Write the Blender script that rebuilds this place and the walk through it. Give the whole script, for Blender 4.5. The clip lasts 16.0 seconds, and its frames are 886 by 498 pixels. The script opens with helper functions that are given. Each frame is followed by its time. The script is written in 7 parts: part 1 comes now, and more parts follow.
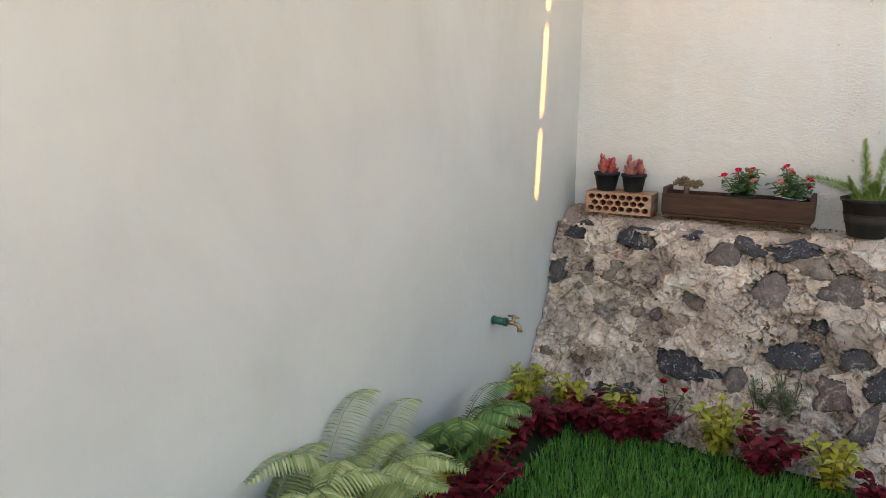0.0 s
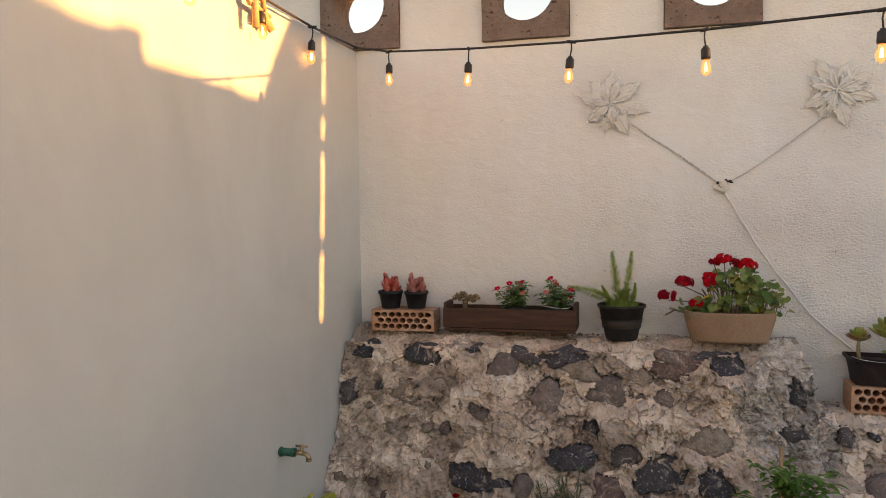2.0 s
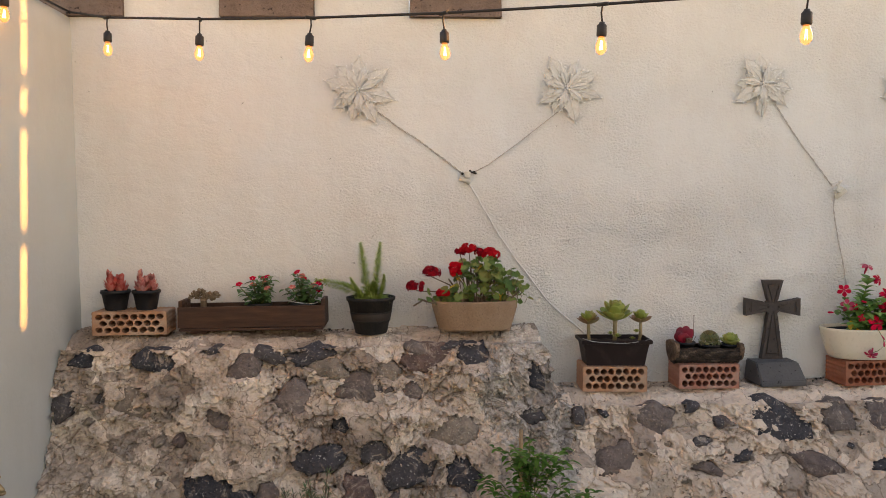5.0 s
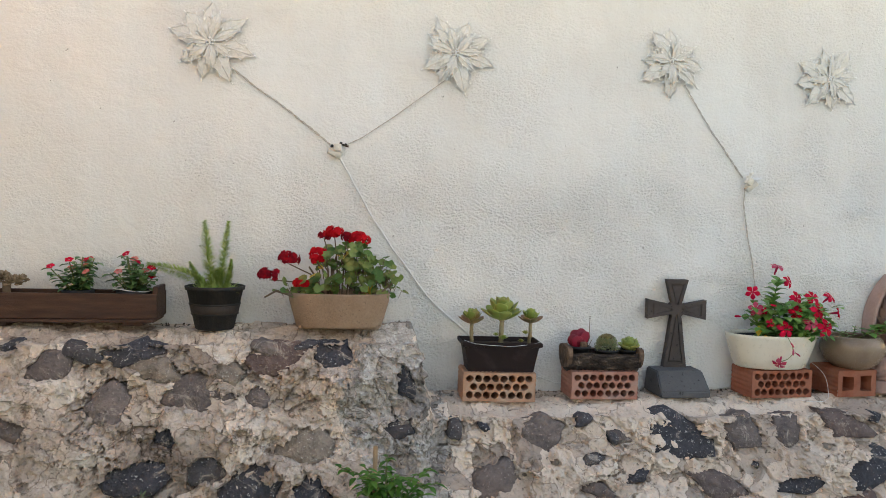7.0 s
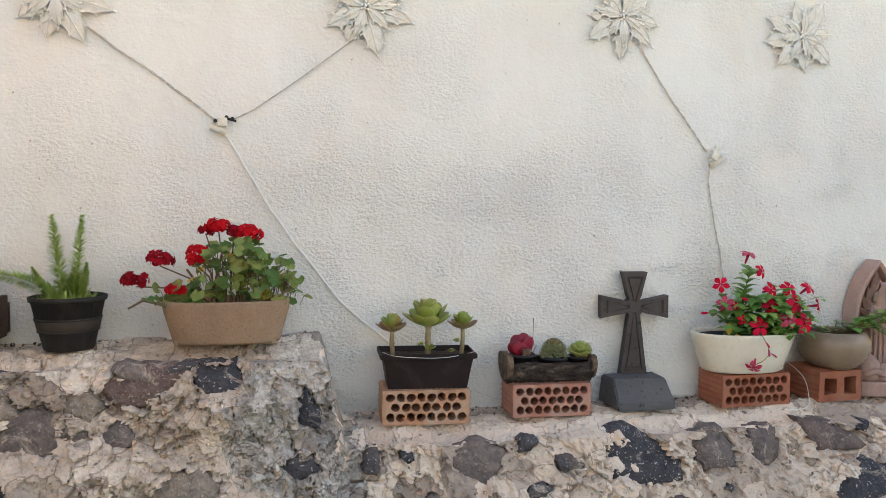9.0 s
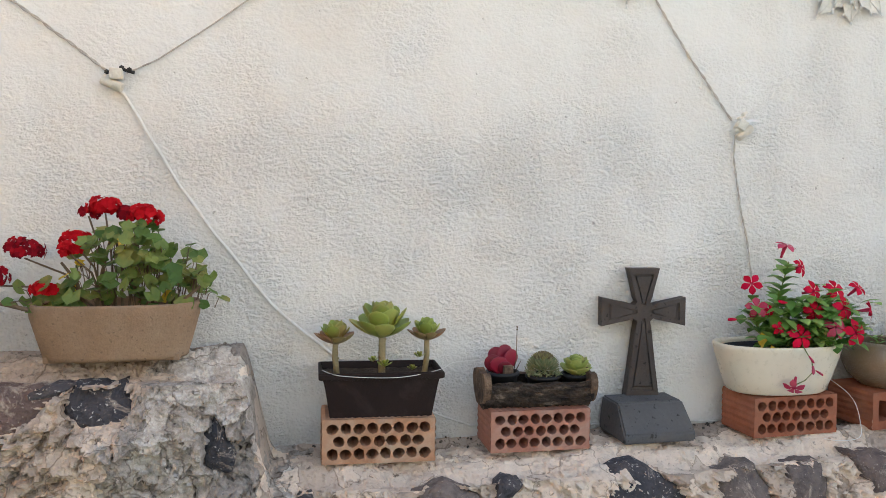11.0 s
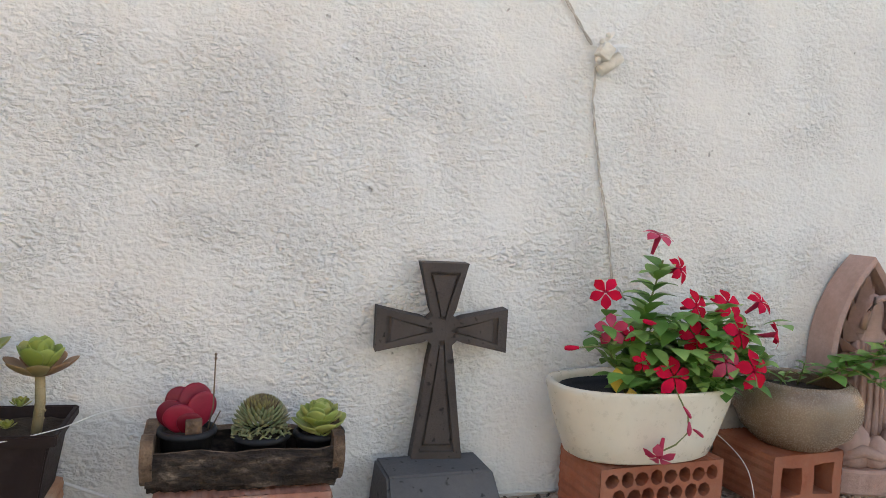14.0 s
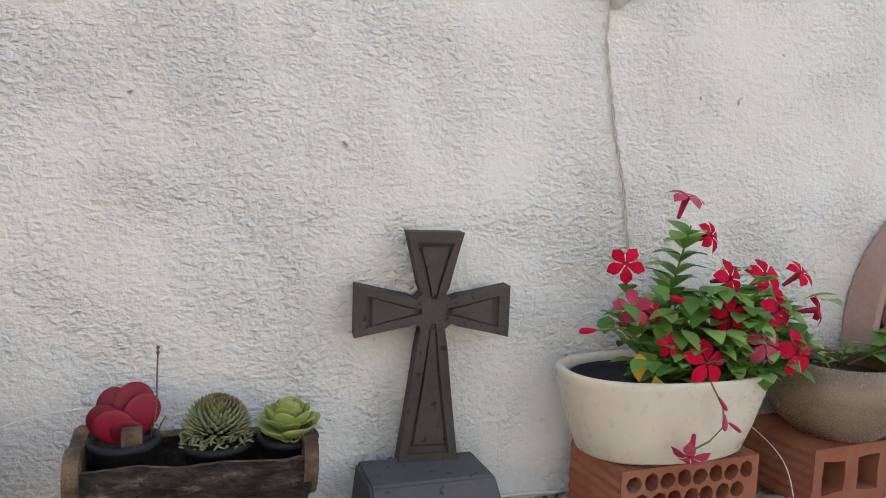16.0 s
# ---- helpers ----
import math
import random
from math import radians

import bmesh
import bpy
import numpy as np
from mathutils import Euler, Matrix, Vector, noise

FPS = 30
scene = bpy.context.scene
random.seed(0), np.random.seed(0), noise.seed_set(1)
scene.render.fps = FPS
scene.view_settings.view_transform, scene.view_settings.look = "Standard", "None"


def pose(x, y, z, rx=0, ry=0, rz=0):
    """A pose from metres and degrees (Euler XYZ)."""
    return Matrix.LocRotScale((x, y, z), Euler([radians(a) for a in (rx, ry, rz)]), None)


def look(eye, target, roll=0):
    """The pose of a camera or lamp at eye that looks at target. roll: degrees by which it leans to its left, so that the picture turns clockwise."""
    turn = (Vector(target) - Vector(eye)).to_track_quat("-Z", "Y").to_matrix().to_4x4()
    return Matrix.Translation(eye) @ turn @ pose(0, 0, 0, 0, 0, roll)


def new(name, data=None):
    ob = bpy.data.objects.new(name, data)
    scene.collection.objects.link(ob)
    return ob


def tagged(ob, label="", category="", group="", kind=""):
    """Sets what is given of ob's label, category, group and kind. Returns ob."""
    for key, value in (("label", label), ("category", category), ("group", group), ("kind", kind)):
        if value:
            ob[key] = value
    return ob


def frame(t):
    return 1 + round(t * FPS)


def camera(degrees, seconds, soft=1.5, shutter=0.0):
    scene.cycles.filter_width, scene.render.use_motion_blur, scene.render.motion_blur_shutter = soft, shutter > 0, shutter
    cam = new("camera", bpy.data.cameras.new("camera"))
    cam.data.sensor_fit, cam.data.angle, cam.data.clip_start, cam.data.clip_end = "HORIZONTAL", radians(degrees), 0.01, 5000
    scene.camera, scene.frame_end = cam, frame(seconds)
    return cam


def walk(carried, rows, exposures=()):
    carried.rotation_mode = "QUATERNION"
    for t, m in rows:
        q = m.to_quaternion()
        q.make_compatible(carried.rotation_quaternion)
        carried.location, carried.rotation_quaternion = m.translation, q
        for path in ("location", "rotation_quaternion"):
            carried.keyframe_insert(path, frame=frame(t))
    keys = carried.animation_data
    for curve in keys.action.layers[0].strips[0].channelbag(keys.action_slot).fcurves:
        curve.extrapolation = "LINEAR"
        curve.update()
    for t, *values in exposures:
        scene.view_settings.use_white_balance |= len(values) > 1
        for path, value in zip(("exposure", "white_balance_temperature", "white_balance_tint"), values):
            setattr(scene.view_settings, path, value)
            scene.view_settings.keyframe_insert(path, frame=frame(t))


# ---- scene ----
cam = camera(61.6, 16.0, 0.9)
PATH = [
    (0, (1.135, -3.144, 1.49), (0.158, -1.448, 1.081), 0.3),
    (0.5, (1.139, -3.141, 1.498), (0.307, -1.351, 1.174), 0.2),
    (1, (1.161, -3.135, 1.528), (0.439, -1.287, 1.276), -0.2),
    (1.5, (1.189, -3.127, 1.536), (0.569, -1.234, 1.363), -0.5),
    (2, (1.205, -3.118, 1.535), (0.696, -1.188, 1.417), -0.8),
    (2.5, (1.224, -3.101, 1.535), (0.808, -1.148, 1.439), -0.8),
    (3, (1.228, -3.093, 1.532), (0.907, -1.121, 1.437), -0.6),
    (3.5, (1.237, -3.076, 1.526), (1.037, -1.089, 1.418), -0.4),
    (4, (1.254, -3.048, 1.522), (1.193, -1.053, 1.393), -0.0),
    (6.5, (1.409, -2.717, 1.39), (1.636, -0.731, 1.304), 0.1),
    (7, (1.519, -2.595, 1.379), (1.808, -0.618, 1.29), 1.5),
    (7.5, (1.582, -2.502, 1.377), (1.905, -0.533, 1.242), 1.3),
    (8, (1.628, -2.404, 1.362), (1.987, -0.442, 1.216), 0.6),
    (8.5, (1.684, -2.3, 1.369), (2.066, -0.341, 1.249), 0.3),
    (11, (1.888, -1.762, 1.307), (2.294, 0.194, 1.208), 0.3),
    (11.5, (2.008, -1.657, 1.285), (2.425, 0.296, 1.171), 2.1),
    (12, (2.083, -1.568, 1.268), (2.531, 0.377, 1.139), 1.9),
    (12.5, (2.117, -1.445, 1.286), (2.717, 0.458, 1.148), 0.4),
    (13, (2.152, -1.354, 1.292), (2.897, 0.498, 1.164), 0.3),
    (13.5, (2.295, -1.282, 1.273), (2.988, 0.59, 1.153), 2.3),
    (14, (2.392, -1.176, 1.274), (3.001, 0.724, 1.135), 2.8),
    (14.5, (2.412, -1.054, 1.26), (3.055, 0.836, 1.136), 1.5),
    (15, (2.424, -0.989, 1.271), (3.105, 0.887, 1.142), 1.4),
    (15.5, (2.439, -0.992, 1.265), (3.114, 0.883, 1.089), 2.3),
    (16, (2.441, -0.994, 1.257), (3.093, 0.884, 1.037), 2.2),
]
EXPOSURES = [(0.0, 3.01, 6410, 24), (1.0, 2.8, 6410, 24), (1.5, 2.57, 6810, 29), (2.0, 2.44, 7360, 34), (2.5, 2.37, 8110, 40), (4.0, 2.5, 8060, 39), (6.5, 2.91, 6520, 23), (8.5, 3.09, 6570, 25), (12.0, 3.13, 6620, 26), (15.0, 3.03, 6720, 29), (16.0, 3.05, 6720, 29)]
walk(cam, [(t, look(eye, target, roll)) for t, eye, target, roll in PATH], EXPOSURES)

# ---- light ----
SUN_AZIMUTH, SUN_HEIGHT = 4.3, 3.0    # degrees from +x towards +y, and above the horizon
world = bpy.data.worlds.new("evening_sky")
scene.world = world
world.use_nodes = True
wn = world.node_tree
sky = wn.nodes.new("ShaderNodeTexSky")
sky.sky_type = 'NISHITA'
sky.sun_disc = False
sky.sun_elevation = radians(SUN_HEIGHT)
sky.sun_rotation = radians(90 - SUN_AZIMUTH)
sky.air_density, sky.dust_density, sky.ozone_density = 1.0, 0.6, 1.0
wn.links.new(sky.outputs[0], wn.nodes["Background"].inputs[0])
wn.nodes["Background"].inputs[1].default_value = 0.15
sun_from = Vector((math.cos(radians(SUN_HEIGHT)) * math.cos(radians(SUN_AZIMUTH)),
                   math.cos(radians(SUN_HEIGHT)) * math.sin(radians(SUN_AZIMUTH)), math.sin(radians(SUN_HEIGHT))))
sun = new("sun", bpy.data.lights.new("sun", 'SUN'))
sun.data.energy, sun.data.angle, sun.data.color = 4.2, radians(0.4), (1.0, 0.48, 0.11)
sun.matrix_world = look(sun_from * 30, (0, 0, 0))

# ---- materials ----


def ramp(nt, fac, stops):
    n = nt.nodes.new("ShaderNodeValToRGB")
    els = n.color_ramp.elements
    while len(els) < len(stops):
        els.new(0.5)
    for e, (p, c) in zip(els, stops):
        e.position, e.color = p, (*c, 1)
    nt.links.new(fac, n.inputs[0])
    return n.outputs[0]


def coords(nt, scale=(1, 1, 1), space="Object"):
    tc = nt.nodes.new("ShaderNodeTexCoord")
    mp = nt.nodes.new("ShaderNodeMapping")
    mp.inputs["Scale"].default_value = scale
    nt.links.new(tc.outputs[space], mp.inputs[0])
    return mp.outputs[0]


def noise_tex(nt, vec, scale, detail=4, rough=0.6, distort=0.0):
    n = nt.nodes.new("ShaderNodeTexNoise")
    n.inputs["Scale"].default_value, n.inputs["Detail"].default_value = scale, detail
    n.inputs["Roughness"].default_value, n.inputs["Distortion"].default_value = rough, distort
    nt.links.new(vec, n.inputs["Vector"])
    return n.outputs["Fac"]


def mixed(nt, a, b, fac, mode='MIX'):
    m = nt.nodes.new("ShaderNodeMix")
    m.data_type, m.blend_type = 'RGBA', mode
    for sock, v in ((m.inputs[6], a), (m.inputs[7], b), (m.inputs[0], fac)):
        if isinstance(v, (int, float)):
            sock.default_value = v
        elif isinstance(v, tuple):
            sock.default_value = (*v, 1)
        else:
            nt.links.new(v, sock)
    return m.outputs[2]


def calc(nt, op, a, b=0.0, c=0.0):
    m = nt.nodes.new("ShaderNodeMath")
    m.operation = op
    for sock, v in zip(m.inputs, (a, b, c)):
        if isinstance(v, (int, float)):
            sock.default_value = v
        else:
            nt.links.new(v, sock)
    return m.outputs[0]


def bumped(nt, bsdf, height, distance, strength=1.0):
    b = nt.nodes.new("ShaderNodeBump")
    b.inputs["Distance"].default_value, b.inputs["Strength"].default_value = distance, strength
    nt.links.new(height, b.inputs["Height"])
    nt.links.new(b.outputs[0], bsdf.inputs["Normal"])


def blank(name, rough=0.7, metal=0.0, spec=0.5):
    m = bpy.data.materials.new(name)
    m.use_nodes = True
    b = m.node_tree.nodes["Principled BSDF"]
    b.inputs["Roughness"].default_value, b.inputs["Metallic"].default_value = rough, metal
    b.inputs["Specular IOR Level"].default_value = spec
    return m, m.node_tree, b


def surface(name, stops, scale=12.0, rough=0.75, bump=0.002, bump_scale=60.0, metal=0.0, stretch=(1, 1, 1),
            speck=None, speck_scale=120.0, vary=0.0, spec=0.4, dirt=None, mottle=0.55):
    """A mottled surface: large stains over stops, fine grain in the relief, optional specks and dirt."""
    m, nt, b = blank(name, rough, metal, spec)
    v = coords(nt, stretch)
    big = noise_tex(nt, v, scale, 6, 0.65)
    n = len(stops)
    col = ramp(nt, big, [(0.3 + 0.4 * i / max(1, n - 1), c) for i, c in enumerate(stops)])
    fine = noise_tex(nt, v, bump_scale, 5, 0.7)
    col = mixed(nt, col, ramp(nt, fine, [(0.3, (0.72, 0.72, 0.72)), (0.7, (1.1, 1.1, 1.1))]), mottle, 'MULTIPLY')
    if dirt:
        d = ramp(nt, noise_tex(nt, v, scale * 0.45, 5, 0.7, 0.6), [(0.5, (0, 0, 0)), (0.68, (1, 1, 1))])
        col = mixed(nt, col, dirt, calc(nt, 'MULTIPLY', d, 0.7))
    if speck:
        s = ramp(nt, noise_tex(nt, v, speck_scale, 2, 0.5), [(0.64, (0, 0, 0)), (0.72, (1, 1, 1))])
        col = mixed(nt, col, speck, s)
    if vary:
        oi = nt.nodes.new("ShaderNodeObjectInfo")
        hsv = nt.nodes.new("ShaderNodeHueSaturation")
        nt.links.new(col, hsv.inputs["Color"])
        nt.links.new(calc(nt, 'MULTIPLY_ADD', oi.outputs["Random"], 2 * vary, 1 - vary), hsv.inputs["Value"])
        nt.links.new(calc(nt, 'MULTIPLY_ADD', oi.outputs["Random"], 0.03, 0.485), hsv.inputs["Hue"])
        col = hsv.outputs[0]
    nt.links.new(col, b.inputs["Base Color"])
    rr = ramp(nt, fine, [(0.2, (max(rough - 0.15, 0.02),) * 3), (0.8, (min(rough + 0.12, 1),) * 3)])
    nt.links.new(rr, b.inputs["Roughness"])
    if bump:
        bumped(nt, b, fine, bump)
    return m


def leafy(name, a, b_, c, rough=0.45, through_light=0.25, scale=30.0, edge=None):
    """Leaf or petal: tones a to c by leaf and by place, thin and slightly see-through."""
    m, nt, b = blank(name, rough, 0.0, 0.35 if rough < 0.52 else 0.1)
    geo = nt.nodes.new("ShaderNodeNewGeometry")
    v = coords(nt)
    isl = ramp(nt, geo.outputs["Random Per Island"], [(0.1, a), (0.5, b_), (0.95, c)])
    n = noise_tex(nt, v, scale, 4, 0.6)
    col = mixed(nt, isl, ramp(nt, n, [(0.3, (0.7, 0.72, 0.7)), (0.7, (1.15, 1.1, 1.1))]), 0.7, 'MULTIPLY')
    if edge:
        e = ramp(nt, noise_tex(nt, v, scale * 0.5, 3), [(0.5, (0, 0, 0)), (0.66, (1, 1, 1))])
        col = mixed(nt, col, edge, calc(nt, 'MULTIPLY', e, 0.75))
    nt.links.new(col, b.inputs["Base Color"])
    bumped(nt, b, n, 0.0015)
    if through_light:
        tr = nt.nodes.new("ShaderNodeBsdfTranslucent")
        nt.links.new(col, tr.inputs[0])
        mx = nt.nodes.new("ShaderNodeMixShader")
        mx.inputs[0].default_value = through_light
        nt.links.new(b.outputs[0], mx.inputs[1])
        nt.links.new(tr.outputs[0], mx.inputs[2])
        nt.links.new(mx.outputs[0], nt.nodes["Material Output"].inputs[0])
    return m


def stucco():
    """White painted coarse render: trowel drags, pits and fine grain in the relief, faint stains; hollows shaded by
    colour.
    """
    m, nt, b = blank("stucco", 0.88, 0.0, 0.25)
    v = coords(nt)
    stain = noise_tex(nt, v, 1.6, 6, 0.6, 0.4)
    col = ramp(nt, stain, [(0.3, (0.72, 0.685, 0.65)), (0.5, (0.775, 0.76, 0.73)), (0.75, (0.80, 0.80, 0.785))])
    low = noise_tex(nt, coords(nt, (1, 1, 0.4)), 5.0, 6, 0.7)
    col = mixed(nt, col, ramp(nt, low, [(0.3, (0.93, 0.915, 0.90)), (0.6, (1, 1, 1))]), 0.8, 'MULTIPLY')
    # strokes run slightly uphill; patches of coarse grain lie between smoothed ones
    turned = nt.nodes.new("ShaderNodeMapping")
    turned.inputs["Rotation"].default_value = (0, radians(7), 0)
    turned.inputs["Scale"].default_value = (0.82, 1.0, 1.12)
    nt.links.new(v, turned.inputs[0])
    vs = turned.outputs[0]
    grain = noise_tex(nt, vs, 105.0, 3, 0.55, 0.25)
    fine = noise_tex(nt, vs, 230.0, 2, 0.5, 0.1)
    swell = noise_tex(nt, vs, 15.0, 3, 0.55, 0.5)
    patch = calc(nt, 'MULTIPLY_ADD', noise_tex(nt, v, 2.6, 4, 0.55, 0.6), 0.65, calc(nt, 'MULTIPLY', noise_tex(nt, v, 9.0, 4, 0.6, 0.4), 0.35))
    coarse = ramp(nt, patch, [(0.42, (0.16,) * 3), (0.50, (0.5,) * 3), (0.58, (1, 1, 1))])
    sep = nt.nodes.new("ShaderNodeSeparateXYZ")
    nt.links.new(v, sep.inputs[0])
    span = nt.nodes.new("ShaderNodeMapRange")
    for key, val in (("From Min", 0.5), ("From Max", 2.3), ("To Min", 0.25), ("To Max", 1.15)):
        span.inputs[key].default_value = val
    nt.links.new(sep.outputs[0], span.inputs["Value"])
    coarse = calc(nt, 'MULTIPLY', coarse, span.outputs[0])
    rise = nt.nodes.new("ShaderNodeMapRange")
    for key, val in (("From Min", 1.35), ("From Max", 1.9), ("To Min", 1.0), ("To Max", 0.35)):
        rise.inputs[key].default_value = val
    nt.links.new(sep.outputs[2], rise.inputs["Value"])
    coarse = calc(nt, 'MULTIPLY', coarse, rise.outputs[0])
    sharp = ramp(nt, grain, [(0.36, (0, 0, 0)), (0.64, (1, 1, 1))])
    h = calc(nt, 'MULTIPLY', sharp, calc(nt, 'MULTIPLY_ADD', coarse, 0.30, 0.025))
    h = calc(nt, 'MULTIPLY_ADD', fine, calc(nt, 'MULTIPLY_ADD', coarse, 0.24, 0.05), h)
    h = calc(nt, 'MULTIPLY_ADD', swell, 0.42, h)
    pit = ramp(nt, noise_tex(nt, v, 38.0, 2, 0.5), [(0.235, (0, 0, 0)), (0.27, (1, 1, 1))])
    h = calc(nt, 'MULTIPLY_ADD', pit, 0.25, h)
    # shade inside pits and between coarse grains, multiplied into the colour
    col = mixed(nt, col, ramp(nt, pit, [(0.0, (0.55, 0.52, 0.5)), (1.0, (1, 1, 1))]), 0.8, 'MULTIPLY')
    col = mixed(nt, col, ramp(nt, grain, [(0.3, (0.86, 0.85, 0.84)), (0.45, (1, 1, 1))]), calc(nt, 'MULTIPLY', coarse, 0.8), 'MULTIPLY')
    nt.links.new(col, b.inputs["Base Color"])
    bumped(nt, b, h, 0.013)
    return m


def shaded_smooth_paint():
    """Smooth trowelled wall paint with faint cloudy stains and hairline marks, greyed to stand for shade."""
    m, nt, b = blank("shaded_smooth_paint", 0.7, 0.0, 0.3)
    v = coords(nt)
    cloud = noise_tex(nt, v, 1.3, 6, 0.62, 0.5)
    # cool grey base: the wall's dimmer light is put into the paint colour
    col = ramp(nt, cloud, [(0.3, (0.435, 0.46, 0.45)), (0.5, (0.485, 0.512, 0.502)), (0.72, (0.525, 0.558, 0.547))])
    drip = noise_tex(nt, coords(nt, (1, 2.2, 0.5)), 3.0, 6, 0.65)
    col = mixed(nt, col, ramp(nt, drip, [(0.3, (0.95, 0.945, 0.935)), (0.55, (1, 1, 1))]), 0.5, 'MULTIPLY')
    spot = ramp(nt, noise_tex(nt, v, 45.0, 2), [(0.76, (0, 0, 0)), (0.8, (1, 1, 1))])
    col = mixed(nt, col, (0.45, 0.43, 0.4), calc(nt, 'MULTIPLY', spot, 0.4))
    nt.links.new(col, b.inputs["Base Color"])
    h = calc(nt, 'MULTIPLY_ADD', noise_tex(nt, v, 9.0, 5, 0.6), 1.0, calc(nt, 'MULTIPLY', noise_tex(nt, v, 120.0, 4), 0.12))
    bumped(nt, b, h, 0.006)
    return m


def mortar_mat():
    """Beige lime mortar, crumbly, with grey-white smears; pits and holes carry crevice shade in the colour."""
    m, nt, b = blank("mortar", 0.93, 0.0, 0.2)
    v = coords(nt)
    big = noise_tex(nt, v, 4.5, 6, 0.68, 0.5)
    col = ramp(nt, big, [(0.28, (0.28, 0.215, 0.17)), (0.43, (0.50, 0.405, 0.33)), (0.55, (0.66, 0.55, 0.455)), (0.7, (0.76, 0.68, 0.60))])
    mid = noise_tex(nt, v, 22.0, 6, 0.7, 0.4)
    col = mixed(nt, col, ramp(nt, mid, [(0.33, (0.5, 0.47, 0.44)), (0.46, (1, 1, 1)), (0.72, (1.12, 1.1, 1.08))]), 0.75, 'MULTIPLY')
    pale = ramp(nt, noise_tex(nt, v, 7.0, 6, 0.75, 0.8), [(0.58, (0, 0, 0)), (0.68, (1, 1, 1))])
    col = mixed(nt, col, (0.80, 0.77, 0.72), calc(nt, 'MULTIPLY', pale, 0.55))
    sep = nt.nodes.new("ShaderNodeSeparateXYZ")
    nt.links.new(v, sep.inputs[0])
    edge = calc(nt, 'ADD', sep.outputs[0], calc(nt, 'MULTIPLY', big, 0.6))
    span = nt.nodes.new("ShaderNodeMapRange")
    span.inputs["From Min"].default_value, span.inputs["From Max"].default_value = 1.75, 2.1
    nt.links.new(edge, span.inputs["Value"])
    col = mixed(nt, col, (0.72, 0.60, 0.50), calc(nt, 'MULTIPLY', span.outputs[0], 0.85))
    cap = calc(nt, 'MULTIPLY', calc(nt, 'GREATER_THAN', edge, 1.9), calc(nt, 'LESS_THAN', edge, 2.16))
    cap_tone = ramp(nt, noise_tex(nt, v, 30.0, 6, 0.8), [(0.35, (0.19, 0.175, 0.16)), (0.5, (0.39, 0.37, 0.345)), (0.65, (0.60, 0.585, 0.56))])
    col = mixed(nt, col, cap_tone, calc(nt, 'MULTIPLY', cap, 0.75))
    wob = nt.nodes.new("ShaderNodeTexNoise")
    wob.inputs["Scale"].default_value, wob.inputs["Detail"].default_value = 9.0, 4
    nt.links.new(v, wob.inputs["Vector"])
    bent = mixed(nt, v, wob.outputs["Color"], 0.16)
    cell = nt.nodes.new("ShaderNodeTexVoronoi")
    cell.inputs["Scale"].default_value = 9.5
    nt.links.new(bent, cell.inputs["Vector"])
    pick = nt.nodes.new("ShaderNodeSeparateColor")
    nt.links.new(cell.outputs["Color"], pick.inputs[0])
    tone = ramp(nt, pick.outputs[0], [(0.0, (0.50, 0.46, 0.45)), (0.3, (0.78, 0.74, 0.72)), (0.55, (1.0, 0.97, 0.95)), (1.0, (1.16, 1.15, 1.14))])
    col = mixed(nt, col, tone, 0.85, 'MULTIPLY')
    seam = nt.nodes.new("ShaderNodeTexVoronoi")
    seam.feature = 'DISTANCE_TO_EDGE'
    seam.inputs["Scale"].default_value = 9.5
    nt.links.new(bent, seam.inputs["Vector"])
    col = mixed(nt, col, ramp(nt, seam.outputs["Distance"], [(0.0, (0.34, 0.29, 0.26)), (0.035, (1, 1, 1))]), calc(nt, 'MULTIPLY', ramp(nt, pick.outputs[1], [(0.35, (0, 0, 0)), (0.5, (1, 1, 1))]), 0.75), 'MULTIPLY')
    fine = noise_tex(nt, v, 95.0, 6, 0.75)
    # pits and deeper holes get their shade as dark colour
    pit = ramp(nt, fine, [(0.3, (0.3, 0.27, 0.24)), (0.44, (1, 1, 1))])
    col = mixed(nt, col, pit, 0.5, 'MULTIPLY')
    hole = ramp(nt, noise_tex(nt, v, 48.0, 4, 0.6, 0.3), [(0.30, (0.12, 0.10, 0.09)), (0.37, (1, 1, 1))])
    col = mixed(nt, col, hole, 0.7, 'MULTIPLY')
    nt.links.new(col, b.inputs["Base Color"])
    h = calc(nt, 'MULTIPLY_ADD', noise_tex(nt, v, 22.0, 3, 0.6, 0.4), 1.1, calc(nt, 'MULTIPLY', noise_tex(nt, v, 75.0, 2, 0.5), 0.5))
    h = calc(nt, 'MULTIPLY_ADD', hole, 0.2, h)
    bumped(nt, b, h, 0.014)
    return m


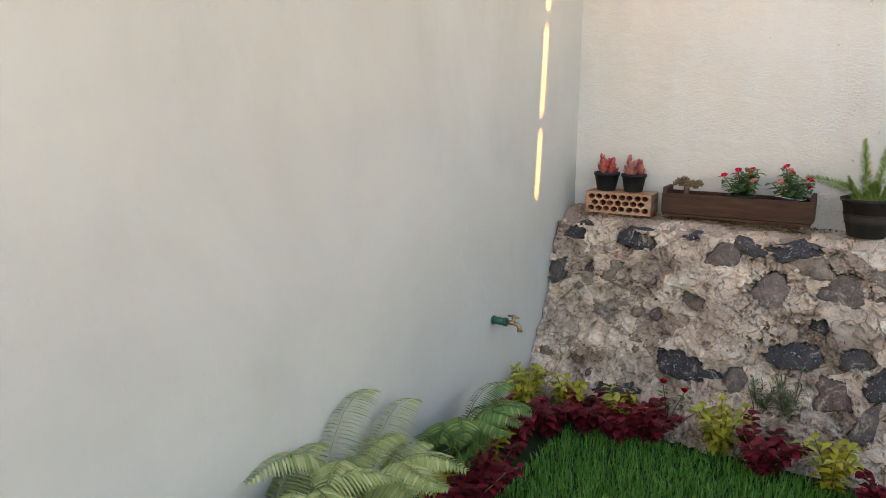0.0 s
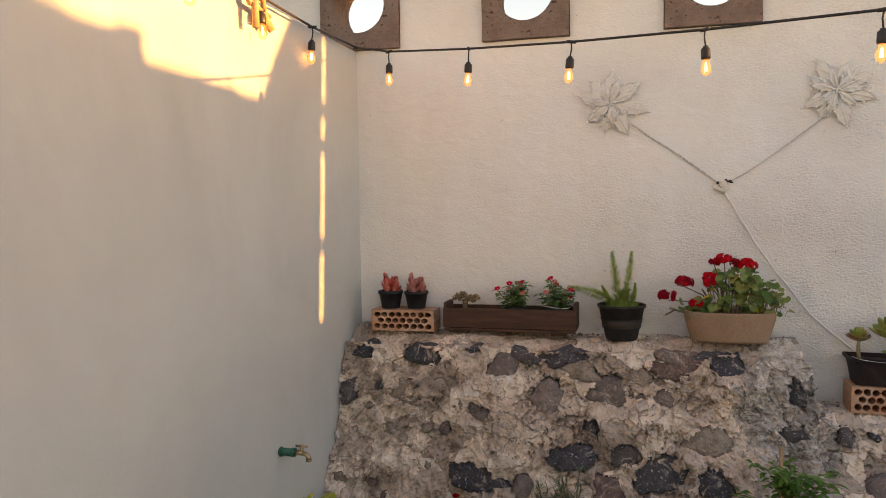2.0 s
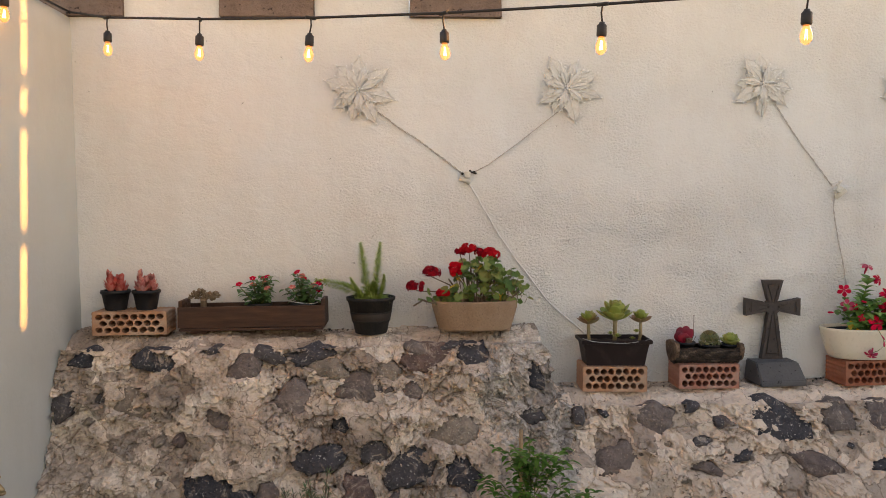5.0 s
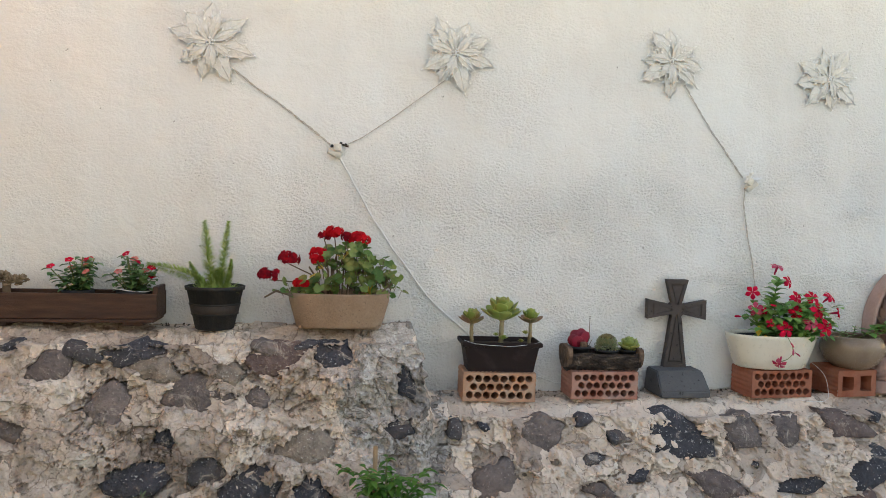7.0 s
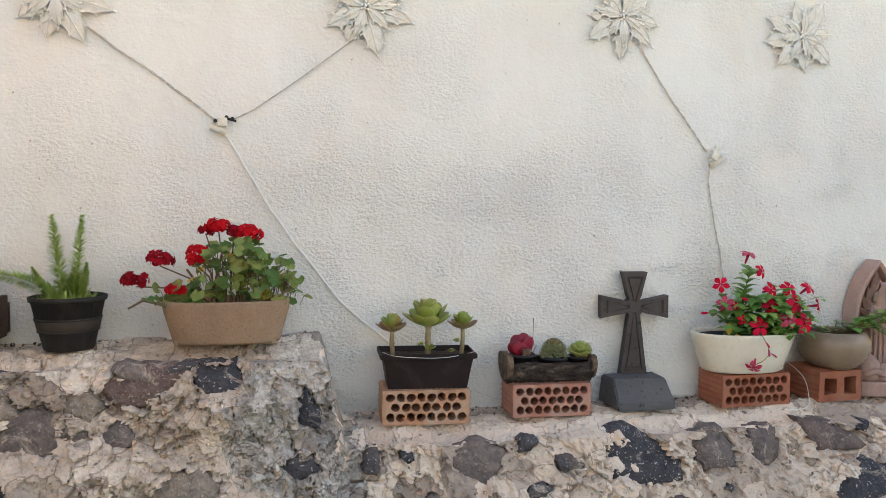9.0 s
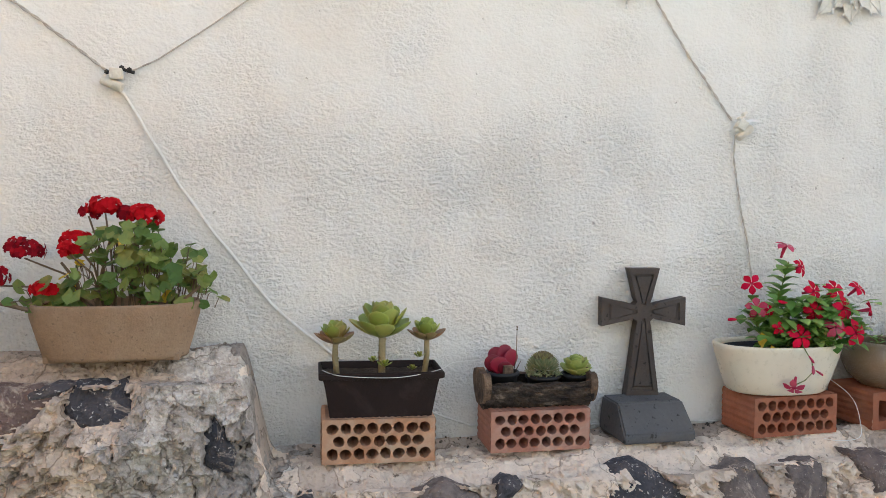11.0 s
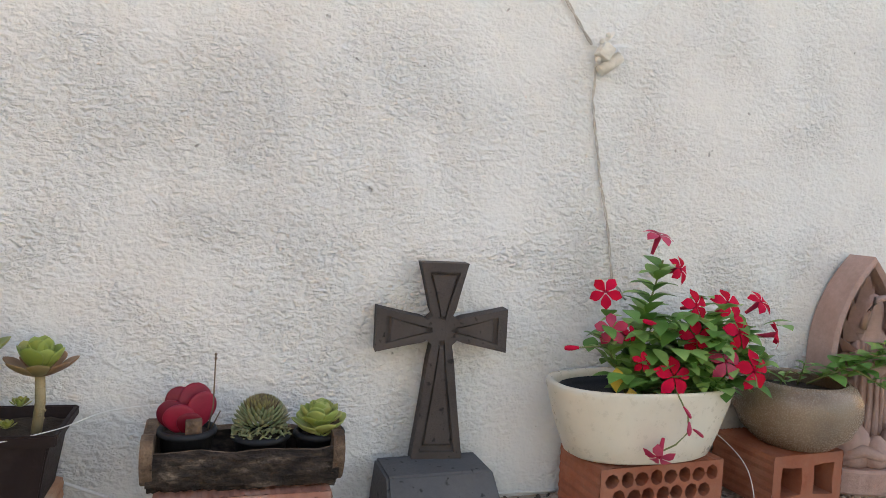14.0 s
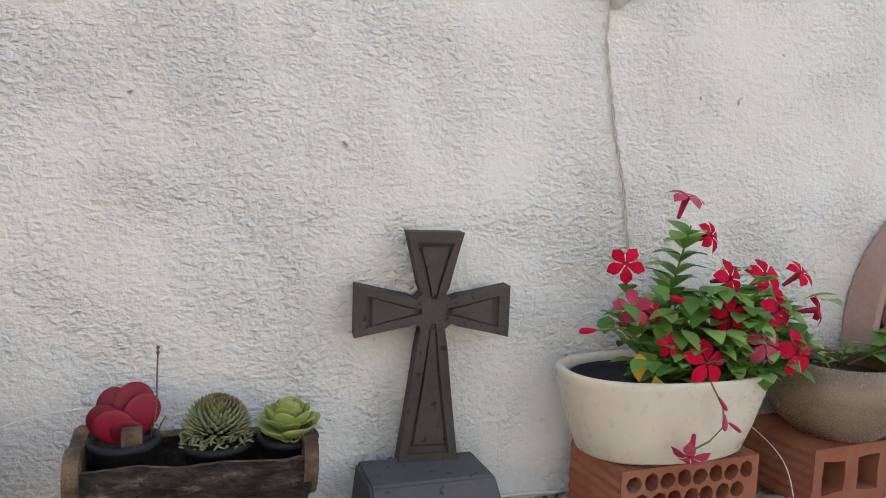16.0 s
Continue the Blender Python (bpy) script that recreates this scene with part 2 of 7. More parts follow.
def stone_mat(name, a, c, d, speck):
    """Volcanic rubble: tone by stone, pores, pale mortar smears and specks."""
    m, nt, b = blank(name, 0.85, 0.0, 0.35)
    v = coords(nt, space="Object")
    oi = nt.nodes.new("ShaderNodeObjectInfo")
    add = nt.nodes.new("ShaderNodeVectorMath")
    nt.links.new(v, add.inputs[0])
    nt.links.new(oi.outputs["Location"], add.inputs[1])
    v = add.outputs[0]
    base = ramp(nt, oi.outputs["Random"], [(0.0, a), (0.5, c), (1.0, d)])
    n = noise_tex(nt, v, 26.0, 6, 0.7)
    col = mixed(nt, base, ramp(nt, n, [(0.3, (0.5, 0.5, 0.52)), (0.6, (1.15, 1.12, 1.1))]), 0.85, 'MULTIPLY')
    smear = ramp(nt, noise_tex(nt, v, 14.0, 6, 0.78, 0.9), [(0.56, (0, 0, 0)), (0.66, (1, 1, 1))])
    col = mixed(nt, col, (0.52, 0.43, 0.35), calc(nt, 'MULTIPLY', smear, 0.7))
    sp = ramp(nt, noise_tex(nt, v, 110.0, 3), [(0.625, (0, 0, 0)), (0.67, (1, 1, 1))])
    col = mixed(nt, col, speck, calc(nt, 'MULTIPLY', sp, 0.9))
    nt.links.new(col, b.inputs["Base Color"])
    fine = noise_tex(nt, v, 110.0, 2, 0.5)
    bumped(nt, b, calc(nt, 'MULTIPLY_ADD', noise_tex(nt, v, 26.0, 3, 0.6), 2.0, fine), 0.008)
    return m


def emitter(name, color, power):
    m, nt, b = blank(name)
    b.inputs["Base Color"].default_value = (*color, 1)
    b.inputs["Emission Color"].default_value = (*color, 1)
    b.inputs["Emission Strength"].default_value = power
    return m


STUCCO, SMOOTH, MORTAR = stucco(), shaded_smooth_paint(), mortar_mat()
BASALT = stone_mat("basalt", (0.050, 0.050, 0.060), (0.074, 0.069, 0.078), (0.11, 0.096, 0.095), (0.5, 0.48, 0.45))
RED_ROCK = stone_mat("purple_rock", (0.165, 0.105, 0.09), (0.16, 0.128, 0.118), (0.225, 0.18, 0.16), (0.35, 0.28, 0.24))
# kept pale so the unseen added walls throw fill light back
BOUNCE_WHITE = surface("bounce_white_paint", [(0.76, 0.74, 0.70), (0.82, 0.80, 0.76)], 1.5, 0.8, 0.002, 60)
TAN_ROCK = stone_mat("tan_rock", (0.30, 0.235, 0.18), (0.26, 0.21, 0.17), (0.36, 0.29, 0.23), (0.55, 0.5, 0.44))
QUARRY = surface("rose_quarry_block", [(0.19, 0.13, 0.105), (0.26, 0.185, 0.15), (0.30, 0.22, 0.18)], 9, 0.92, 0.014, 60,
                 speck=(0.06, 0.04, 0.035), speck_scale=55)
SOIL = surface("soil", [(0.03, 0.02, 0.014), (0.07, 0.048, 0.033)], 30, 0.95, 0.01, 80)

# ---- mesh tools ----


def finish(name, bm, mat, smooth=False):
    me = bpy.data.meshes.new(name)
    bm.normal_update()
    bm.to_mesh(me)
    bm.free()
    for mm in (mat if isinstance(mat, (list, tuple)) else [mat]):
        me.materials.append(mm)
    if smooth:
        me.polygons.foreach_set("use_smooth", [True] * len(me.polygons))
    return me


JOINED = ("stems", "leaves", "plumes", "outer_leaves", "blooms")


def part(name, bm, material, parent, label="", smooth=False):
    ob = new(name, finish(name, bm, material, smooth))
    ob.parent = parent
    if name in JOINED:
        ob["kind"] = "stuff"
    if label:
        ob["label"] = label
    return ob


def part_each(name, bm, material, parent, label="", smooth=False):
    """Every loose piece of bm becomes a part of its own."""
    left = set(bm.verts)
    while left:
        seed = next(v for v in bm.verts if v in left)
        left.discard(seed)
        piece, todo = [seed], [seed]
        while todo:
            for e in todo.pop().link_edges:
                for w in e.verts:
                    if w in left:
                        left.discard(w)
                        piece.append(w)
                        todo.append(w)
        own, at = bmesh.new(), {}
        for v in piece:
            at[v] = own.verts.new(v.co)
        for f in {f for v in piece for f in v.link_faces}:
            own.faces.new([at[v] for v in f.verts])
        part(name, own, material, parent, label, smooth)
    bm.free()


def thing(name, m, label, category, group="", kind=""):
    ob = new(name)
    ob.matrix_basis = m
    ob.empty_display_size = 0.1
    return tagged(ob, label, category, group, kind)


def solo(name, bm, material, label, category, kind="", group="", smooth=False, m=None):
    ob = new(name, finish(name, bm, material, smooth))
    if m:
        ob.matrix_basis = m
    return tagged(ob, label, category, group, kind)


def box(bm, x0, x1, y0, y1, z0, z1, bevel=0.0):
    r = bmesh.ops.create_cube(bm, size=1.0, matrix=Matrix.LocRotScale(((x0 + x1) / 2, (y0 + y1) / 2, (z0 + z1) / 2), None,
                                                                    (x1 - x0, y1 - y0, z1 - z0)))
    if bevel:
        es = list({e for v in r["verts"] for e in v.link_edges})
        bmesh.ops.bevel(bm, geom=es, offset=bevel, segments=2, affect='EDGES', profile=0.6)
    return r["verts"]


def fbm(x, y, z, octaves=4):
    return noise.fractal(Vector((x, y, z)), 0.9, 2.1, octaves)


def step(a, b, x):
    t = min(1.0, max(0.0, (x - a) / (b - a)))
    return t * t * (3 - 2 * t)


# ---- structure ----
WALL_TOP_LEFT = 2.212
BLOCKS = (0.021, 0.749, 1.482)          # middles of the pierced blocks along the wall
BLOCK, BLOCK_Z, HOLE = 0.366, 2.216, 0.118
WALL_END = 4.02                       # where the back wall stops
R_WALL = 7.0                          # the added, unseen wall that masks the sun


def build_back_wall():
    bm = bmesh.new()
    x0, z0, z1, z2, th = -2.5, -0.2, BLOCK_Z, BLOCK_Z + BLOCK, 0.16
    box(bm, x0, WALL_END, 0.0, th, z0, z1)
    box(bm, x0, WALL_END, 0.0, th, z2, z2 + 0.55)
    edges = [x0] + [v for c in BLOCKS for v in (c - BLOCK / 2, c + BLOCK / 2)] + [WALL_END]
    for a, b in zip(edges[::2], edges[1::2]):
        box(bm, a, b, 0.0, th, z1, z2)
    solo("wall_back", bm, STUCCO, "white painted stucco boundary wall with coarse trowel texture", "wall", "structure")


def build_block(cx, number):
    """Square rose-stone block with a round hole right through it."""
    bm = bmesh.new()
    n, h = 48, BLOCK / 2 - 0.003
    y0, y1 = -0.022, 0.165
    rings = []
    for y in (y0, y1):
        inner, outer = [], []
        for i in range(n):
            a = 2 * math.pi * i / n
            c, s = math.cos(a), math.sin(a)
            k = h / max(abs(c), abs(s))
            w = 0.0025 * fbm(c * 5 + cx, y * 9, s * 5, 3)
            inner.append(bm.verts.new((HOLE * c * (1 + 6 * w), y, 0.01 + HOLE * s * (1 + 6 * w))))
            outer.append(bm.verts.new((k * c + w, y, k * s + w)))
        rings.append((inner, outer))
    (i0, o0), (i1, o1) = rings
    for i in range(n):
        j = (i + 1) % n
        bm.faces.new((o0[i], o0[j], i0[j], i0[i]))
        bm.faces.new((o1[j], o1[i], i1[i], i1[j]))
        bm.faces.new((i0[i], i0[j], i1[j], i1[i]))
        bm.faces.new((o0[j], o0[i], o1[i], o1[j]))
    bmesh.ops.recalc_face_normals(bm, faces=bm.faces)
    solo("pierced_block", bm, QUARRY, "rough pinkish-brown stone vent block with round hole set in the wall", "vent block",
         group="pierced blocks in the wall", m=pose(cx, 0, BLOCK_Z + BLOCK / 2))


def build_left_wall():
    bm = bmesh.new()
    ny, nz = 60, 30
    grid = []
    for i in range(ny + 1):
        y = -6.0 * i / ny
        col = []
        for j in range(nz + 1):
            z = -0.2 + (WALL_TOP_LEFT + 0.2) * j / nz
            w = 0.006 * fbm(y * 0.9, z * 0.9, 3.1, 3) * (0 if j == nz else 1)
            col.append(bm.verts.new((w, y, z)))
        grid.append(col)
    for i in range(ny):
        for j in range(nz):
            bm.faces.new((grid[i][j], grid[i][j + 1], grid[i + 1][j + 1], grid[i + 1][j]))
    for f in bm.faces:
        f.smooth = True
    back = box(bm, -0.14, -0.008, -6.0, 0.0, -0.2, WALL_TOP_LEFT - 0.001)
    for i in range(ny):
        a, b = grid[i][nz], grid[i + 1][nz]
        c, d = bm.verts.new((-0.14, b.co.y, WALL_TOP_LEFT)), bm.verts.new((-0.14, a.co.y, WALL_TOP_LEFT))
        bm.faces.new((a, d, c, b))
    solo("wall_left", bm, SMOOTH, "smooth off-white garden wall with faint stains, paint greyed for shade", "wall", "structure")


def build_enclosure():
    """Unseen walls added to close the yard: light bounce behind the camera, mask sunward."""
    bm = bmesh.new()
    # low unseen wall behind the camera, added as a pale reflector
    box(bm, -0.14, R_WALL + 0.12, -6.2, -6.0, -0.2, 1.1)
    solo("bounce_wall_front", bm, BOUNCE_WHITE, "unseen plain off-white wall added to close the yard and bounce light", "wall", "structure")
    # added sun mask: low coping, curved stack, narrow leaning gap that passes the sun
    ta = math.tan(radians(SUN_AZIMUTH))
    te = math.tan(radians(SUN_HEIGHT)) / math.cos(radians(SUN_AZIMUTH))
    dy, dz = R_WALL * ta, R_WALL * te
    bm = bmesh.new()
    x0, x1 = R_WALL, R_WALL + 0.12

    def gap_y(z):
        """Middle of the leaning gap at the height z where its light lands."""
        return SLIT_Y + SLIT_LEAN * (z - SLIT_Z) + dy

    def slanted(ya, yb, za, zb):
        """Upright slab whose two side edges may lean."""
        vs = [bm.verts.new((x, y, z + dz)) for x in (x0, x1) for y, z in ((ya(za), za), (yb(za), za), (yb(zb), zb), (ya(zb), zb))]
        for q in ((3, 2, 1, 0), (4, 5, 6, 7), (0, 1, 5, 4), (1, 2, 6, 5), (2, 3, 7, 6), (3, 0, 4, 7)):
            bm.faces.new([vs[k] for k in q])
    low = PATCH_Z - 0.02
    box(bm, x0, x1, -6.0, PATCH_Y + dy, -0.2, low + dz)
    slanted(lambda z: PATCH_Y + dy, lambda z: gap_y(z) - SLIT / 2, -0.2 - dz, low)
    n = 40
    for i in range(n):
        za, zb = low + 0.6 * i / n, low + 0.6 * (i + 1) / n
        left = PATCH_Y + 0.20 * (max(0.0, (za + zb) / 2 - PATCH_Z) / 0.306) ** 1.25
        if left + dy < gap_y(za) - 0.05:
            slanted(lambda z: left + dy, lambda z: gap_y(z) - SLIT / 2, za, zb)
    slanted(lambda z: gap_y(z) - 0.06, lambda z: gap_y(z) - SLIT / 2, low + 0.6, 3.4)
    slanted(lambda z: gap_y(z) + SLIT / 2, lambda z: gap_y(z) + 0.7, -0.2 - dz, 3.4)
    for z in SLIT_BARS:
        slanted(lambda h: gap_y(h) - SLIT / 2 - 0.004, lambda h: gap_y(h) + SLIT / 2 + 0.004, z - 0.03, z + 0.03)
    slanted(lambda z: gap_y(z) - SLIT / 2 - 0.004, lambda z: gap_y(z) + SLIT / 2 + 0.004, -0.2 - dz, SLIT_Z)
    rng = random.Random(3)
    y = PATCH_Y + dy
    while y > -5.8:
        w = rng.uniform(0.1, 0.35)
        h = rng.uniform(0.0, 0.045)
        rise = 0.09 * step(0.0, 0.8, PATCH_Y + dy - y)
        box(bm, x0, x1, y - w, y, PATCH_Z - 0.02 + dz, PATCH_Z + dz - 0.010 + h + rise)
        y -= w
    solo("sun_mask_wall", bm, BOUNCE_WHITE, "unseen off-white wall with uneven coping, added to mask the sun", "wall", "structure")


# sun mask cut-outs, set by where streak and patch land on the left wall
SLIT_Y, SLIT, SLIT_Z, SLIT_LEAN = -0.427, 0.024, 1.09, 0.0704
SLIT_BARS = (1.386, 1.775, 1.918)
PATCH_Y, PATCH_Z = -0.86, 1.885

build_back_wall()
for k, c in enumerate(BLOCKS):
    build_block(c, k)
build_left_wall()
build_enclosure()


def lawn_z(x, y):
    return 0.25 * step(-3.1, -2.2, y) * (1 - step(1.0, 2.0, x)) + 0.008 * fbm(x * 2, y * 2, 1.7, 3)


def build_ground():
    bm = bmesh.new()
    xs = [i * 0.1 for i in range(int(R_WALL / 0.1) + 1)]
    ys = [-6.0 + i * 0.1 for i in range(61)]
    g = [[bm.verts.new((x, y, lawn_z(x, y))) for y in ys] for x in xs]
    for i in range(len(xs) - 1):
        for j in range(len(ys) - 1):
            bm.faces.new((g[i][j], g[i + 1][j], g[i + 1][j + 1], g[i][j + 1]))
    r = 400.0
    far_v = [bm.verts.new(c) for c in ((-r, -r, -0.25), (r, -r, -0.25), (r, r, -0.25), (-r, r, -0.25))]
    bm.faces.new(far_v)
    mat = surface("lawn_soil", [(0.015, 0.03, 0.008), (0.03, 0.06, 0.015)], 14, 0.95, 0.01, 90)
    solo("ground", bm, mat, "lawn ground running along the garden walls", "ground", "structure", smooth=True)


build_ground()


def build_bounce_paving():
    # slabs out of view, added and kept pale to brighten the walls' lower parts
    bm = bmesh.new()
    box(bm, 2.06, R_WALL, -6.0, -0.55, -0.05, 0.022, 0.004)
    box(bm, 0.0, 2.05, -6.0, -3.3, -0.05, 0.022, 0.004)
    mat = surface("bounce_concrete", [(0.56, 0.53, 0.49), (0.64, 0.61, 0.56), (0.7, 0.67, 0.62)], 3, 0.9, 0.004, 60)
    solo("pavement", bm, mat, "unseen pale concrete paving added to bounce light onto the walls", "pavement", "structure")


build_bounce_paving()

# ---- rubble wall ----
UPPER_Z, LOWER_Z = 1.004, 0.765
STEP_X = 1.74
END_X = WALL_END


def top_z(x):
    s = step(STEP_X + 0.04, STEP_X + 0.115, x)
    return UPPER_Z * (1 - s) + LOWER_Z * s


def face_y(x, z):
    """Depth of the battered face under the top's front edge."""
    tz = top_z(x)
    lead = 0.18 + 0.05 * math.sin(math.pi * min(1.0, x / STEP_X)) + 0.06 * step(STEP_X - 0.05, STEP_X + 0.15, x)
    return -lead - 0.42 * (tz - z)


# stones: middle along the wall, height above ground, width, height, tone (0 dark, 1 purple)
STONES_HIGH = [(0.364, 0.935, 0.146, 0.082, 0), (0.688, 0.9, 0.12, 0.089, 1), (0.77, 0.966, 0.119, 0.057, 0), (0.919, 0.937, 0.162, 0.056, 0), (0.569, 0.997, 0.077, 0.025, 0), (1.332, 0.987, 0.13, 0.044, 1), (1.353, 0.919, 0.172, 0.089, 1), (1.541, 0.923, 0.119, 0.096, 0), (1.108, 0.829, 0.159, 0.101, 1), (0.866, 0.796, 0.127, 0.106, 1), (1.299, 0.807, 0.064, 0.054, 1), (1.038, 0.709, 0.071, 0.052, 0), (0.975, 0.598, 0.196, 0.101, 0), (1.16, 0.617, 0.113, 0.074, 0), (1.284, 0.564, 0.154, 0.136, 0), (1.455, 0.67, 0.178, 0.093, 2), (0.604, 0.729, 0.096, 0.067, 1), (1.748, 0.856, 0.061, 0.09, 0), (1.73, 0.714, 0.091, 0.048, 0)]
STONES_FOOT = [(0.595, 0.497, 0.186, 0.103, 0), (0.789, 0.484, 0.073, 0.092, 1), (1.101, 0.495, 0.116, 0.094, 1), (1.476, 0.524, 0.118, 0.105, 0), (0.371, 0.375, 0.195, 0.057, 0), (1.203, 0.412, 0.072, 0.118, 1), (1.43, 1.005, 0.087, 0.029, 0), (1.209, 0.884, 0.085, 0.059, 2), (0.989, 0.894, 0.128, 0.079, 2), (0.102, 0.931, 0.103, 0.061, 0), (0.315, 0.787, 0.133, 0.097, 2), (0.038, 0.779, 0.068, 0.099, 0)]
STONES_LOW = [(2.202, 0.716, 0.133, 0.102, 1), (2.673, 0.671, 0.25, 0.134, 0), (2.904, 0.671, 0.13, 0.099, 1), (3.068, 0.718, 0.096, 0.118, 1), (3.297, 0.695, 0.168, 0.076, 1), (3.368, 0.556, 0.217, 0.114, 0), (1.916, 0.694, 0.047, 0.064, 0), (2.012, 0.696, 0.032, 0.022, 0), (2.349, 0.735, 0.061, 0.03, 0), (2.451, 0.659, 0.048, 0.041, 0), (2.364, 0.595, 0.07, 0.042, 0), (2.513, 0.549, 0.086, 0.039, 0), (2.801, 0.511, 0.188, 0.065, 1), (2.06, 0.541, 0.201, 0.095, 1), (3.094, 0.514, 0.205, 0.059, 0), (2.379, 0.509, 0.104, 0.047, 1), (3.409, 0.727, 0.051, 0.033, 0), (2.46, 0.662, 0.058, 0.042, 1)]
STONES = []


class Rock:
    def __init__(self, x, z, w, h, turn, tone, seed):
        self.x, self.z, self.w, self.h, self.turn, self.tone, self.seed = x, z, w / 2, h / 2, radians(turn), tone, seed
        rng = random.Random(int(seed * 1000))
        n = rng.choice((4, 5, 5, 6))
        self.sides = [(2 * math.pi * (k + rng.uniform(-0.3, 0.3)) / n + 0.6, rng.uniform(0.72, 1.0)) for k in range(n)]

    def radius(self, a):
        """Outline: a chipped polygon of a few straight sides."""
        r = 9.0
        for phi, d in self.sides:
            c = math.cos(a - phi)
            if c > 0.05:
                r = min(r, d / c)
        c, s = math.cos(a), math.sin(a)
        return min(r, 1.3) * (1.0 + 0.20 * fbm(c * 2.2 + self.seed, s * 2.2, 5.1, 3) + 0.16 * fbm(c * 8 + self.seed, s * 8, 2.1, 3))

    def local(self, x, z):
        c, s = math.cos(self.turn), math.sin(self.turn)
        dx, dz = x - self.x, z - self.z
        u, v = (c * dx + s * dz) / self.w, (-s * dx + c * dz) / self.h
        return u, v

    def inside(self, x, z):
        u, v = self.local(x, z)
        r = math.hypot(u, v)
        if r > 1.7:
            return 9.0
        return r / max(0.2, self.radius(math.atan2(v, u)))


for k, (sx, sz, sw, sh, tone) in enumerate(STONES_HIGH + STONES_FOOT + STONES_LOW):
    sz = min(sz, top_z(sx) - 0.036 - sh / 2)
    STONES.append(Rock(sx, sz, 1.14 * sw, 1.14 * sh, 18 * math.sin(k * 2.3), tone, 1.7 + 3.1 * k))

# ---- shapes for things ----
UP = Vector((0, 0, 1))


def tube(bm, pts, r, n=6, taper=1.0, cap=True):
    """A round rod along points."""
    pts = [Vector(p) for p in pts]
    rings = []
    for i, p in enumerate(pts):
        d = (pts[min(i + 1, len(pts) - 1)] - pts[max(i - 1, 0)]).normalized()
        side = d.cross(UP if abs(d.z) < 0.9 else Vector((1, 0, 0))).normalized()
        other = side.cross(d)
        rr = r * (1 + (taper - 1) * i / max(1, len(pts) - 1))
        rings.append([bm.verts.new(p + rr * (side * math.cos(2 * math.pi * k / n) + other * math.sin(2 * math.pi * k / n))) for k in range(n)])
    for a, b in zip(rings, rings[1:]):
        for k in range(n):
            f = bm.faces.new((a[k], a[(k + 1) % n], b[(k + 1) % n], b[k]))
            f.smooth = True
    if cap:
        bm.faces.new(rings[0][::-1])
        bm.faces.new(rings[-1])


def lathe(bm, profile, n=28, sx=1.0, sy=1.0, at=(0, 0, 0), wob=0.0, power=2.0, close=False):
    """Turns a list of (radius, height) round the upright; sx, sy stretch it, power squares its plan."""
    rings = []
    for r, z in profile:
        ring = []
        for k in range(n):
            a = 2 * math.pi * k / n
            c, s = math.cos(a), math.sin(a)
            q = 1.0 / (abs(c) ** power + abs(s) ** power) ** (1 / power)
            w = 1 + wob * fbm(c * 2 + at[0] * 7, s * 2, z * 12, 3)
            ring.append(bm.verts.new((at[0] + r * q * c * sx * w, at[1] + r * q * s * sy * w, at[2] + z)))
        rings.append(ring)
    for a, b in zip(rings, rings[1:]):
        for k in range(n):
            f = bm.faces.new((a[k], a[(k + 1) % n], b[(k + 1) % n], b[k]))
            f.smooth = True
    if close:
        bm.faces.new(rings[0][::-1])
        bm.faces.new(rings[-1])
    return rings


def leaf(bm, p, d, length, width, curl=0.3, seg=4, peak=0.45, fold=0.15, up=UP, point=1.0):
    """A thin leaf of two halves along a bent midrib."""
    p, d = Vector(p), Vector(d).normalized()
    side = d.cross(up)
    if side.length < 1e-3:
        side = Vector((1, 0, 0))
    side.normalize()
    nor = side.cross(d)
    rows = []
    for i in range(seg + 1):
        s = i / seg
        w = math.sin(math.pi * s ** (math.log(0.5) / math.log(peak))) ** point if 0 < s < 1 else 0.0
        c = p + d * length * s * (1 - 0.3 * abs(curl) * s) - nor * curl * length * s * s
        if w <= 0:
            rows.append((bm.verts.new(c),))
        else:
            o = side * width * 0.5 * w
            lift = nor * fold * width * w
            rows.append((bm.verts.new(c - o + lift), bm.verts.new(c), bm.verts.new(c + o + lift)))
    for a, b in zip(rows, rows[1:]):
        if len(a) == 1 and len(b) == 3:
            fs = bm.faces.new((a[0], b[1], b[0])), bm.faces.new((a[0], b[2], b[1]))
        elif len(a) == 3 and len(b) == 1:
            fs = bm.faces.new((a[0], a[1], b[0])), bm.faces.new((a[1], a[2], b[0]))
        else:
            fs = bm.faces.new((a[0], a[1], b[1], b[0])), bm.faces.new((a[1], a[2], b[2], b[1]))
        for f in fs:
            f.smooth = True


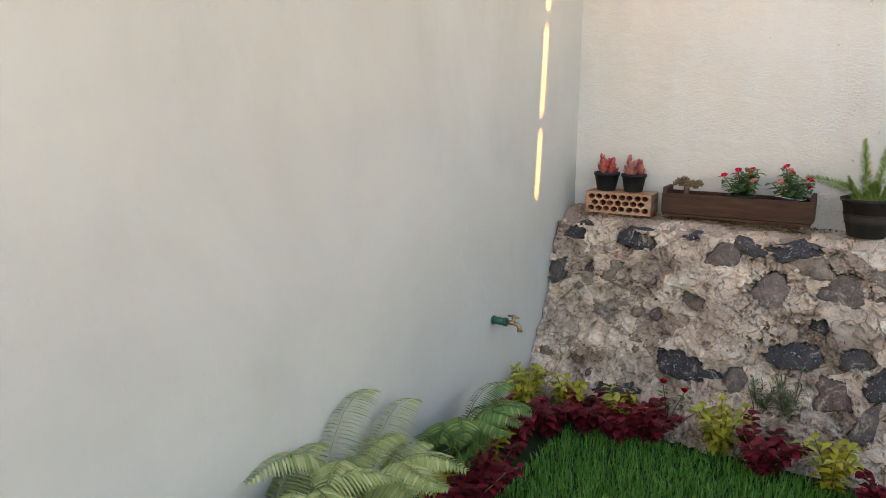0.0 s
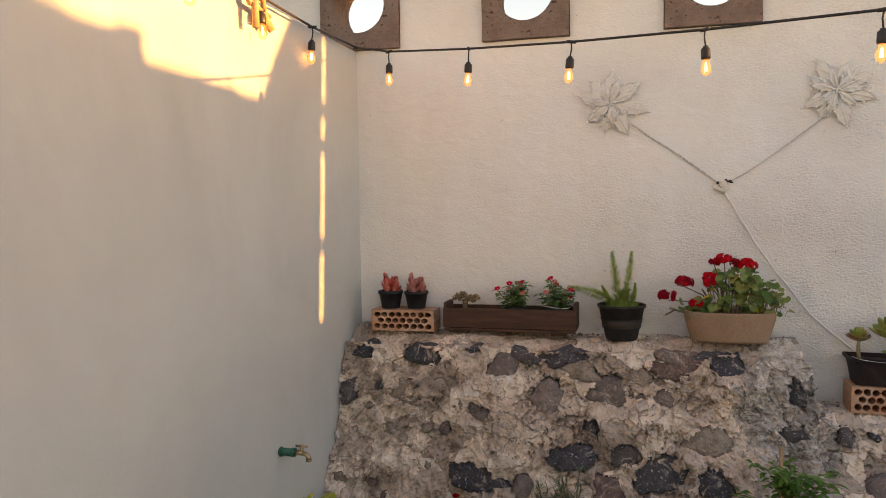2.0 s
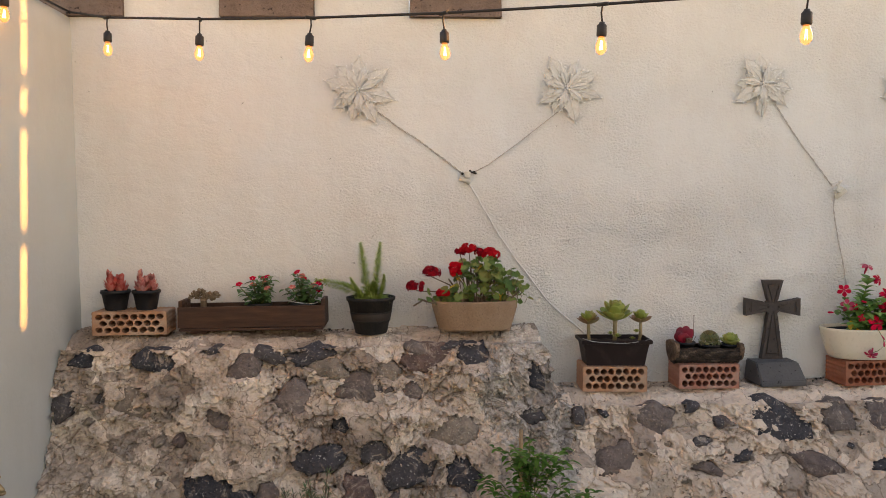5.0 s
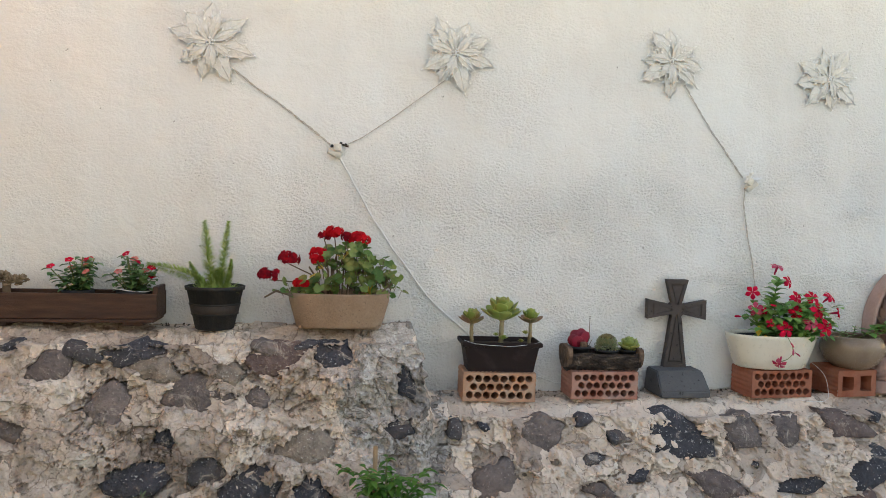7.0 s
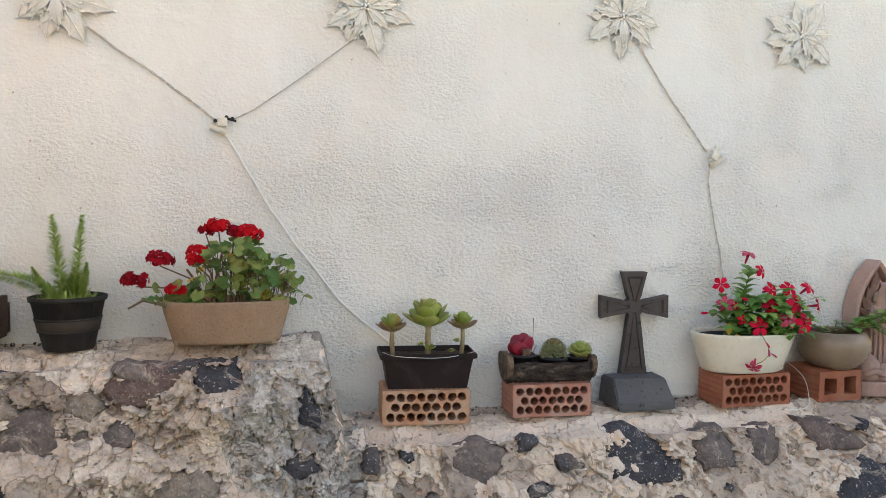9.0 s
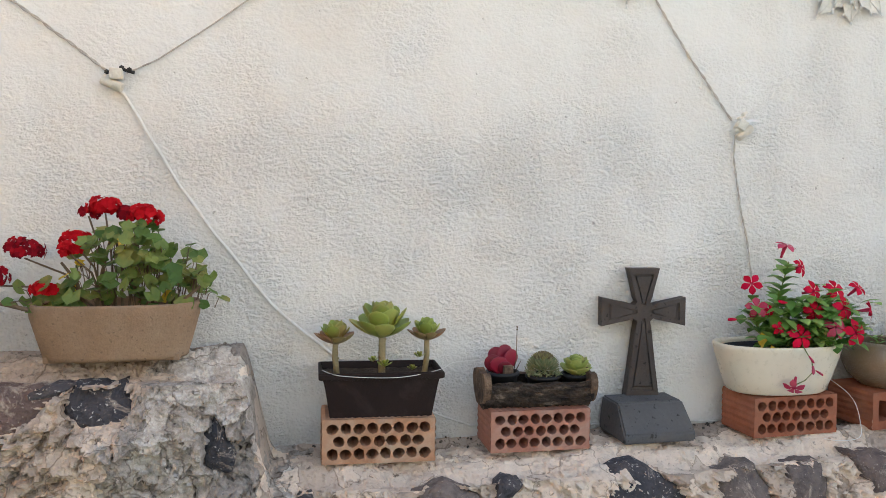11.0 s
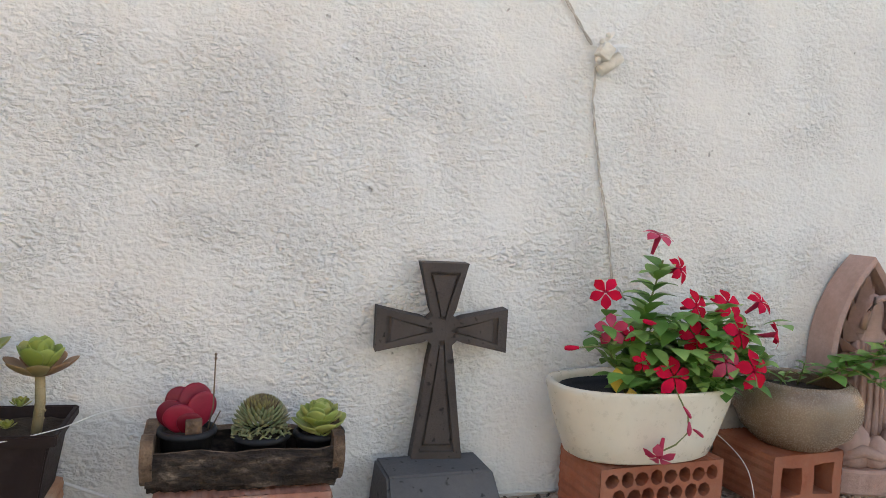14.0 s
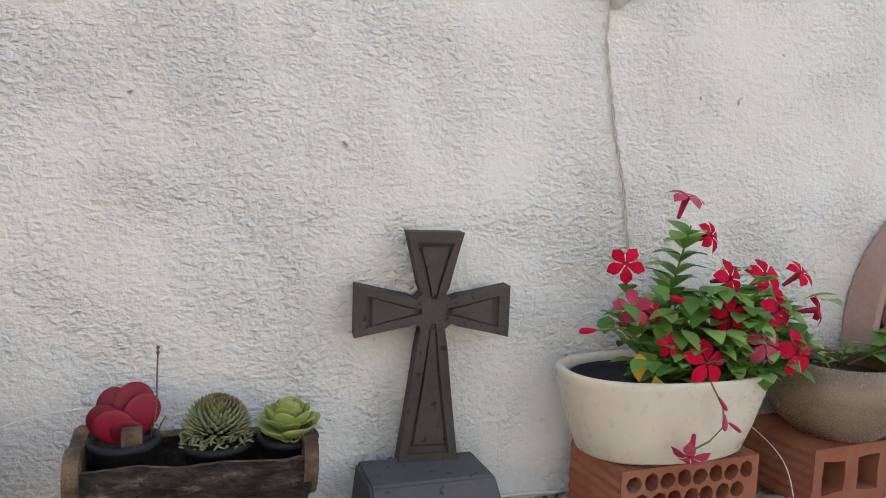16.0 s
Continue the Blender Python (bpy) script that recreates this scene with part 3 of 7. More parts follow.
def fat_leaf(bm, p, d, length, width, thick, curl=0.2, up=UP, peak=0.6, seg=6, n=8, tip=0.5, cup=0.0):
    """A fleshy leaf with a lens-shaped section."""
    p, d = Vector(p), Vector(d).normalized()
    side = d.cross(up)
    if side.length < 1e-3:
        side = Vector((1, 0, 0))
    side.normalize()
    nor = side.cross(d)
    rings = []
    for i in range(seg + 1):
        s = 0.35 * i / seg + 0.65 * math.sin(0.5 * math.pi * i / seg)
        w = max(0.04 if s > 0.5 else 0.3 * (1 - s), math.sin(math.pi * min(0.999, s) ** (math.log(0.5) / math.log(peak))) ** tip)
        if i == seg:
            w = 0.05
        c = p + d * length * s - nor * curl * length * s * s
        ring = []
        for k in range(n):
            a = 2 * math.pi * k / n
            u = math.cos(a) * width * 0.5 * w
            ring.append(bm.verts.new(c + side * u + nor * (math.sin(a) * thick * 0.5 * w ** 0.7 + cup * width * (math.cos(a) * w) ** 2)))
        rings.append(ring)
    for a, b in zip(rings, rings[1:]):
        for k in range(n):
            f = bm.faces.new((a[k], a[(k + 1) % n], b[(k + 1) % n], b[k]))
            f.smooth = True
    bm.faces.new(rings[0][::-1])
    bm.faces.new(rings[-1])


def round_leaf(bm, c, nor, r, rng, lobes=7):
    """A cupped, scalloped round leaf."""
    c, nor = Vector(c), Vector(nor).normalized()
    a1 = nor.orthogonal().normalized()
    a2 = nor.cross(a1)
    turn = rng.uniform(0, 6.28)
    mid = bm.verts.new(c)
    n = lobes * 2
    r1, r2 = [], []
    for k in range(n):
        a = turn + 2 * math.pi * k / n
        rr = r * (1.0 if k % 2 else 0.88) * rng.uniform(0.93, 1.05)
        if k == 0:
            rr *= 0.45
        o = a1 * math.cos(a) + a2 * math.sin(a)
        r1.append(bm.verts.new(c + o * rr * 0.55 + nor * r * 0.10))
        r2.append(bm.verts.new(c + o * rr + nor * r * rng.uniform(0.08, 0.28)))
    for k in range(n):
        j = (k + 1) % n
        bm.faces.new((mid, r1[k], r1[j]))
        bm.faces.new((r1[k], r2[k], r2[j], r1[j]))


def flower(bm, c, nor, r, rng, petals=5, width=0.75, curl=0.25):
    """Open flower: petals round a middle, facing nor."""
    c, nor = Vector(c), Vector(nor).normalized()
    a1 = nor.orthogonal().normalized()
    a2 = nor.cross(a1)
    t0 = rng.uniform(0, 6.28)
    for k in range(petals):
        a = t0 + 2 * math.pi * k / petals
        o = a1 * math.cos(a) + a2 * math.sin(a)
        leaf(bm, c + o * r * 0.06, o + nor * 0.35, r, r * width, curl, 4, 0.62, 0.08, nor, 0.7)


def rand_dir(rng, low=-0.2, high=1.0):
    a, z = rng.uniform(0, 2 * math.pi), rng.uniform(low, high)
    h = math.sqrt(max(0.0, 1 - z * z))
    return Vector((h * math.cos(a), h * math.sin(a), z))


# ---- materials of things ----
CLAY = surface("pierced_brick_clay", [(0.38, 0.17, 0.105), (0.46, 0.225, 0.145), (0.50, 0.28, 0.195)], 14, 0.88, 0.002, 90, vary=0.1, dirt=(0.5, 0.37, 0.29))
CLAY_RED = surface("red_brick_clay", [(0.26, 0.075, 0.038), (0.34, 0.11, 0.058), (0.37, 0.145, 0.085)], 14, 0.85, 0.002, 90, dirt=(0.30, 0.135, 0.085))
BLACK_PLASTIC = surface("black_plastic", [(0.012, 0.013, 0.016), (0.022, 0.023, 0.027)], 20, 0.58, 0.0006, 160, dirt=(0.05, 0.045, 0.04), spec=0.25)
BROWN_PLASTIC = surface("brown_plastic", [(0.018, 0.010, 0.010), (0.025, 0.015, 0.014)], 12, 0.6, 0.0008, 150, dirt=(0.05, 0.036, 0.032), spec=0.2)
CRATE_WOOD = surface("stained_wood", [(0.04, 0.016, 0.009), (0.07, 0.03, 0.016), (0.10, 0.046, 0.025)], 7, 0.6, 0.002, 60, stretch=(1, 9, 9))
BARREL_WOOD = surface("weathered_barrel", [(0.011, 0.010, 0.009), (0.019, 0.017, 0.015)], 12, 0.7, 0.002, 60, stretch=(6, 6, 1), dirt=(0.045, 0.033, 0.026))
BAND = surface("brown_band", [(0.028, 0.020, 0.016), (0.05, 0.037, 0.029)], 10, 0.7, 0.0015, 70)
PLANTER_STONE = surface("sandy_planter", [(0.26, 0.165, 0.10), (0.32, 0.21, 0.135), (0.36, 0.25, 0.168)], 10, 0.9, 0.003, 130, speck=(0.2, 0.135, 0.09), speck_scale=140)
BARK = surface("bark", [(0.012, 0.009, 0.008), (0.035, 0.024, 0.019), (0.085, 0.06, 0.046), (0.26, 0.195, 0.145)], 30, 0.92, 0.012, 60, stretch=(0.8, 2, 2), dirt=(0.02, 0.014, 0.012))
SAPWOOD = surface("cut_wood", [(0.06, 0.036, 0.024), (0.16, 0.10, 0.065), (0.30, 0.20, 0.13)], 34, 0.88, 0.010, 80, dirt=(0.025, 0.016, 0.012))
CROSS_STONE = surface("dark_basalt_carving", [(0.054, 0.042, 0.038), (0.074, 0.059, 0.053), (0.096, 0.078, 0.07)], 8, 0.85, 0.0025, 110, speck=(0.022, 0.018, 0.016), speck_scale=75, dirt=(0.042, 0.031, 0.027))
CROSS_BASE = surface("grey_basalt_base", [(0.088, 0.086, 0.09), (0.115, 0.112, 0.115)], 8, 0.85, 0.0025, 110, speck=(0.035, 0.033, 0.033), speck_scale=80)
CREAM_GLAZE = surface("cream_glaze", [(0.62, 0.55, 0.435), (0.67, 0.605, 0.49), (0.69, 0.63, 0.52)], 5, 0.33, 0.0003, 60, dirt=(0.63, 0.565, 0.45), spec=0.5, mottle=0.1)
BROWN_GLAZE = surface("speckled_brown_glaze", [(0.18, 0.122, 0.08), (0.24, 0.168, 0.11), (0.28, 0.205, 0.14)], 9, 0.27, 0.0006, 380, mottle=0.6, speck=(0.30, 0.25, 0.20), speck_scale=320, spec=0.5)
PINK_STONE = surface("pink_quarry_stone", [(0.36, 0.225, 0.185), (0.43, 0.28, 0.235), (0.47, 0.32, 0.275)], 8, 0.9, 0.002, 100)
WIRE_DARK = surface("dark_cord", [(0.02, 0.017, 0.015), (0.03, 0.026, 0.024)], 20, 0.6, 0.0, 60)
WIRE_WHITE = surface("white_cord", [(0.72, 0.71, 0.68), (0.8, 0.79, 0.77)], 20, 0.5, 0.0, 60)
WIRE_GREY = surface("painted_cord", [(0.46, 0.41, 0.36), (0.62, 0.57, 0.51)], 60, 0.8, 0.0, 120)
ORNAMENT = surface("cream_papery_petal", [(0.70, 0.665, 0.61), (0.77, 0.74, 0.69), (0.81, 0.79, 0.75)], 40, 0.75, 0.002, 120, mottle=0.4)
TIP = surface("silvered_tip", [(0.78, 0.76, 0.72), (0.88, 0.87, 0.85)], 40, 0.35, 0.0, 60, mottle=0.2)
TAPE = surface("cream_tape", [(0.66, 0.60, 0.50), (0.80, 0.76, 0.68)], 40, 0.6, 0.001, 90)
BRASS = surface("aged_brass", [(0.33, 0.24, 0.13), (0.45, 0.34, 0.2)], 40, 0.4, 0.0006, 120, metal=0.9)
GREEN_PIPE = surface("green_pipe", [(0.015, 0.10, 0.065), (0.03, 0.15, 0.095)], 30, 0.45, 0.0006, 100)
PALE_WOOD = surface("pale_wood", [(0.33, 0.2, 0.1), (0.45, 0.3, 0.17)], 9, 0.7, 0.002, 70, stretch=(4, 1, 4))
STEM = surface("green_stem", [(0.12, 0.15, 0.045), (0.2, 0.22, 0.08)], 30, 0.7, 0.001, 90)
WOODY = surface("brown_stem", [(0.12, 0.08, 0.05), (0.2, 0.14, 0.09)], 30, 0.85, 0.001, 90)
AEON_STEM = surface("aeonium_stem", [(0.26, 0.21, 0.11), (0.36, 0.29, 0.17)], 40, 0.85, 0.002, 90, speck=(0.15, 0.09, 0.04), speck_scale=120)
G_LEAF = leafy("geranium_leaf", (0.07, 0.15, 0.03), (0.12, 0.21, 0.045), (0.22, 0.28, 0.07), edge=(0.30, 0.26, 0.07))
M_LEAF = leafy("mandevilla_leaf", (0.10, 0.24, 0.05), (0.18, 0.37, 0.08), (0.31, 0.49, 0.14), 0.42)
V_LEAF = leafy("vinca_leaf", (0.07, 0.17, 0.05), (0.11, 0.23, 0.07), (0.17, 0.29, 0.10), 0.4)
FERN_LEAF = leafy("fern_needle", (0.30, 0.43, 0.10), (0.40, 0.53, 0.14), (0.52, 0.62, 0.22), 0.5, 0.35)
DARKFERN = leafy("garden_fern", (0.08, 0.19, 0.05), (0.15, 0.28, 0.07), (0.30, 0.40, 0.14), 0.5)
PALEFERN = leafy("pale_fern", (0.30, 0.38, 0.14), (0.42, 0.50, 0.20), (0.54, 0.58, 0.30), 0.55)
AEON_LEAF = leafy("aeonium_leaf", (0.26, 0.34, 0.07), (0.33, 0.41, 0.09), (0.40, 0.45, 0.12), 0.38, 0.12, 18, edge=(0.33, 0.15, 0.07))
AEON_RED = leafy("aeonium_under", (0.30, 0.17, 0.09), (0.36, 0.20, 0.11), (0.28, 0.27, 0.10), 0.42, 0.1, 18)
RED_SUCC = leafy("red_paddle", (0.17, 0.005, 0.018), (0.25, 0.009, 0.028), (0.33, 0.02, 0.045), 0.42, 0.1, 40)
HENS = leafy("houseleek", (0.20, 0.25, 0.12), (0.27, 0.30, 0.16), (0.34, 0.33, 0.17), 0.5, 0.08, 30, edge=(0.22, 0.10, 0.09))
HENS_HEART = leafy("houseleek_heart", (0.13, 0.10, 0.05), (0.20, 0.17, 0.07), (0.26, 0.23, 0.08), 0.5, 0.08, 60, edge=(0.10, 0.05, 0.045))
LIME_SUCC = leafy("lime_rosette", (0.33, 0.42, 0.10), (0.42, 0.50, 0.15), (0.5, 0.52, 0.17), 0.4, 0.15, 16, edge=(0.5, 0.3, 0.12))
YELLOW_LEAF = leafy("yellow_leaf", (0.62, 0.42, 0.03), (0.7, 0.48, 0.04), (0.72, 0.5, 0.06), 0.45)
CORAL = leafy("coral_plume", (0.56, 0.10, 0.085), (0.66, 0.17, 0.14), (0.70, 0.26, 0.22), 0.6, 0.2)
PALE_CORAL = leafy("pale_coral_plume", (0.56, 0.18, 0.16), (0.66, 0.27, 0.25), (0.70, 0.38, 0.34), 0.6, 0.2)
RED_PETAL = leafy("red_petal", (0.42, 0.004, 0.008), (0.52, 0.005, 0.012), (0.60, 0.010, 0.016), 0.7, 0.2)
DARK_RED = leafy("dark_red_petal", (0.16, 0.003, 0.010), (0.25, 0.004, 0.012), (0.36, 0.006, 0.014), 0.7, 0.2)
CRIMSON = leafy("crimson_petal", (0.47, 0.003, 0.020), (0.57, 0.005, 0.032), (0.63, 0.008, 0.05), 0.7, 0.15)
PINK_PETAL = leafy("pink_petal", (0.52, 0.02, 0.07), (0.58, 0.04, 0.11), (0.60, 0.08, 0.15), 0.45, 0.3)
BURGUNDY = leafy("burgundy_leaf", (0.10, 0.008, 0.018), (0.17, 0.012, 0.025), (0.26, 0.02, 0.04), 0.45, 0.2)
GOLD_LEAF = leafy("golden_leaf", (0.42, 0.40, 0.03), (0.55, 0.50, 0.05), (0.62, 0.56, 0.10), 0.45, 0.25, edge=(0.2, 0.3, 0.04))
ROSEMARY = leafy("grey_green_needle", (0.09, 0.15, 0.08), (0.13, 0.2, 0.10), (0.18, 0.25, 0.14), 0.6, 0.15)
PARSLEY = leafy("bright_green_leaflet", (0.05, 0.15, 0.02), (0.09, 0.22, 0.035), (0.14, 0.29, 0.05), 0.45, 0.25)
DRY = leafy("dry_leaf", (0.22, 0.16, 0.10), (0.28, 0.2, 0.13), (0.33, 0.25, 0.17), 0.8, 0.1)
GRASS = leafy("grass_blade", (0.075, 0.24, 0.03), (0.12, 0.32, 0.045), (0.19, 0.40, 0.08), 0.5, 0.25)

# ---- bricks ----


def pierced_brick(length, height, depth, cols, rows, mat, m, label, stagger=True, hole=0.455, group="pierced bricks"):
    """Hollow clay brick lying on its side: holes run right through, top and ends are combed."""
    bm = bmesh.new()
    mx, mz = 0.008, 0.007
    cw, rh = (length - 2 * mx) / cols, (height - 2 * mz) / rows
    x0, z0 = -length / 2, 0.0

    def plate(ax, bx, az, bz):
        for y, flip in ((-depth, False), (0.0, True)):
            vs = [bm.verts.new((x, y, z)) for x, z in ((ax, az), (bx, az), (bx, bz), (ax, bz))]
            bm.faces.new(vs[::-1] if flip else vs)
    plate(x0, x0 + length, 0, mz), plate(x0, x0 + length, height - mz, height)
    plate(x0, x0 + mx, mz, height - mz), plate(x0 + length - mx, x0 + length, mz, height - mz)
    for r in range(rows):
        az, bz = mz + r * rh, mz + (r + 1) * rh
        odd = stagger and r % 2
        k = cols - 1 if odd else cols
        start = x0 + mx + (cw / 2 if odd else 0)
        if odd:
            plate(x0 + mx, start, az, bz), plate(start + k * cw, x0 + length - mx, az, bz)
        for c in range(k):
            ax = start + c * cw
            cx, cz = ax + cw / 2, (az + bz) / 2
            n = 8
            ins, outs = [], []
            for y in (-depth, 0.0):
                inner, outer = [], []
                for i in range(n):
                    a = 2 * math.pi * i / n
                    co, si = math.cos(a), math.sin(a)
                    j = 1 + 0.1 * math.sin(i * 5.1 + c * 3.3 + r * 1.7 + length * 40)
                    q = max(abs(co), abs(si))
                    sq = 1.0 if stagger else 1.0 / q * 0.98
                    inner.append(bm.verts.new((cx + co * cw * hole * j * sq, y, cz + si * rh * hole * j * sq)))
                    outer.append(bm.verts.new((cx + co / q * cw / 2, y, cz + si / q * rh / 2)))
                ins.append(inner), outs.append(outer)
            for i in range(n):
                j = (i + 1) % n
                bm.faces.new((outs[0][i], outs[0][j], ins[0][j], ins[0][i]))
                bm.faces.new((outs[1][j], outs[1][i], ins[1][i], ins[1][j]))
                bm.faces.new((ins[0][i], ins[0][j], ins[1][j], ins[1][i]))
    n = 34
    prev = None
    for i in range(n + 1):
        x = x0 + length * i / n
        z = height + (0.0022 if i % 2 else 0.0)
        row = [bm.verts.new((x, -depth - 0.0012, z)), bm.verts.new((x, 0.0, z))]
        if prev:
            bm.faces.new((prev[0], row[0], row[1], prev[1]))
        prev = row
    for sgn in (-1, 1):
        prev = None
        for i in range(13):
            z = height * i / 12
            x = sgn * (length / 2 + (0.002 if i % 2 else 0.0))
            row = [bm.verts.new((x, -depth, z)), bm.verts.new((x, 0.0, z))]
            if prev:
                bm.faces.new((prev[0], row[0], row[1], prev[1]) if sgn < 0 else (prev[1], row[1], row[0], prev[0]))
            prev = row
    vs = [bm.verts.new(c) for c in ((x0, -depth, 0), (x0, 0, 0), (-x0, 0, 0), (-x0, -depth, 0))]
    bm.faces.new(vs)
    bmesh.ops.remove_doubles(bm, verts=bm.verts, dist=0.0004)
    return solo("hollow_brick", bm, mat, label, "brick", group=group, m=m)


pierced_brick(0.272, 0.088, 0.115, 8, 3, CLAY, pose(0.237, -0.03, UPPER_Z + 0.002, 0, 0, 1), "pale orange pierced clay brick under two small black pots")
pierced_brick(0.248, 0.098, 0.125, 8, 3, CLAY, pose(2.083, -0.038, LOWER_Z - 0.008, 0, 0.8, -2), "pale orange pierced clay brick under the brown planter box")
pierced_brick(0.236, 0.095, 0.125, 8, 3, CLAY, pose(2.453, -0.038, LOWER_Z - 0.004, 0, 0.4, -1), "pale orange pierced clay brick under the log planter")
pierced_brick(0.236, 0.098, 0.130, 8, 3, CLAY_RED, pose(3.107, -0.036, LOWER_Z - 0.004, 0, 0, 2), "reddish pierced clay brick under the cream pot")
pierced_brick(0.158, 0.096, 0.15, 2, 1, CLAY_RED, pose(3.402, -0.012, LOWER_Z - 0.004, 0, 0, 3), "reddish hollow clay block with two square cells", False, 0.33)

# ---- pots and planters ----


def pot_mesh(r0, r1, h, rim=0.006, wall=0.004):
    bm = bmesh.new()
    lathe(bm, [(0.001, 0.0), (r0 * 0.96, 0.0), (r0, 0.004), (r1 * 0.985, h - rim * 2), (r1 + 0.003, h - rim * 2), (r1 + 0.004, h - rim), (r1 + 0.002, h),
               (r1 - wall, h), (r1 - wall - 0.002, h - 0.012), (r0, h * 0.5)], 26)
    return bm


def soil_disc(parent, r, z, sx=1.0, sy=1.0, power=2.0):
    bm = bmesh.new()
    lathe(bm, [(0.0008, z + 0.004), (r * 0.5, z + 0.003), (r, z)], 22, sx, sy, wob=0.05, power=power)
    part("soil", bm, SOIL, parent, "dark potting soil")


def plume_pot(x, r, h, petal, seed, label):
    t = thing("plume_plant", pose(x, -0.088, UPPER_Z + 0.091), label, "potted plant", "small potted plume plants")
    part("pot", pot_mesh(r * 0.76, r, h), BLACK_PLASTIC, t, "plain black plastic pot")
    soil_disc(t, r * 0.9, h - 0.012)
    rng = random.Random(seed)
    bm = bmesh.new()
    heads = [(-0.6, 0.25, 0.092), (0.05, -0.1, 0.062), (0.55, 0.0, 0.075), (0.1, 0.5, 0.068), (-0.25, -0.5, 0.058)]
    for hx, hy, hh in heads:
        bx, by = hx * r * 0.85, hy * r * 0.8
        for k in range(46):
            s = rng.random()
            a = rng.uniform(0, 6.28)
            rad = 0.021 * (1 - s * 0.8)
            p = (bx + math.cos(a) * rad * 0.5, by + math.sin(a) * rad * 0.5, h - 0.01 + hh * s * 0.8)
            leaf(bm, p, (math.cos(a), math.sin(a), 0.9 + s), 0.030 * (1.1 - 0.5 * s), 0.015, -0.15, 3)
    part("plumes", bm, petal, t)


plume_pot(0.170, 0.051, 0.076, CORAL, 3, "small black pot with bright coral plumes on a brick")
plume_pot(0.285, 0.049, 0.075, PALE_CORAL, 4, "small black pot with pale coral plumes on a brick")


def crate():
    t = thing("planter_crate", pose(0.694, -0.092, UPPER_Z + 0.002), "long dark-stained wooden planter crate standing on the wall", "planter")
    for y in (-0.066, 0.058):
        bm = bmesh.new()
        box(bm, -0.274, 0.274, y, y + 0.012, 0.024, 0.103, 0.002)
        part("board", bm, CRATE_WOOD, t)
    for s in (-1, 1):
        bm = bmesh.new()
        vs = box(bm, s * 0.266 - 0.008, s * 0.266 + 0.008, -0.053, 0.057, 0.022, 0.125, 0.003)
        part("end_board", bm, CRATE_WOOD, t)
        bm = bmesh.new()
        box(bm, s * 0.2 - 0.03, s * 0.2 + 0.03, -0.06, 0.06, 0.0, 0.012, 0.002)
        part("foot", bm, CRATE_WOOD, t)
    bm = bmesh.new()
    box(bm, -0.268, 0.268, -0.074, 0.064, 0.013, 0.023, 0.002)
    part("base_board", bm, CRATE_WOOD, t)
    bm = bmesh.new()
    box(bm, -0.256, 0.256, -0.052, 0.056, 0.025, 0.088)
    part("soil", bm, SOIL, t, "dark potting soil")


crate()


def dry_succulent(x):
    t = thing("dry_succulent", pose(x, -0.09, UPPER_Z + 0.108), "withered beige succulent clump in the wooden crate", "plant")
    rng = random.Random(9)
    bm = bmesh.new()
    for cx, cz, r in ((-0.03, 0.028, 0.026), (0.02, 0.02, 0.027), (0.045, 0.03, 0.02), (-0.01, 0.042, 0.02)):
        for k in range(36):
            d = rand_dir(rng, -0.3, 1)
            fat_leaf(bm, Vector((cx, rng.uniform(-0.01, 0.01), cz)) + d * r * 0.3, d, r * 0.75, 0.012, 0.006, -0.2, seg=3, n=5)
    part("rosette", bm, DRY, t)
    bm = bmesh.new()
    tube(bm, [(0, 0, -0.03), (0.0, 0, 0.025)], 0.012, 6)
    part("stem", bm, WOODY, t)


def vinca(x, seed, w, rim):
    t = thing("flowering_plant", pose(x, -0.088, UPPER_Z + 0.066), "bushy green vinca with small pink and white flowers in the crate", "plant",
              "flowering plants in the crate")
    rng = random.Random(seed)
    bm, st = bmesh.new(), bmesh.new()
    for k in range(13):
        d = rand_dir(rng, 0.7, 1.0)
        d.x *= 0.8
        d.y *= 0.6
        top = d.normalized() * rng.uniform(0.10, 0.16)
        tube(st, [(0, 0, 0.01), top * 0.5 + Vector((0, 0, 0.01)), top], 0.002, 5)
        for j in range(13):
            s = 0.3 + 0.7 * j / 12
            a = j * 2.4 + k
            leaf(bm, top * s, Vector((math.cos(a), math.sin(a) * 0.8, 0.15)), rng.uniform(0.03, 0.042), 0.024, 0.35, 5, 0.5)
        if k % 2 == 0:
            fb = bmesh.new()
            flower(fb, top + Vector((0, -0.004, 0.008)), (rng.uniform(-0.4, 0.4), -0.6, 0.9), 0.014, rng, 5, 0.9)
            part("flower", fb, CORAL if k % 4 else CRIMSON, t, "coral pink flower" if k % 4 else "crimson flower")
    part("leaves", bm, V_LEAF, t)
    part("stems", st, STEM, t)
    bm = pot_mesh(0.042, w, 0.045)
    part("pot", bm, BLACK_PLASTIC, t, "thin nursery pot")
    if rim:
        bm = bmesh.new()
        tube(bm, [(math.cos(a) * (w + 0.006), math.sin(a) * 0.05, 0.046 + 0.004 * math.sin(a * 2)) for a in [i * 2 * math.pi / 24 for i in range(25)]], 0.0018, 5)
        part("hoop", bm, WIRE_WHITE, t, "thin white plastic hoop")


dry_succulent(0.500)
vinca(0.712, 21, 0.045, False)
vinca(0.882, 22, 0.05, True)


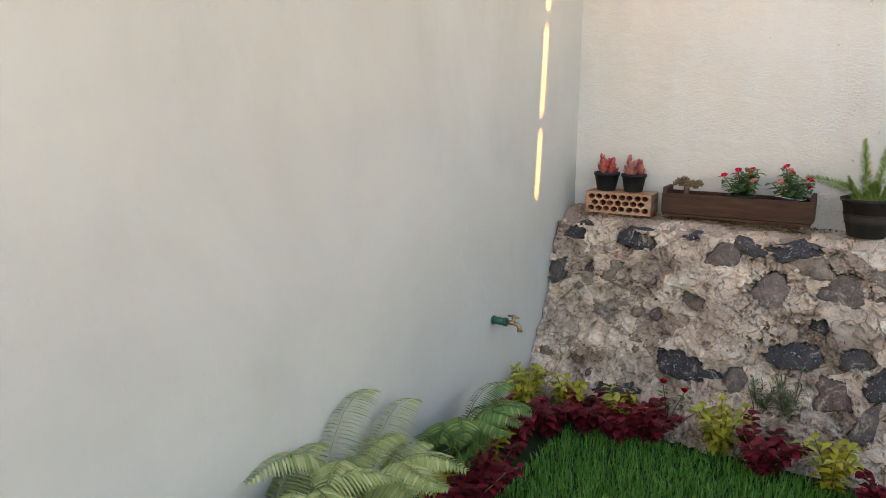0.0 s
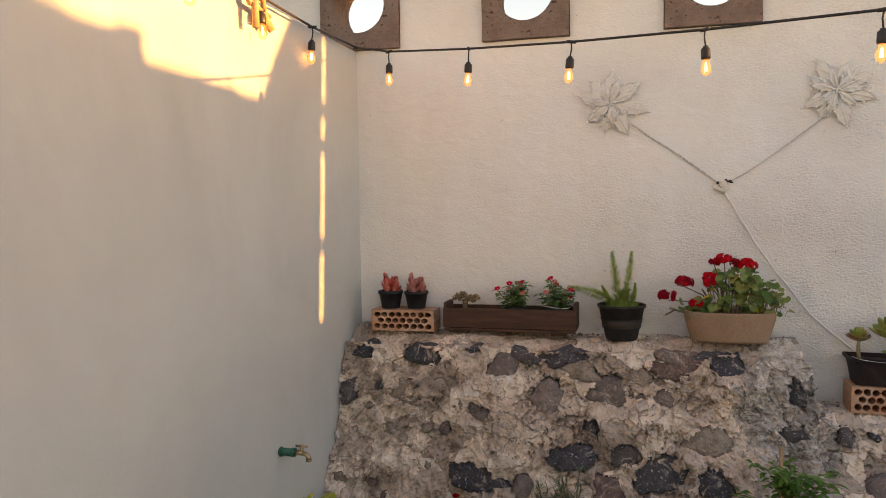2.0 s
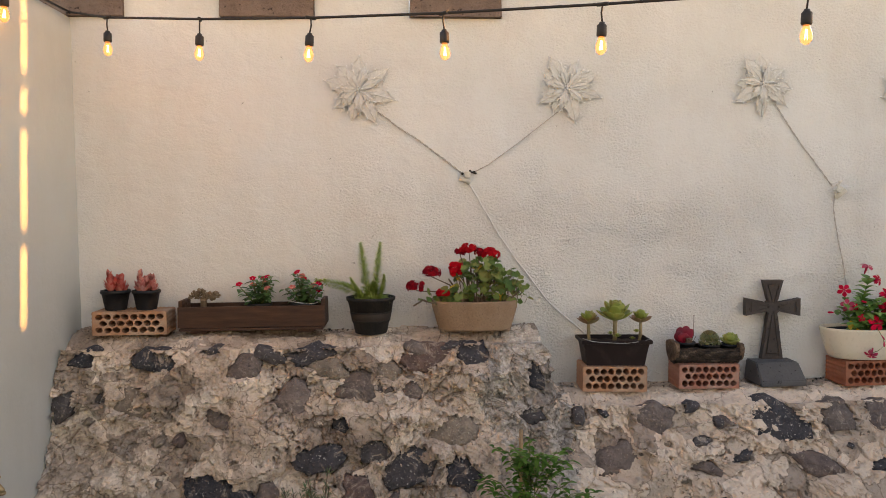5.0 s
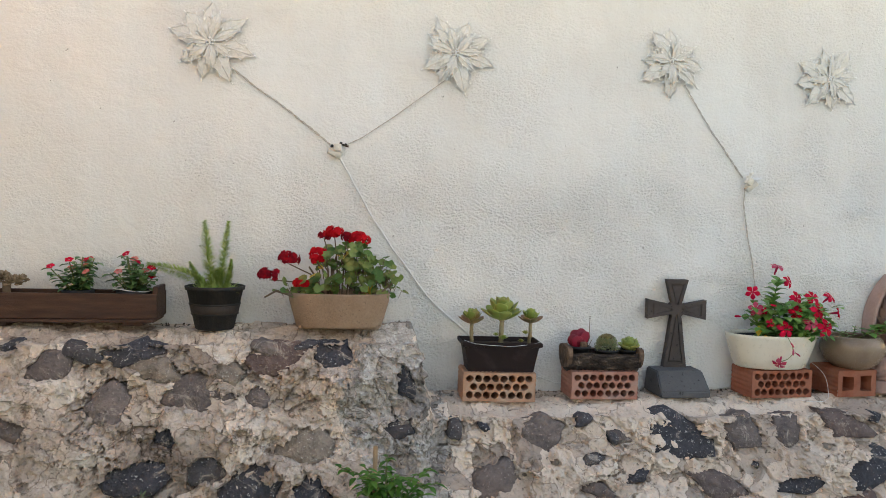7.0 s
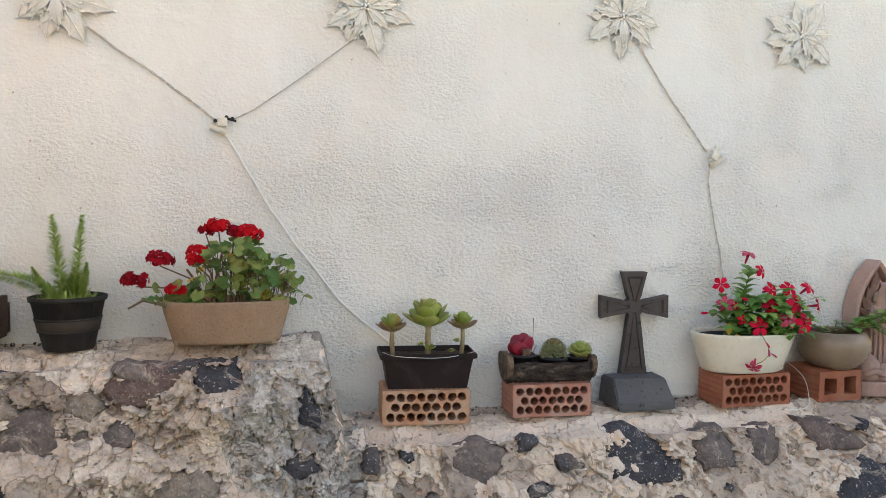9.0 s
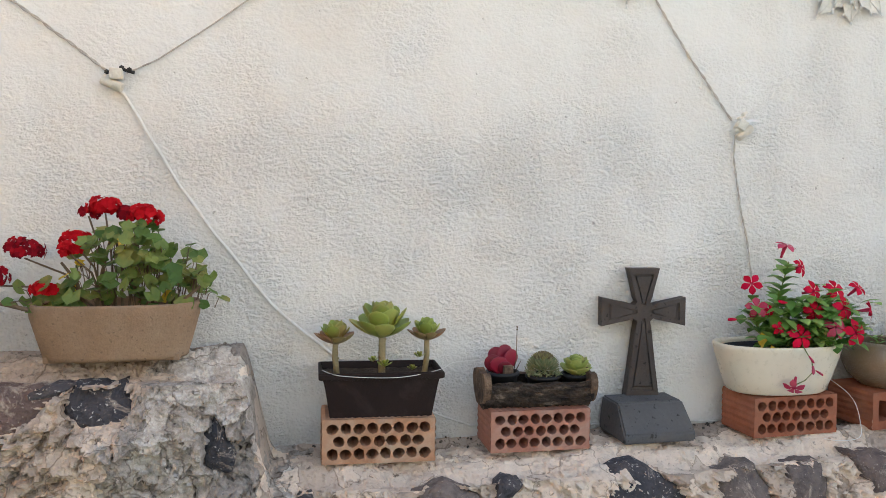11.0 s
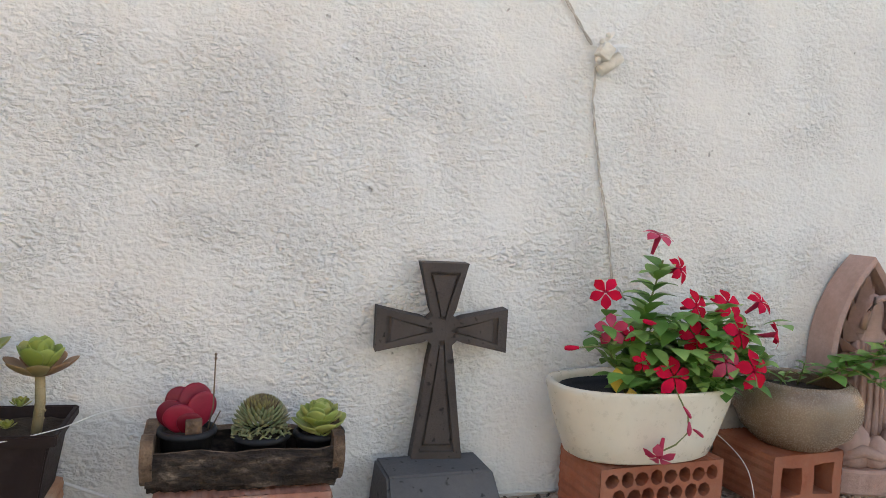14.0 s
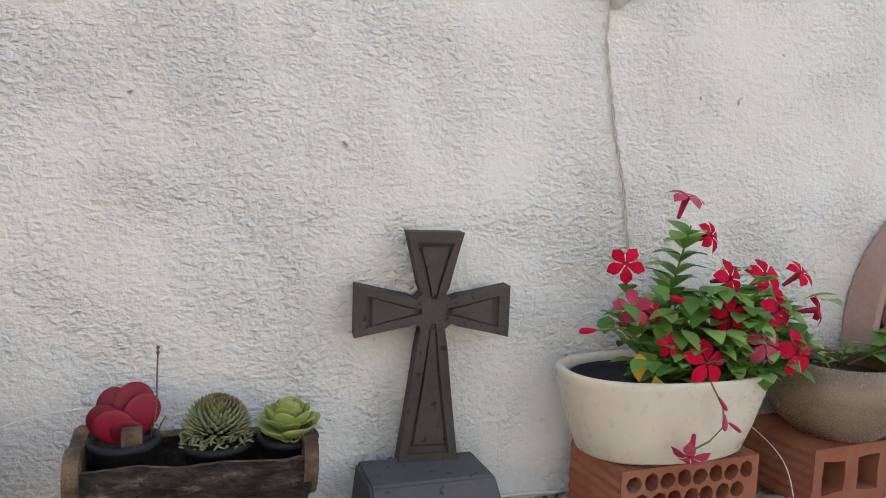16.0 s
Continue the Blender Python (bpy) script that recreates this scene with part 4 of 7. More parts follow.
def barrel_pot():
    t = thing("barrel_pot", pose(1.140, -0.118, UPPER_Z - 0.008), "dark barrel-shaped pot with a brown band and foxtail fern", "potted plant")
    bm = bmesh.new()
    lathe(bm, [(0.001, 0.0), (0.058, 0.0), (0.061, 0.003), (0.088, 0.126), (0.093, 0.127), (0.095, 0.138), (0.089, 0.14), (0.085, 0.128), (0.07, 0.07)], 32)
    part("pot", bm, BARREL_WOOD, t)
    bm = bmesh.new()
    lathe(bm, [(0.0728, 0.052), (0.0745, 0.054), (0.0795, 0.078), (0.078, 0.080)], 32)
    part("band", bm, BAND, t, "broad brown band")
    for z in (0.05, 0.082):
        bm = bmesh.new()
        r = 0.061 + 0.027 * z / 0.126
        lathe(bm, [(r, z - 0.003), (r + 0.003, z - 0.002), (r + 0.003, z + 0.002), (r, z + 0.003)], 32)
        part("hoop", bm, BARREL_WOOD, t)
    soil_disc(t, 0.082, 0.122)
    rng = random.Random(12)
    for name, pts, rad in (("frond", [(-0.012, 0, 0.12), (-0.02, 0, 0.22), (-0.038, 0.005, 0.345)], 0.019),
                           ("frond", [(0.012, 0, 0.12), (0.024, 0, 0.22), (0.04, -0.004, 0.345)], 0.017),
                           ("frond", [(-0.01, 0, 0.12), (-0.07, 0.0, 0.185), (-0.21, -0.004, 0.205)], 0.018),
                           ("frond", [(0.03, -0.02, 0.12), (0.05, -0.025, 0.17), (0.053, -0.025, 0.225)], 0.010),
                           ("frond", [(-0.03, -0.01, 0.12), (-0.05, -0.03, 0.16), (-0.075, -0.035, 0.215)], 0.010),
                           ("frond", [(0.0, 0.02, 0.12), (0.0, 0.02, 0.15), (0.015, 0.03, 0.19)], 0.022)):
        bm = bmesh.new()
        a, b, c = [Vector(p) for p in pts]
        tube(bm, [a, b, c], 0.0022, 5, 0.4)
        for k in range(620):
            s = rng.random()
            p = (1 - s) ** 2 * a + 2 * s * (1 - s) * b + s * s * c
            d = (2 * (1 - s) * (b - a) + 2 * s * (c - b)).normalized()
            o = d.orthogonal().normalized()
            o.rotate(Matrix.Rotation(rng.uniform(0, 6.28), 3, d))
            w = rad * (math.sin(math.pi * min(1, s * 0.85 + 0.12)) ** 0.6 if s < 0.9 else 0.45)
            leaf(bm, p, o + d * 0.7, w * 1.75, 0.0034, 0.1, 2)
        part(name, bm, FERN_LEAF, t)
    bm = bmesh.new()
    for k in range(420):
        d = rand_dir(rng, 0.1, 1)
        p = Vector((rng.uniform(-0.05, 0.05), rng.uniform(-0.05, 0.05), 0.122))
        leaf(bm, p, d, rng.uniform(0.025, 0.06), 0.0042, 0.2, 2)
    part("tuft", bm, FERN_LEAF, t)


barrel_pot()


def oval_planter():
    t = thing("oval_planter", pose(1.539, -0.125, UPPER_Z - 0.002, 0, 0, -1), "sandy stone oval planter with red geraniums", "potted plant")
    bm = bmesh.new()
    lathe(bm, [(0.001, 0.012), (0.70, 0.012), (0.84, 0.004), (0.85, 0.012), (0.985, 0.09), (1.0, 0.112), (0.98, 0.118), (0.91, 0.116), (0.88, 0.095), (0.8, 0.05)],
          48, 0.166, 0.088, wob=0.006, power=2.7)
    part("trough", bm, PLANTER_STONE, t)
    for s in (-1, 1):
        bm = bmesh.new()
        box(bm, s * 0.1 - 0.03, s * 0.1 + 0.03, -0.05, 0.05, 0.0, 0.014, 0.003)
        part("foot", bm, PLANTER_STONE, t)
    soil_disc(t, 0.9, 0.095, 0.16, 0.085, 2.7)
    rng = random.Random(31)
    stems, leaves, yel = (bmesh.new() for _ in range(3))
    heads = [(-0.165, -0.03, 0.224, 0.036, 1), (-0.225, -0.03, 0.170, 0.034, 1), (-0.072, -0.02, 0.245, 0.024, 0), (-0.125, -0.05, 0.148, 0.02, 0),
             (-0.02, 0.0, 0.312, 0.03, 0), (0.02, 0.0, 0.298, 0.022, 1), (0.06, -0.02, 0.292, 0.032, 0), (-0.055, 0.01, 0.3, 0.016, 1), (-0.075, -0.05, 0.225, 0.02, 0)]
    for hx, hy, hz, r, tone in heads:
        base = Vector((hx * 0.35, 0.01, 0.1))
        top = Vector((hx, hy, hz - r * 0.4))
        tube(stems, [base, (base + top) / 2 + Vector((-hx * 0.1, 0, 0.02)), top], 0.0028, 5, 0.7)
        fb = bmesh.new()
        for k in range(int(34 * r / 0.03)):
            d = rand_dir(rng, -0.35, 1)
            flower(fb, Vector((hx, hy, hz)) + Vector((d.x * 1.15, d.y, d.z * 0.75)) * r * rng.uniform(0.55, 1.0), d + Vector((0, -0.35, 0)), 0.0115, rng, 5, 0.8, 0.2)
        part("flower_head", fb, DARK_RED if tone else RED_PETAL, t, "dark red flower head" if tone else "bright red flower head")
    spots = [(0.03, 0.2, 0.075, 26), (0.08, 0.2, 0.07, 24), (0.0, 0.15, 0.06, 14), (0.15, 0.165, 0.045, 16), (-0.08, 0.14, 0.05, 12),
             (-0.14, 0.125, 0.045, 14), (0.05, 0.25, 0.045, 14), (-0.02, 0.25, 0.03, 8), (0.11, 0.12, 0.05, 10), (-0.06, 0.2, 0.03, 7), (0.185, 0.17, 0.02, 4)]
    for cx, cz, rad, n in spots:
        for k in range(int(n * 1.5)):
            p = Vector((cx, -0.012, cz)) + Vector((rng.gauss(0, rad * 0.55), rng.gauss(0, 0.034), rng.gauss(0, rad * 0.42)))
            p.y = min(p.y, 0.08)
            p.z = max(p.z, 0.105)
            root = Vector((p.x * 0.9 + 0.003, 0.0, max(0.1, p.z - 0.04)))
            tube(stems, [root, (root + p) / 2 + Vector((0, 0, 0.012)), p], 0.0010, 4)
            round_leaf(leaves if rng.random() > 0.04 else yel, p, (rng.uniform(-0.6, 0.6), rng.uniform(-1, -0.1), rng.uniform(0.2, 1)), rng.uniform(0.011, 0.022), rng, 5)
    for pts in ([(0.04, 0, 0.1), (0.035, -0.01, 0.16), (0.03, -0.01, 0.22)], [(-0.06, 0, 0.1), (-0.075, -0.01, 0.16), (-0.1, -0.02, 0.2)],
                [(-0.04, 0.0, 0.1), (-0.03, -0.01, 0.16), (-0.01, 0, 0.25)], [(0.1, -0.02, 0.1), (0.14, -0.03, 0.125), (0.17, -0.03, 0.15)],
                [(-0.15, -0.06, 0.11), (-0.2, -0.07, 0.125), (-0.235, -0.08, 0.105)]):
        tube(stems, pts, 0.0048, 6, 0.6)
    part_each("stem", stems, WOODY, t, "woody brown stems")
    part("leaves", leaves, G_LEAF, t)
    part("yellow_leaves", yel, YELLOW_LEAF, t, "yellowed leaves")


oval_planter()


def rosette(bm, under, c, r, rng, layers=5, per=7, flat=0.5, thick=0.09):
    """Succulent rosette: outer leaves spread, inner ones upright."""
    c = Vector(c)
    for l in range(layers):
        f = l / max(1, layers - 1)
        n = max(4, per - (l > layers - 2))
        for k in range(n):
            a = 2 * math.pi * (k + 0.5 * (l % 2)) / n + rng.uniform(-0.12, 0.12)
            tiltz = flat * (1 - f) * rng.uniform(0.4, 0.9) + 1.5 * f
            d = Vector((math.cos(a), math.sin(a), tiltz)).normalized()
            length = r * (1.0 - 0.42 * f) * rng.uniform(0.9, 1.05)
            fat_leaf(under if l == 0 else bm, c + Vector((0, 0, 0.12 * r * l)) + d * r * 0.08, d, length, length * 0.56, length * thick, -0.25 + 0.15 * f, peak=0.68, seg=6, n=8, tip=0.7, cup=0.10)


def cup_rosette(bm, under, c, r, rng):
    """Open cup of few broad, rounded, fleshy leaves."""
    for ring, (n, tilt, ln, rise) in enumerate(((7, 0.25, 0.98, 0.0), (7, 0.75, 0.94, 0.08), (6, 1.4, 0.85, 0.16), (5, 2.6, 0.68, 0.24), (3, 5.0, 0.5, 0.3))):
        for k in range(n):
            a = 2 * math.pi * (k + 0.5 * (ring % 2)) / n + rng.uniform(-0.15, 0.15) + 0.3
            d = Vector((math.cos(a), math.sin(a), tilt * rng.uniform(0.8, 1.2))).normalized()
            length = r * ln * rng.uniform(0.92, 1.05)
            fat_leaf(under if ring == 0 else bm, c + Vector((0, 0, rise * r)) + d * r * 0.06, d, length, length * 0.66, length * 0.085, -0.30, peak=0.68, seg=8, n=12, tip=0.62, cup=0.13)


def planter_box():
    t = thing("planter_box", pose(2.087, -0.103, LOWER_Z + 0.0895, 0, 0.6, -2), "brown plastic planter box with three aeoniums on a brick", "potted plant")
    bm = bmesh.new()

    def ring(hx, hy, z):
        return [bm.verts.new((x * hx, y * hy, z)) for x, y in ((-1, -1), (1, -1), (1, 1), (-1, 1))]
    prof = [(0.112, 0.05, 0.0), (0.126, 0.062, 0.087), (0.137, 0.07, 0.089), (0.1375, 0.0705, 0.103), (0.132, 0.065, 0.104), (0.128, 0.061, 0.09), (0.118, 0.055, 0.045)]
    rings = [ring(*p) for p in prof]
    bm.faces.new(rings[0][::-1])
    for a, b in zip(rings, rings[1:]):
        for k in range(4):
            bm.faces.new((a[k], a[(k + 1) % 4], b[(k + 1) % 4], b[k]))
    bmesh.ops.bevel(bm, geom=[e for e in bm.edges], offset=0.0018, segments=2, affect='EDGES')
    part("trough", bm, BROWN_PLASTIC, t)
    bm = bmesh.new()
    g = [[bm.verts.new((-0.128 + 0.256 * i / 20, -0.062 + 0.124 * j / 8, 0.088 + 0.006 * fbm(i * 0.7, j * 0.7, 2, 3))) for j in range(9)] for i in range(21)]
    for i in range(20):
        for j in range(8):
            bm.faces.new((g[i][j], g[i + 1][j], g[i + 1][j + 1], g[i][j + 1]))
    part("soil", bm, SOIL, t, "dark potting soil", True)
    rng = random.Random(41)
    for sx, sy, top, r in ((-0.098, -0.01, 0.172, 0.050), (0.003, -0.012, 0.186, 0.077), (0.102, -0.008, 0.178, 0.047)):
        bm = bmesh.new()
        tube(bm, [(sx * 0.98, sy, 0.083), (sx * 1.03, sy - 0.003, 0.13), (sx * 1.02, sy - 0.004, top)], 0.0085 if r > 0.06 else 0.0068, 8, 0.9)
        for k in range(9):
            a = rng.uniform(0, 6.28)
            bmesh.ops.create_icosphere(bm, subdivisions=1, radius=0.0026, matrix=Matrix.Translation((sx + 0.008 * math.cos(a), sy + 0.008 * math.sin(a), rng.uniform(0.1, top - 0.01))))
        stem = part("stem", bm, AEON_STEM, t, "knobbly pale stem")
        bm, un = bmesh.new(), bmesh.new()
        cup_rosette(bm, un, Vector((sx * 1.02, sy - 0.004, top - 0.014)), r, rng)
        part_each("leaf", bm, AEON_LEAF, t, smooth=True)
        part_each("leaf", un, AEON_LEAF if r > 0.06 else AEON_RED, t, "outer leaf flushed red", True)
    for cx, cz, r in ((0.008, 0.108, 0.02), (0.07, 0.10, 0.014), (-0.018, 0.12, 0.014), (0.085, 0.128, 0.016)):
        bm = bmesh.new()
        rosette(bm, bm, (cx, -0.025, cz), r, rng, 3, 5, 0.6)
        part("offset", bm, AEON_LEAF, t, "small side rosette")


planter_box()


def small_pot(x, y, z, r0, r1, h, label, rot=0.0):
    t = thing("succulent_pot", pose(x, y, z, 0, 0, rot), label, "potted plant", "succulents in the log planter")
    part("pot", pot_mesh(r0, r1, h, 0.004, 0.003), BLACK_PLASTIC, t, "small black plastic pot")
    soil_disc(t, r1 * 0.9, h - 0.008)
    return t


def log_planter():
    zb = LOWER_Z + 0.089
    t = thing("log_planter", pose(2.452, -0.108, zb, 0, 0.8, -2), "hollowed log planter with rough dark bark on a brick", "planter")
    bm = bmesh.new()
    half, n, m = 0.127, 44, 70
    R, r = 0.056, 0.044
    outer, inner = [], []
    for i in range(m + 1):
        x = -half + 2 * half * i / m
        ro, ri = [], []
        for k in range(n + 1):
            front = 168 + 8 * fbm(x * 14, 0.4, 1.0, 3)
            back = 372 + 8 * fbm(x * 11, 2.4, 1.0, 3)
            a = radians(front + (back - front) * k / n)
            w = 1 + 0.08 * fbm(x * 9, math.cos(a) * 2.5, math.sin(a) * 2.5, 4) + 0.12 * fbm(x * 26, math.cos(a) * 10, math.sin(a) * 10, 5)
            ro.append(bm.verts.new((x, R * w * math.cos(a) * 1.05, 0.053 + R * w * math.sin(a))))
            ri.append(bm.verts.new((x, r * math.cos(a) * 1.05, 0.053 + r * math.sin(a))))
        outer.append(ro), inner.append(ri)
    for i in range(m):
        for k in range(n):
            bm.faces.new((outer[i][k], outer[i][k + 1], outer[i + 1][k + 1], outer[i + 1][k]))
            bm.faces.new((inner[i][k + 1], inner[i][k], inner[i + 1][k], inner[i + 1][k + 1]))
        for k in (0, n):
            rim = bm.faces.new((outer[i][k], outer[i + 1][k], inner[i + 1][k], inner[i][k]))
            rim.material_index = 1
    for i in (0, m):
        for k in range(n):
            bm.faces.new((outer[i][k], outer[i][k + 1], inner[i][k + 1], inner[i][k]))
    bmesh.ops.recalc_face_normals(bm, faces=bm.faces)
    part("shell", bm, [BARK, SAPWOOD], t)
    for s in (-1, 1):
        bm = bmesh.new()
        ring = [(s * (half - 0.009), 0.064 * math.cos(a) * (1 + 0.05 * math.sin(3 * a)), 0.053 + 0.047 * math.sin(a) * (1 + 0.05 * math.cos(5 * a))) for a in [2 * math.pi * i / 20 for i in range(20)]]
        ring = [(x, y, min(z, 0.084 + 0.004 * math.sin(y * 90))) for x, y, z in ring]
        a = [bm.verts.new(p) for p in ring]
        b = [bm.verts.new((p[0] + s * 0.016, p[1], p[2])) for p in ring]
        bm.faces.new(a), bm.faces.new(b[::-1])
        for i in range(20):
            bm.faces.new((a[i], b[i], b[(i + 1) % 20], a[(i + 1) % 20]))
        bmesh.ops.recalc_face_normals(bm, faces=bm.faces)
        part("end_disc", bm, SAPWOOD, t, "cut wooden end")
    z0 = zb + 0.022
    p = small_pot(2.374, -0.108, z0, 0.03, 0.037, 0.062, "red paddle-leaved succulent in a small black pot")
    rng = random.Random(51)
    bm = bmesh.new()
    for lean, out, ln, wd, face, z in ((-0.95, 0.15, 0.058, 0.046, -0.35, 0.056), (-0.45, -0.35, 0.056, 0.050, -0.15, 0.052), (-0.35, 0.35, 0.072, 0.048, -0.2, 0.058), (0.30, 0.30, 0.080, 0.054, 0.25, 0.056),
                                       (0.62, -0.10, 0.074, 0.048, 0.45, 0.054), (0.15, -0.45, 0.044, 0.040, 0.1, 0.050), (0.9, 0.1, 0.058, 0.036, 0.8, 0.056)):
        d = Vector((lean * 0.7, out * 0.6, 1.0))
        fat_leaf(bm, (lean * 0.006, out * 0.010, z), d, ln * 0.84, wd * 0.86, 0.007, 0.06, up=Vector((face, -1.0, 0.2)), peak=0.62, seg=18, n=16, tip=0.46)
    part_each("paddle_leaf", bm, RED_SUCC, p, smooth=True)
    bm = bmesh.new()
    tube(bm, [(0.026, 0.0, 0.05), (0.034, 0.0, 0.09), (0.036, 0.002, 0.165)], 0.0011, 5)
    for k in range(2):
        bmesh.ops.create_icosphere(bm, subdivisions=1, radius=0.0024, matrix=Matrix.Translation((0.036, 0.002, 0.158 + 0.006 * k)))
    tube(bm, [(0.03, 0.0, 0.055), (0.044, -0.004, 0.085)], 0.001, 4)
    part("flower_stalk", bm, WOODY, p, "dry thin flower stalk")
    bm = bmesh.new()
    vs = box(bm, -0.002, 0.02, -0.026, -0.006, 0.054, 0.078, 0.003)
    part("wood_chip", bm, SAPWOOD, p, "pale chip of wood")
    p = small_pot(2.475, -0.105, z0, 0.032, 0.038, 0.05, "spiky grey-green houseleek in a small black pot")
    bm, heart = bmesh.new(), bmesh.new()
    for k in range(260):
        s = k / 260
        a = k * 2.39996
        el = 1.45 * (1 - s) ** 0.8 - 0.15
        d = Vector((math.cos(a) * math.cos(el), math.sin(a) * math.cos(el), math.sin(el)))
        fat_leaf(heart if k < 120 else bm, Vector((0, 0, 0.062)) + d * 0.022, d + Vector((0, 0, 0.35)), 0.021, 0.0085, 0.0032, -0.1, seg=3, n=5, peak=0.5, tip=1.0)
    for k in range(150):
        a, ry = rng.uniform(0, 6.28), rng.uniform(0.6, 1.0)
        d = rand_dir(rng, 0.1, 1)
        fat_leaf(bm, (0.042 * ry * math.cos(a), 0.04 * ry * math.sin(a), 0.052 + rng.uniform(-0.006, 0.006)), d, 0.011, 0.005, 0.0025, 0, seg=3, n=4)
    part("rosette", bm, HENS, p)
    part("heart", heart, HENS_HEART, p, "dark brown-tipped heart of the rosette")
    p = small_pot(2.558, -0.105, z0, 0.027, 0.034, 0.05, "lime-green rosette succulent in a small dark pot")
    bm = bmesh.new()
    cup_rosette(bm, bm, Vector((0, -0.002, 0.044)), 0.046, rng)
    cup_rosette(bm, bm, Vector((0, -0.002, 0.056)), 0.036, rng)
    rosette(bm, bm, (0.0, -0.028, 0.048), 0.018, rng, 2, 5, 0.6)
    part_each("leaf", bm, LIME_SUCC, p, smooth=True)


log_planter()


def cross():
    """Carved stone cross with flared arms and a sunk border, on a sloped foot."""
    t = thing("stone_cross", pose(2.748, -0.06, LOWER_Z - 0.002), "dark carved volcanic stone cross on a grey sloping base", "cross")
    bm = bmesh.new()
    w0, w1 = 0.092, 0.086
    lo = [bm.verts.new(c) for c in ((-w0, -0.108, 0), (w0, -0.108, 0), (w0, 0.04, 0), (-w0, 0.04, 0))]
    mid = [bm.verts.new(c) for c in ((-w0, -0.108, 0.022), (w0, -0.108, 0.022), (w0, 0.04, 0.022), (-w0, 0.04, 0.022))]
    hi = [bm.verts.new(c) for c in ((-w1, -0.052, 0.085), (w1, -0.052, 0.085), (w1, 0.036, 0.085), (-w1, 0.036, 0.085))]
    bm.faces.new(lo[::-1]), bm.faces.new(hi)
    for a, b in ((lo, mid), (mid, hi)):
        for k in range(4):
            bm.faces.new((a[k], a[(k + 1) % 4], b[(k + 1) % 4], b[k]))
    bmesh.ops.bevel(bm, geom=list(bm.edges), offset=0.004, segments=2, affect='EDGES')
    part("base", bm, CROSS_BASE, t, "grey stone base")

    def outline(inset):
        """Outline points of the four arms, counter-clockwise, round the crossing."""
        c = Vector((0.012, 0.297))
        arms = ((0, 0.1075, 0.036), (90, 0.109, 0.0395), (180, 0.1075, 0.036), (270, 0.216, 0.0425))
        pts = []
        neck = 0.0185
        for ang, ln, half in arms:
            rot = Matrix.Rotation(radians(ang), 2)
            if inset:
                ln2, h2, nk = ln - 0.015, half - 0.0135, 0.0045
            else:
                ln2, h2, nk = ln, half, neck
            line = [(nk + (0.012 if inset else 0.006), -nk * 0.9)]
            for q in range(1, 6):
                s = q / 6
                line.append((0.02 + (ln2 - 0.02) * s, -(nk + (h2 - nk) * s ** 1.15)))
            line += [(ln2, -h2), (ln2, h2)]
            for q in range(5, 0, -1):
                s = q / 6
                line.append((0.02 + (ln2 - 0.02) * s, nk + (h2 - nk) * s ** 1.15))
            line.append((nk + (0.012 if inset else 0.006), nk * 0.9))
            pts.append([c + rot @ Vector(p) for p in line])
        return pts
    bm = bmesh.new()
    out = outline(False)
    inn = outline(True)
    yf, yb, yg = -0.004, 0.030, 0.0015
    flat_out = [p for arm in out for p in arm]
    fo = [bm.verts.new((p.x, yf, p.y)) for p in flat_out]
    bo = [bm.verts.new((p.x, yb, p.y)) for p in flat_out]
    n = len(fo)
    for k in range(n):
        f = bm.faces.new((fo[(k + 1) % n], fo[k], bo[k], bo[(k + 1) % n]))
    bm.faces.new(bo)
    per = n // 4
    for a in range(4):
        iv = [bm.verts.new((p.x, yf, p.y)) for p in inn[a]]
        gv = [bm.verts.new((p.x, yg, p.y)) for p in inn[a]]
        ov = fo[a * per:(a + 1) * per]
        for k in range(per - 1):
            bm.faces.new((ov[k], ov[k + 1], iv[k + 1], iv[k]))
        # groove, then the raised middle of the arm
        cen = sum((Vector((v.co.x, 0, v.co.z)) for v in iv), Vector()) / per
        gi = [bm.verts.new((cen.x + (v.co.x - cen.x) * 0.84, yg, cen.z + (v.co.z - cen.z) * 0.9)) for v in iv]
        mi = [bm.verts.new((cen.x + (v.co.x - cen.x) * 0.74, yf + 0.001, cen.z + (v.co.z - cen.z) * 0.85)) for v in iv]
        for k in range(per):
            j = (k + 1) % per
            bm.faces.new((iv[k], iv[j], gv[j], gv[k]))
            bm.faces.new((gv[k], gv[j], gi[j], gi[k]))
            bm.faces.new((gi[k], gi[j], mi[j], mi[k]))
        bm.faces.new(mi)
        nxt = fo[((a + 1) % 4) * per]
        cv = bm.verts.new((0.012, yf, 0.297))
        bm.faces.new((cv, iv[0], iv[-1]))
        bm.faces.new((cv, ov[0], iv[0]))
        bm.faces.new((cv, iv[-1], ov[-1]))
        bm.faces.new((cv, ov[-1], nxt))
    bmesh.ops.remove_doubles(bm, verts=bm.verts, dist=0.0002)
    bmesh.ops.recalc_face_normals(bm, faces=bm.faces)
    ob = part("cross", bm, CROSS_STONE, t, "dark carved cross")
    ob.rotation_euler = (0, 0, radians(-7))
    ob.location = (0, 0.017, 0)


cross()


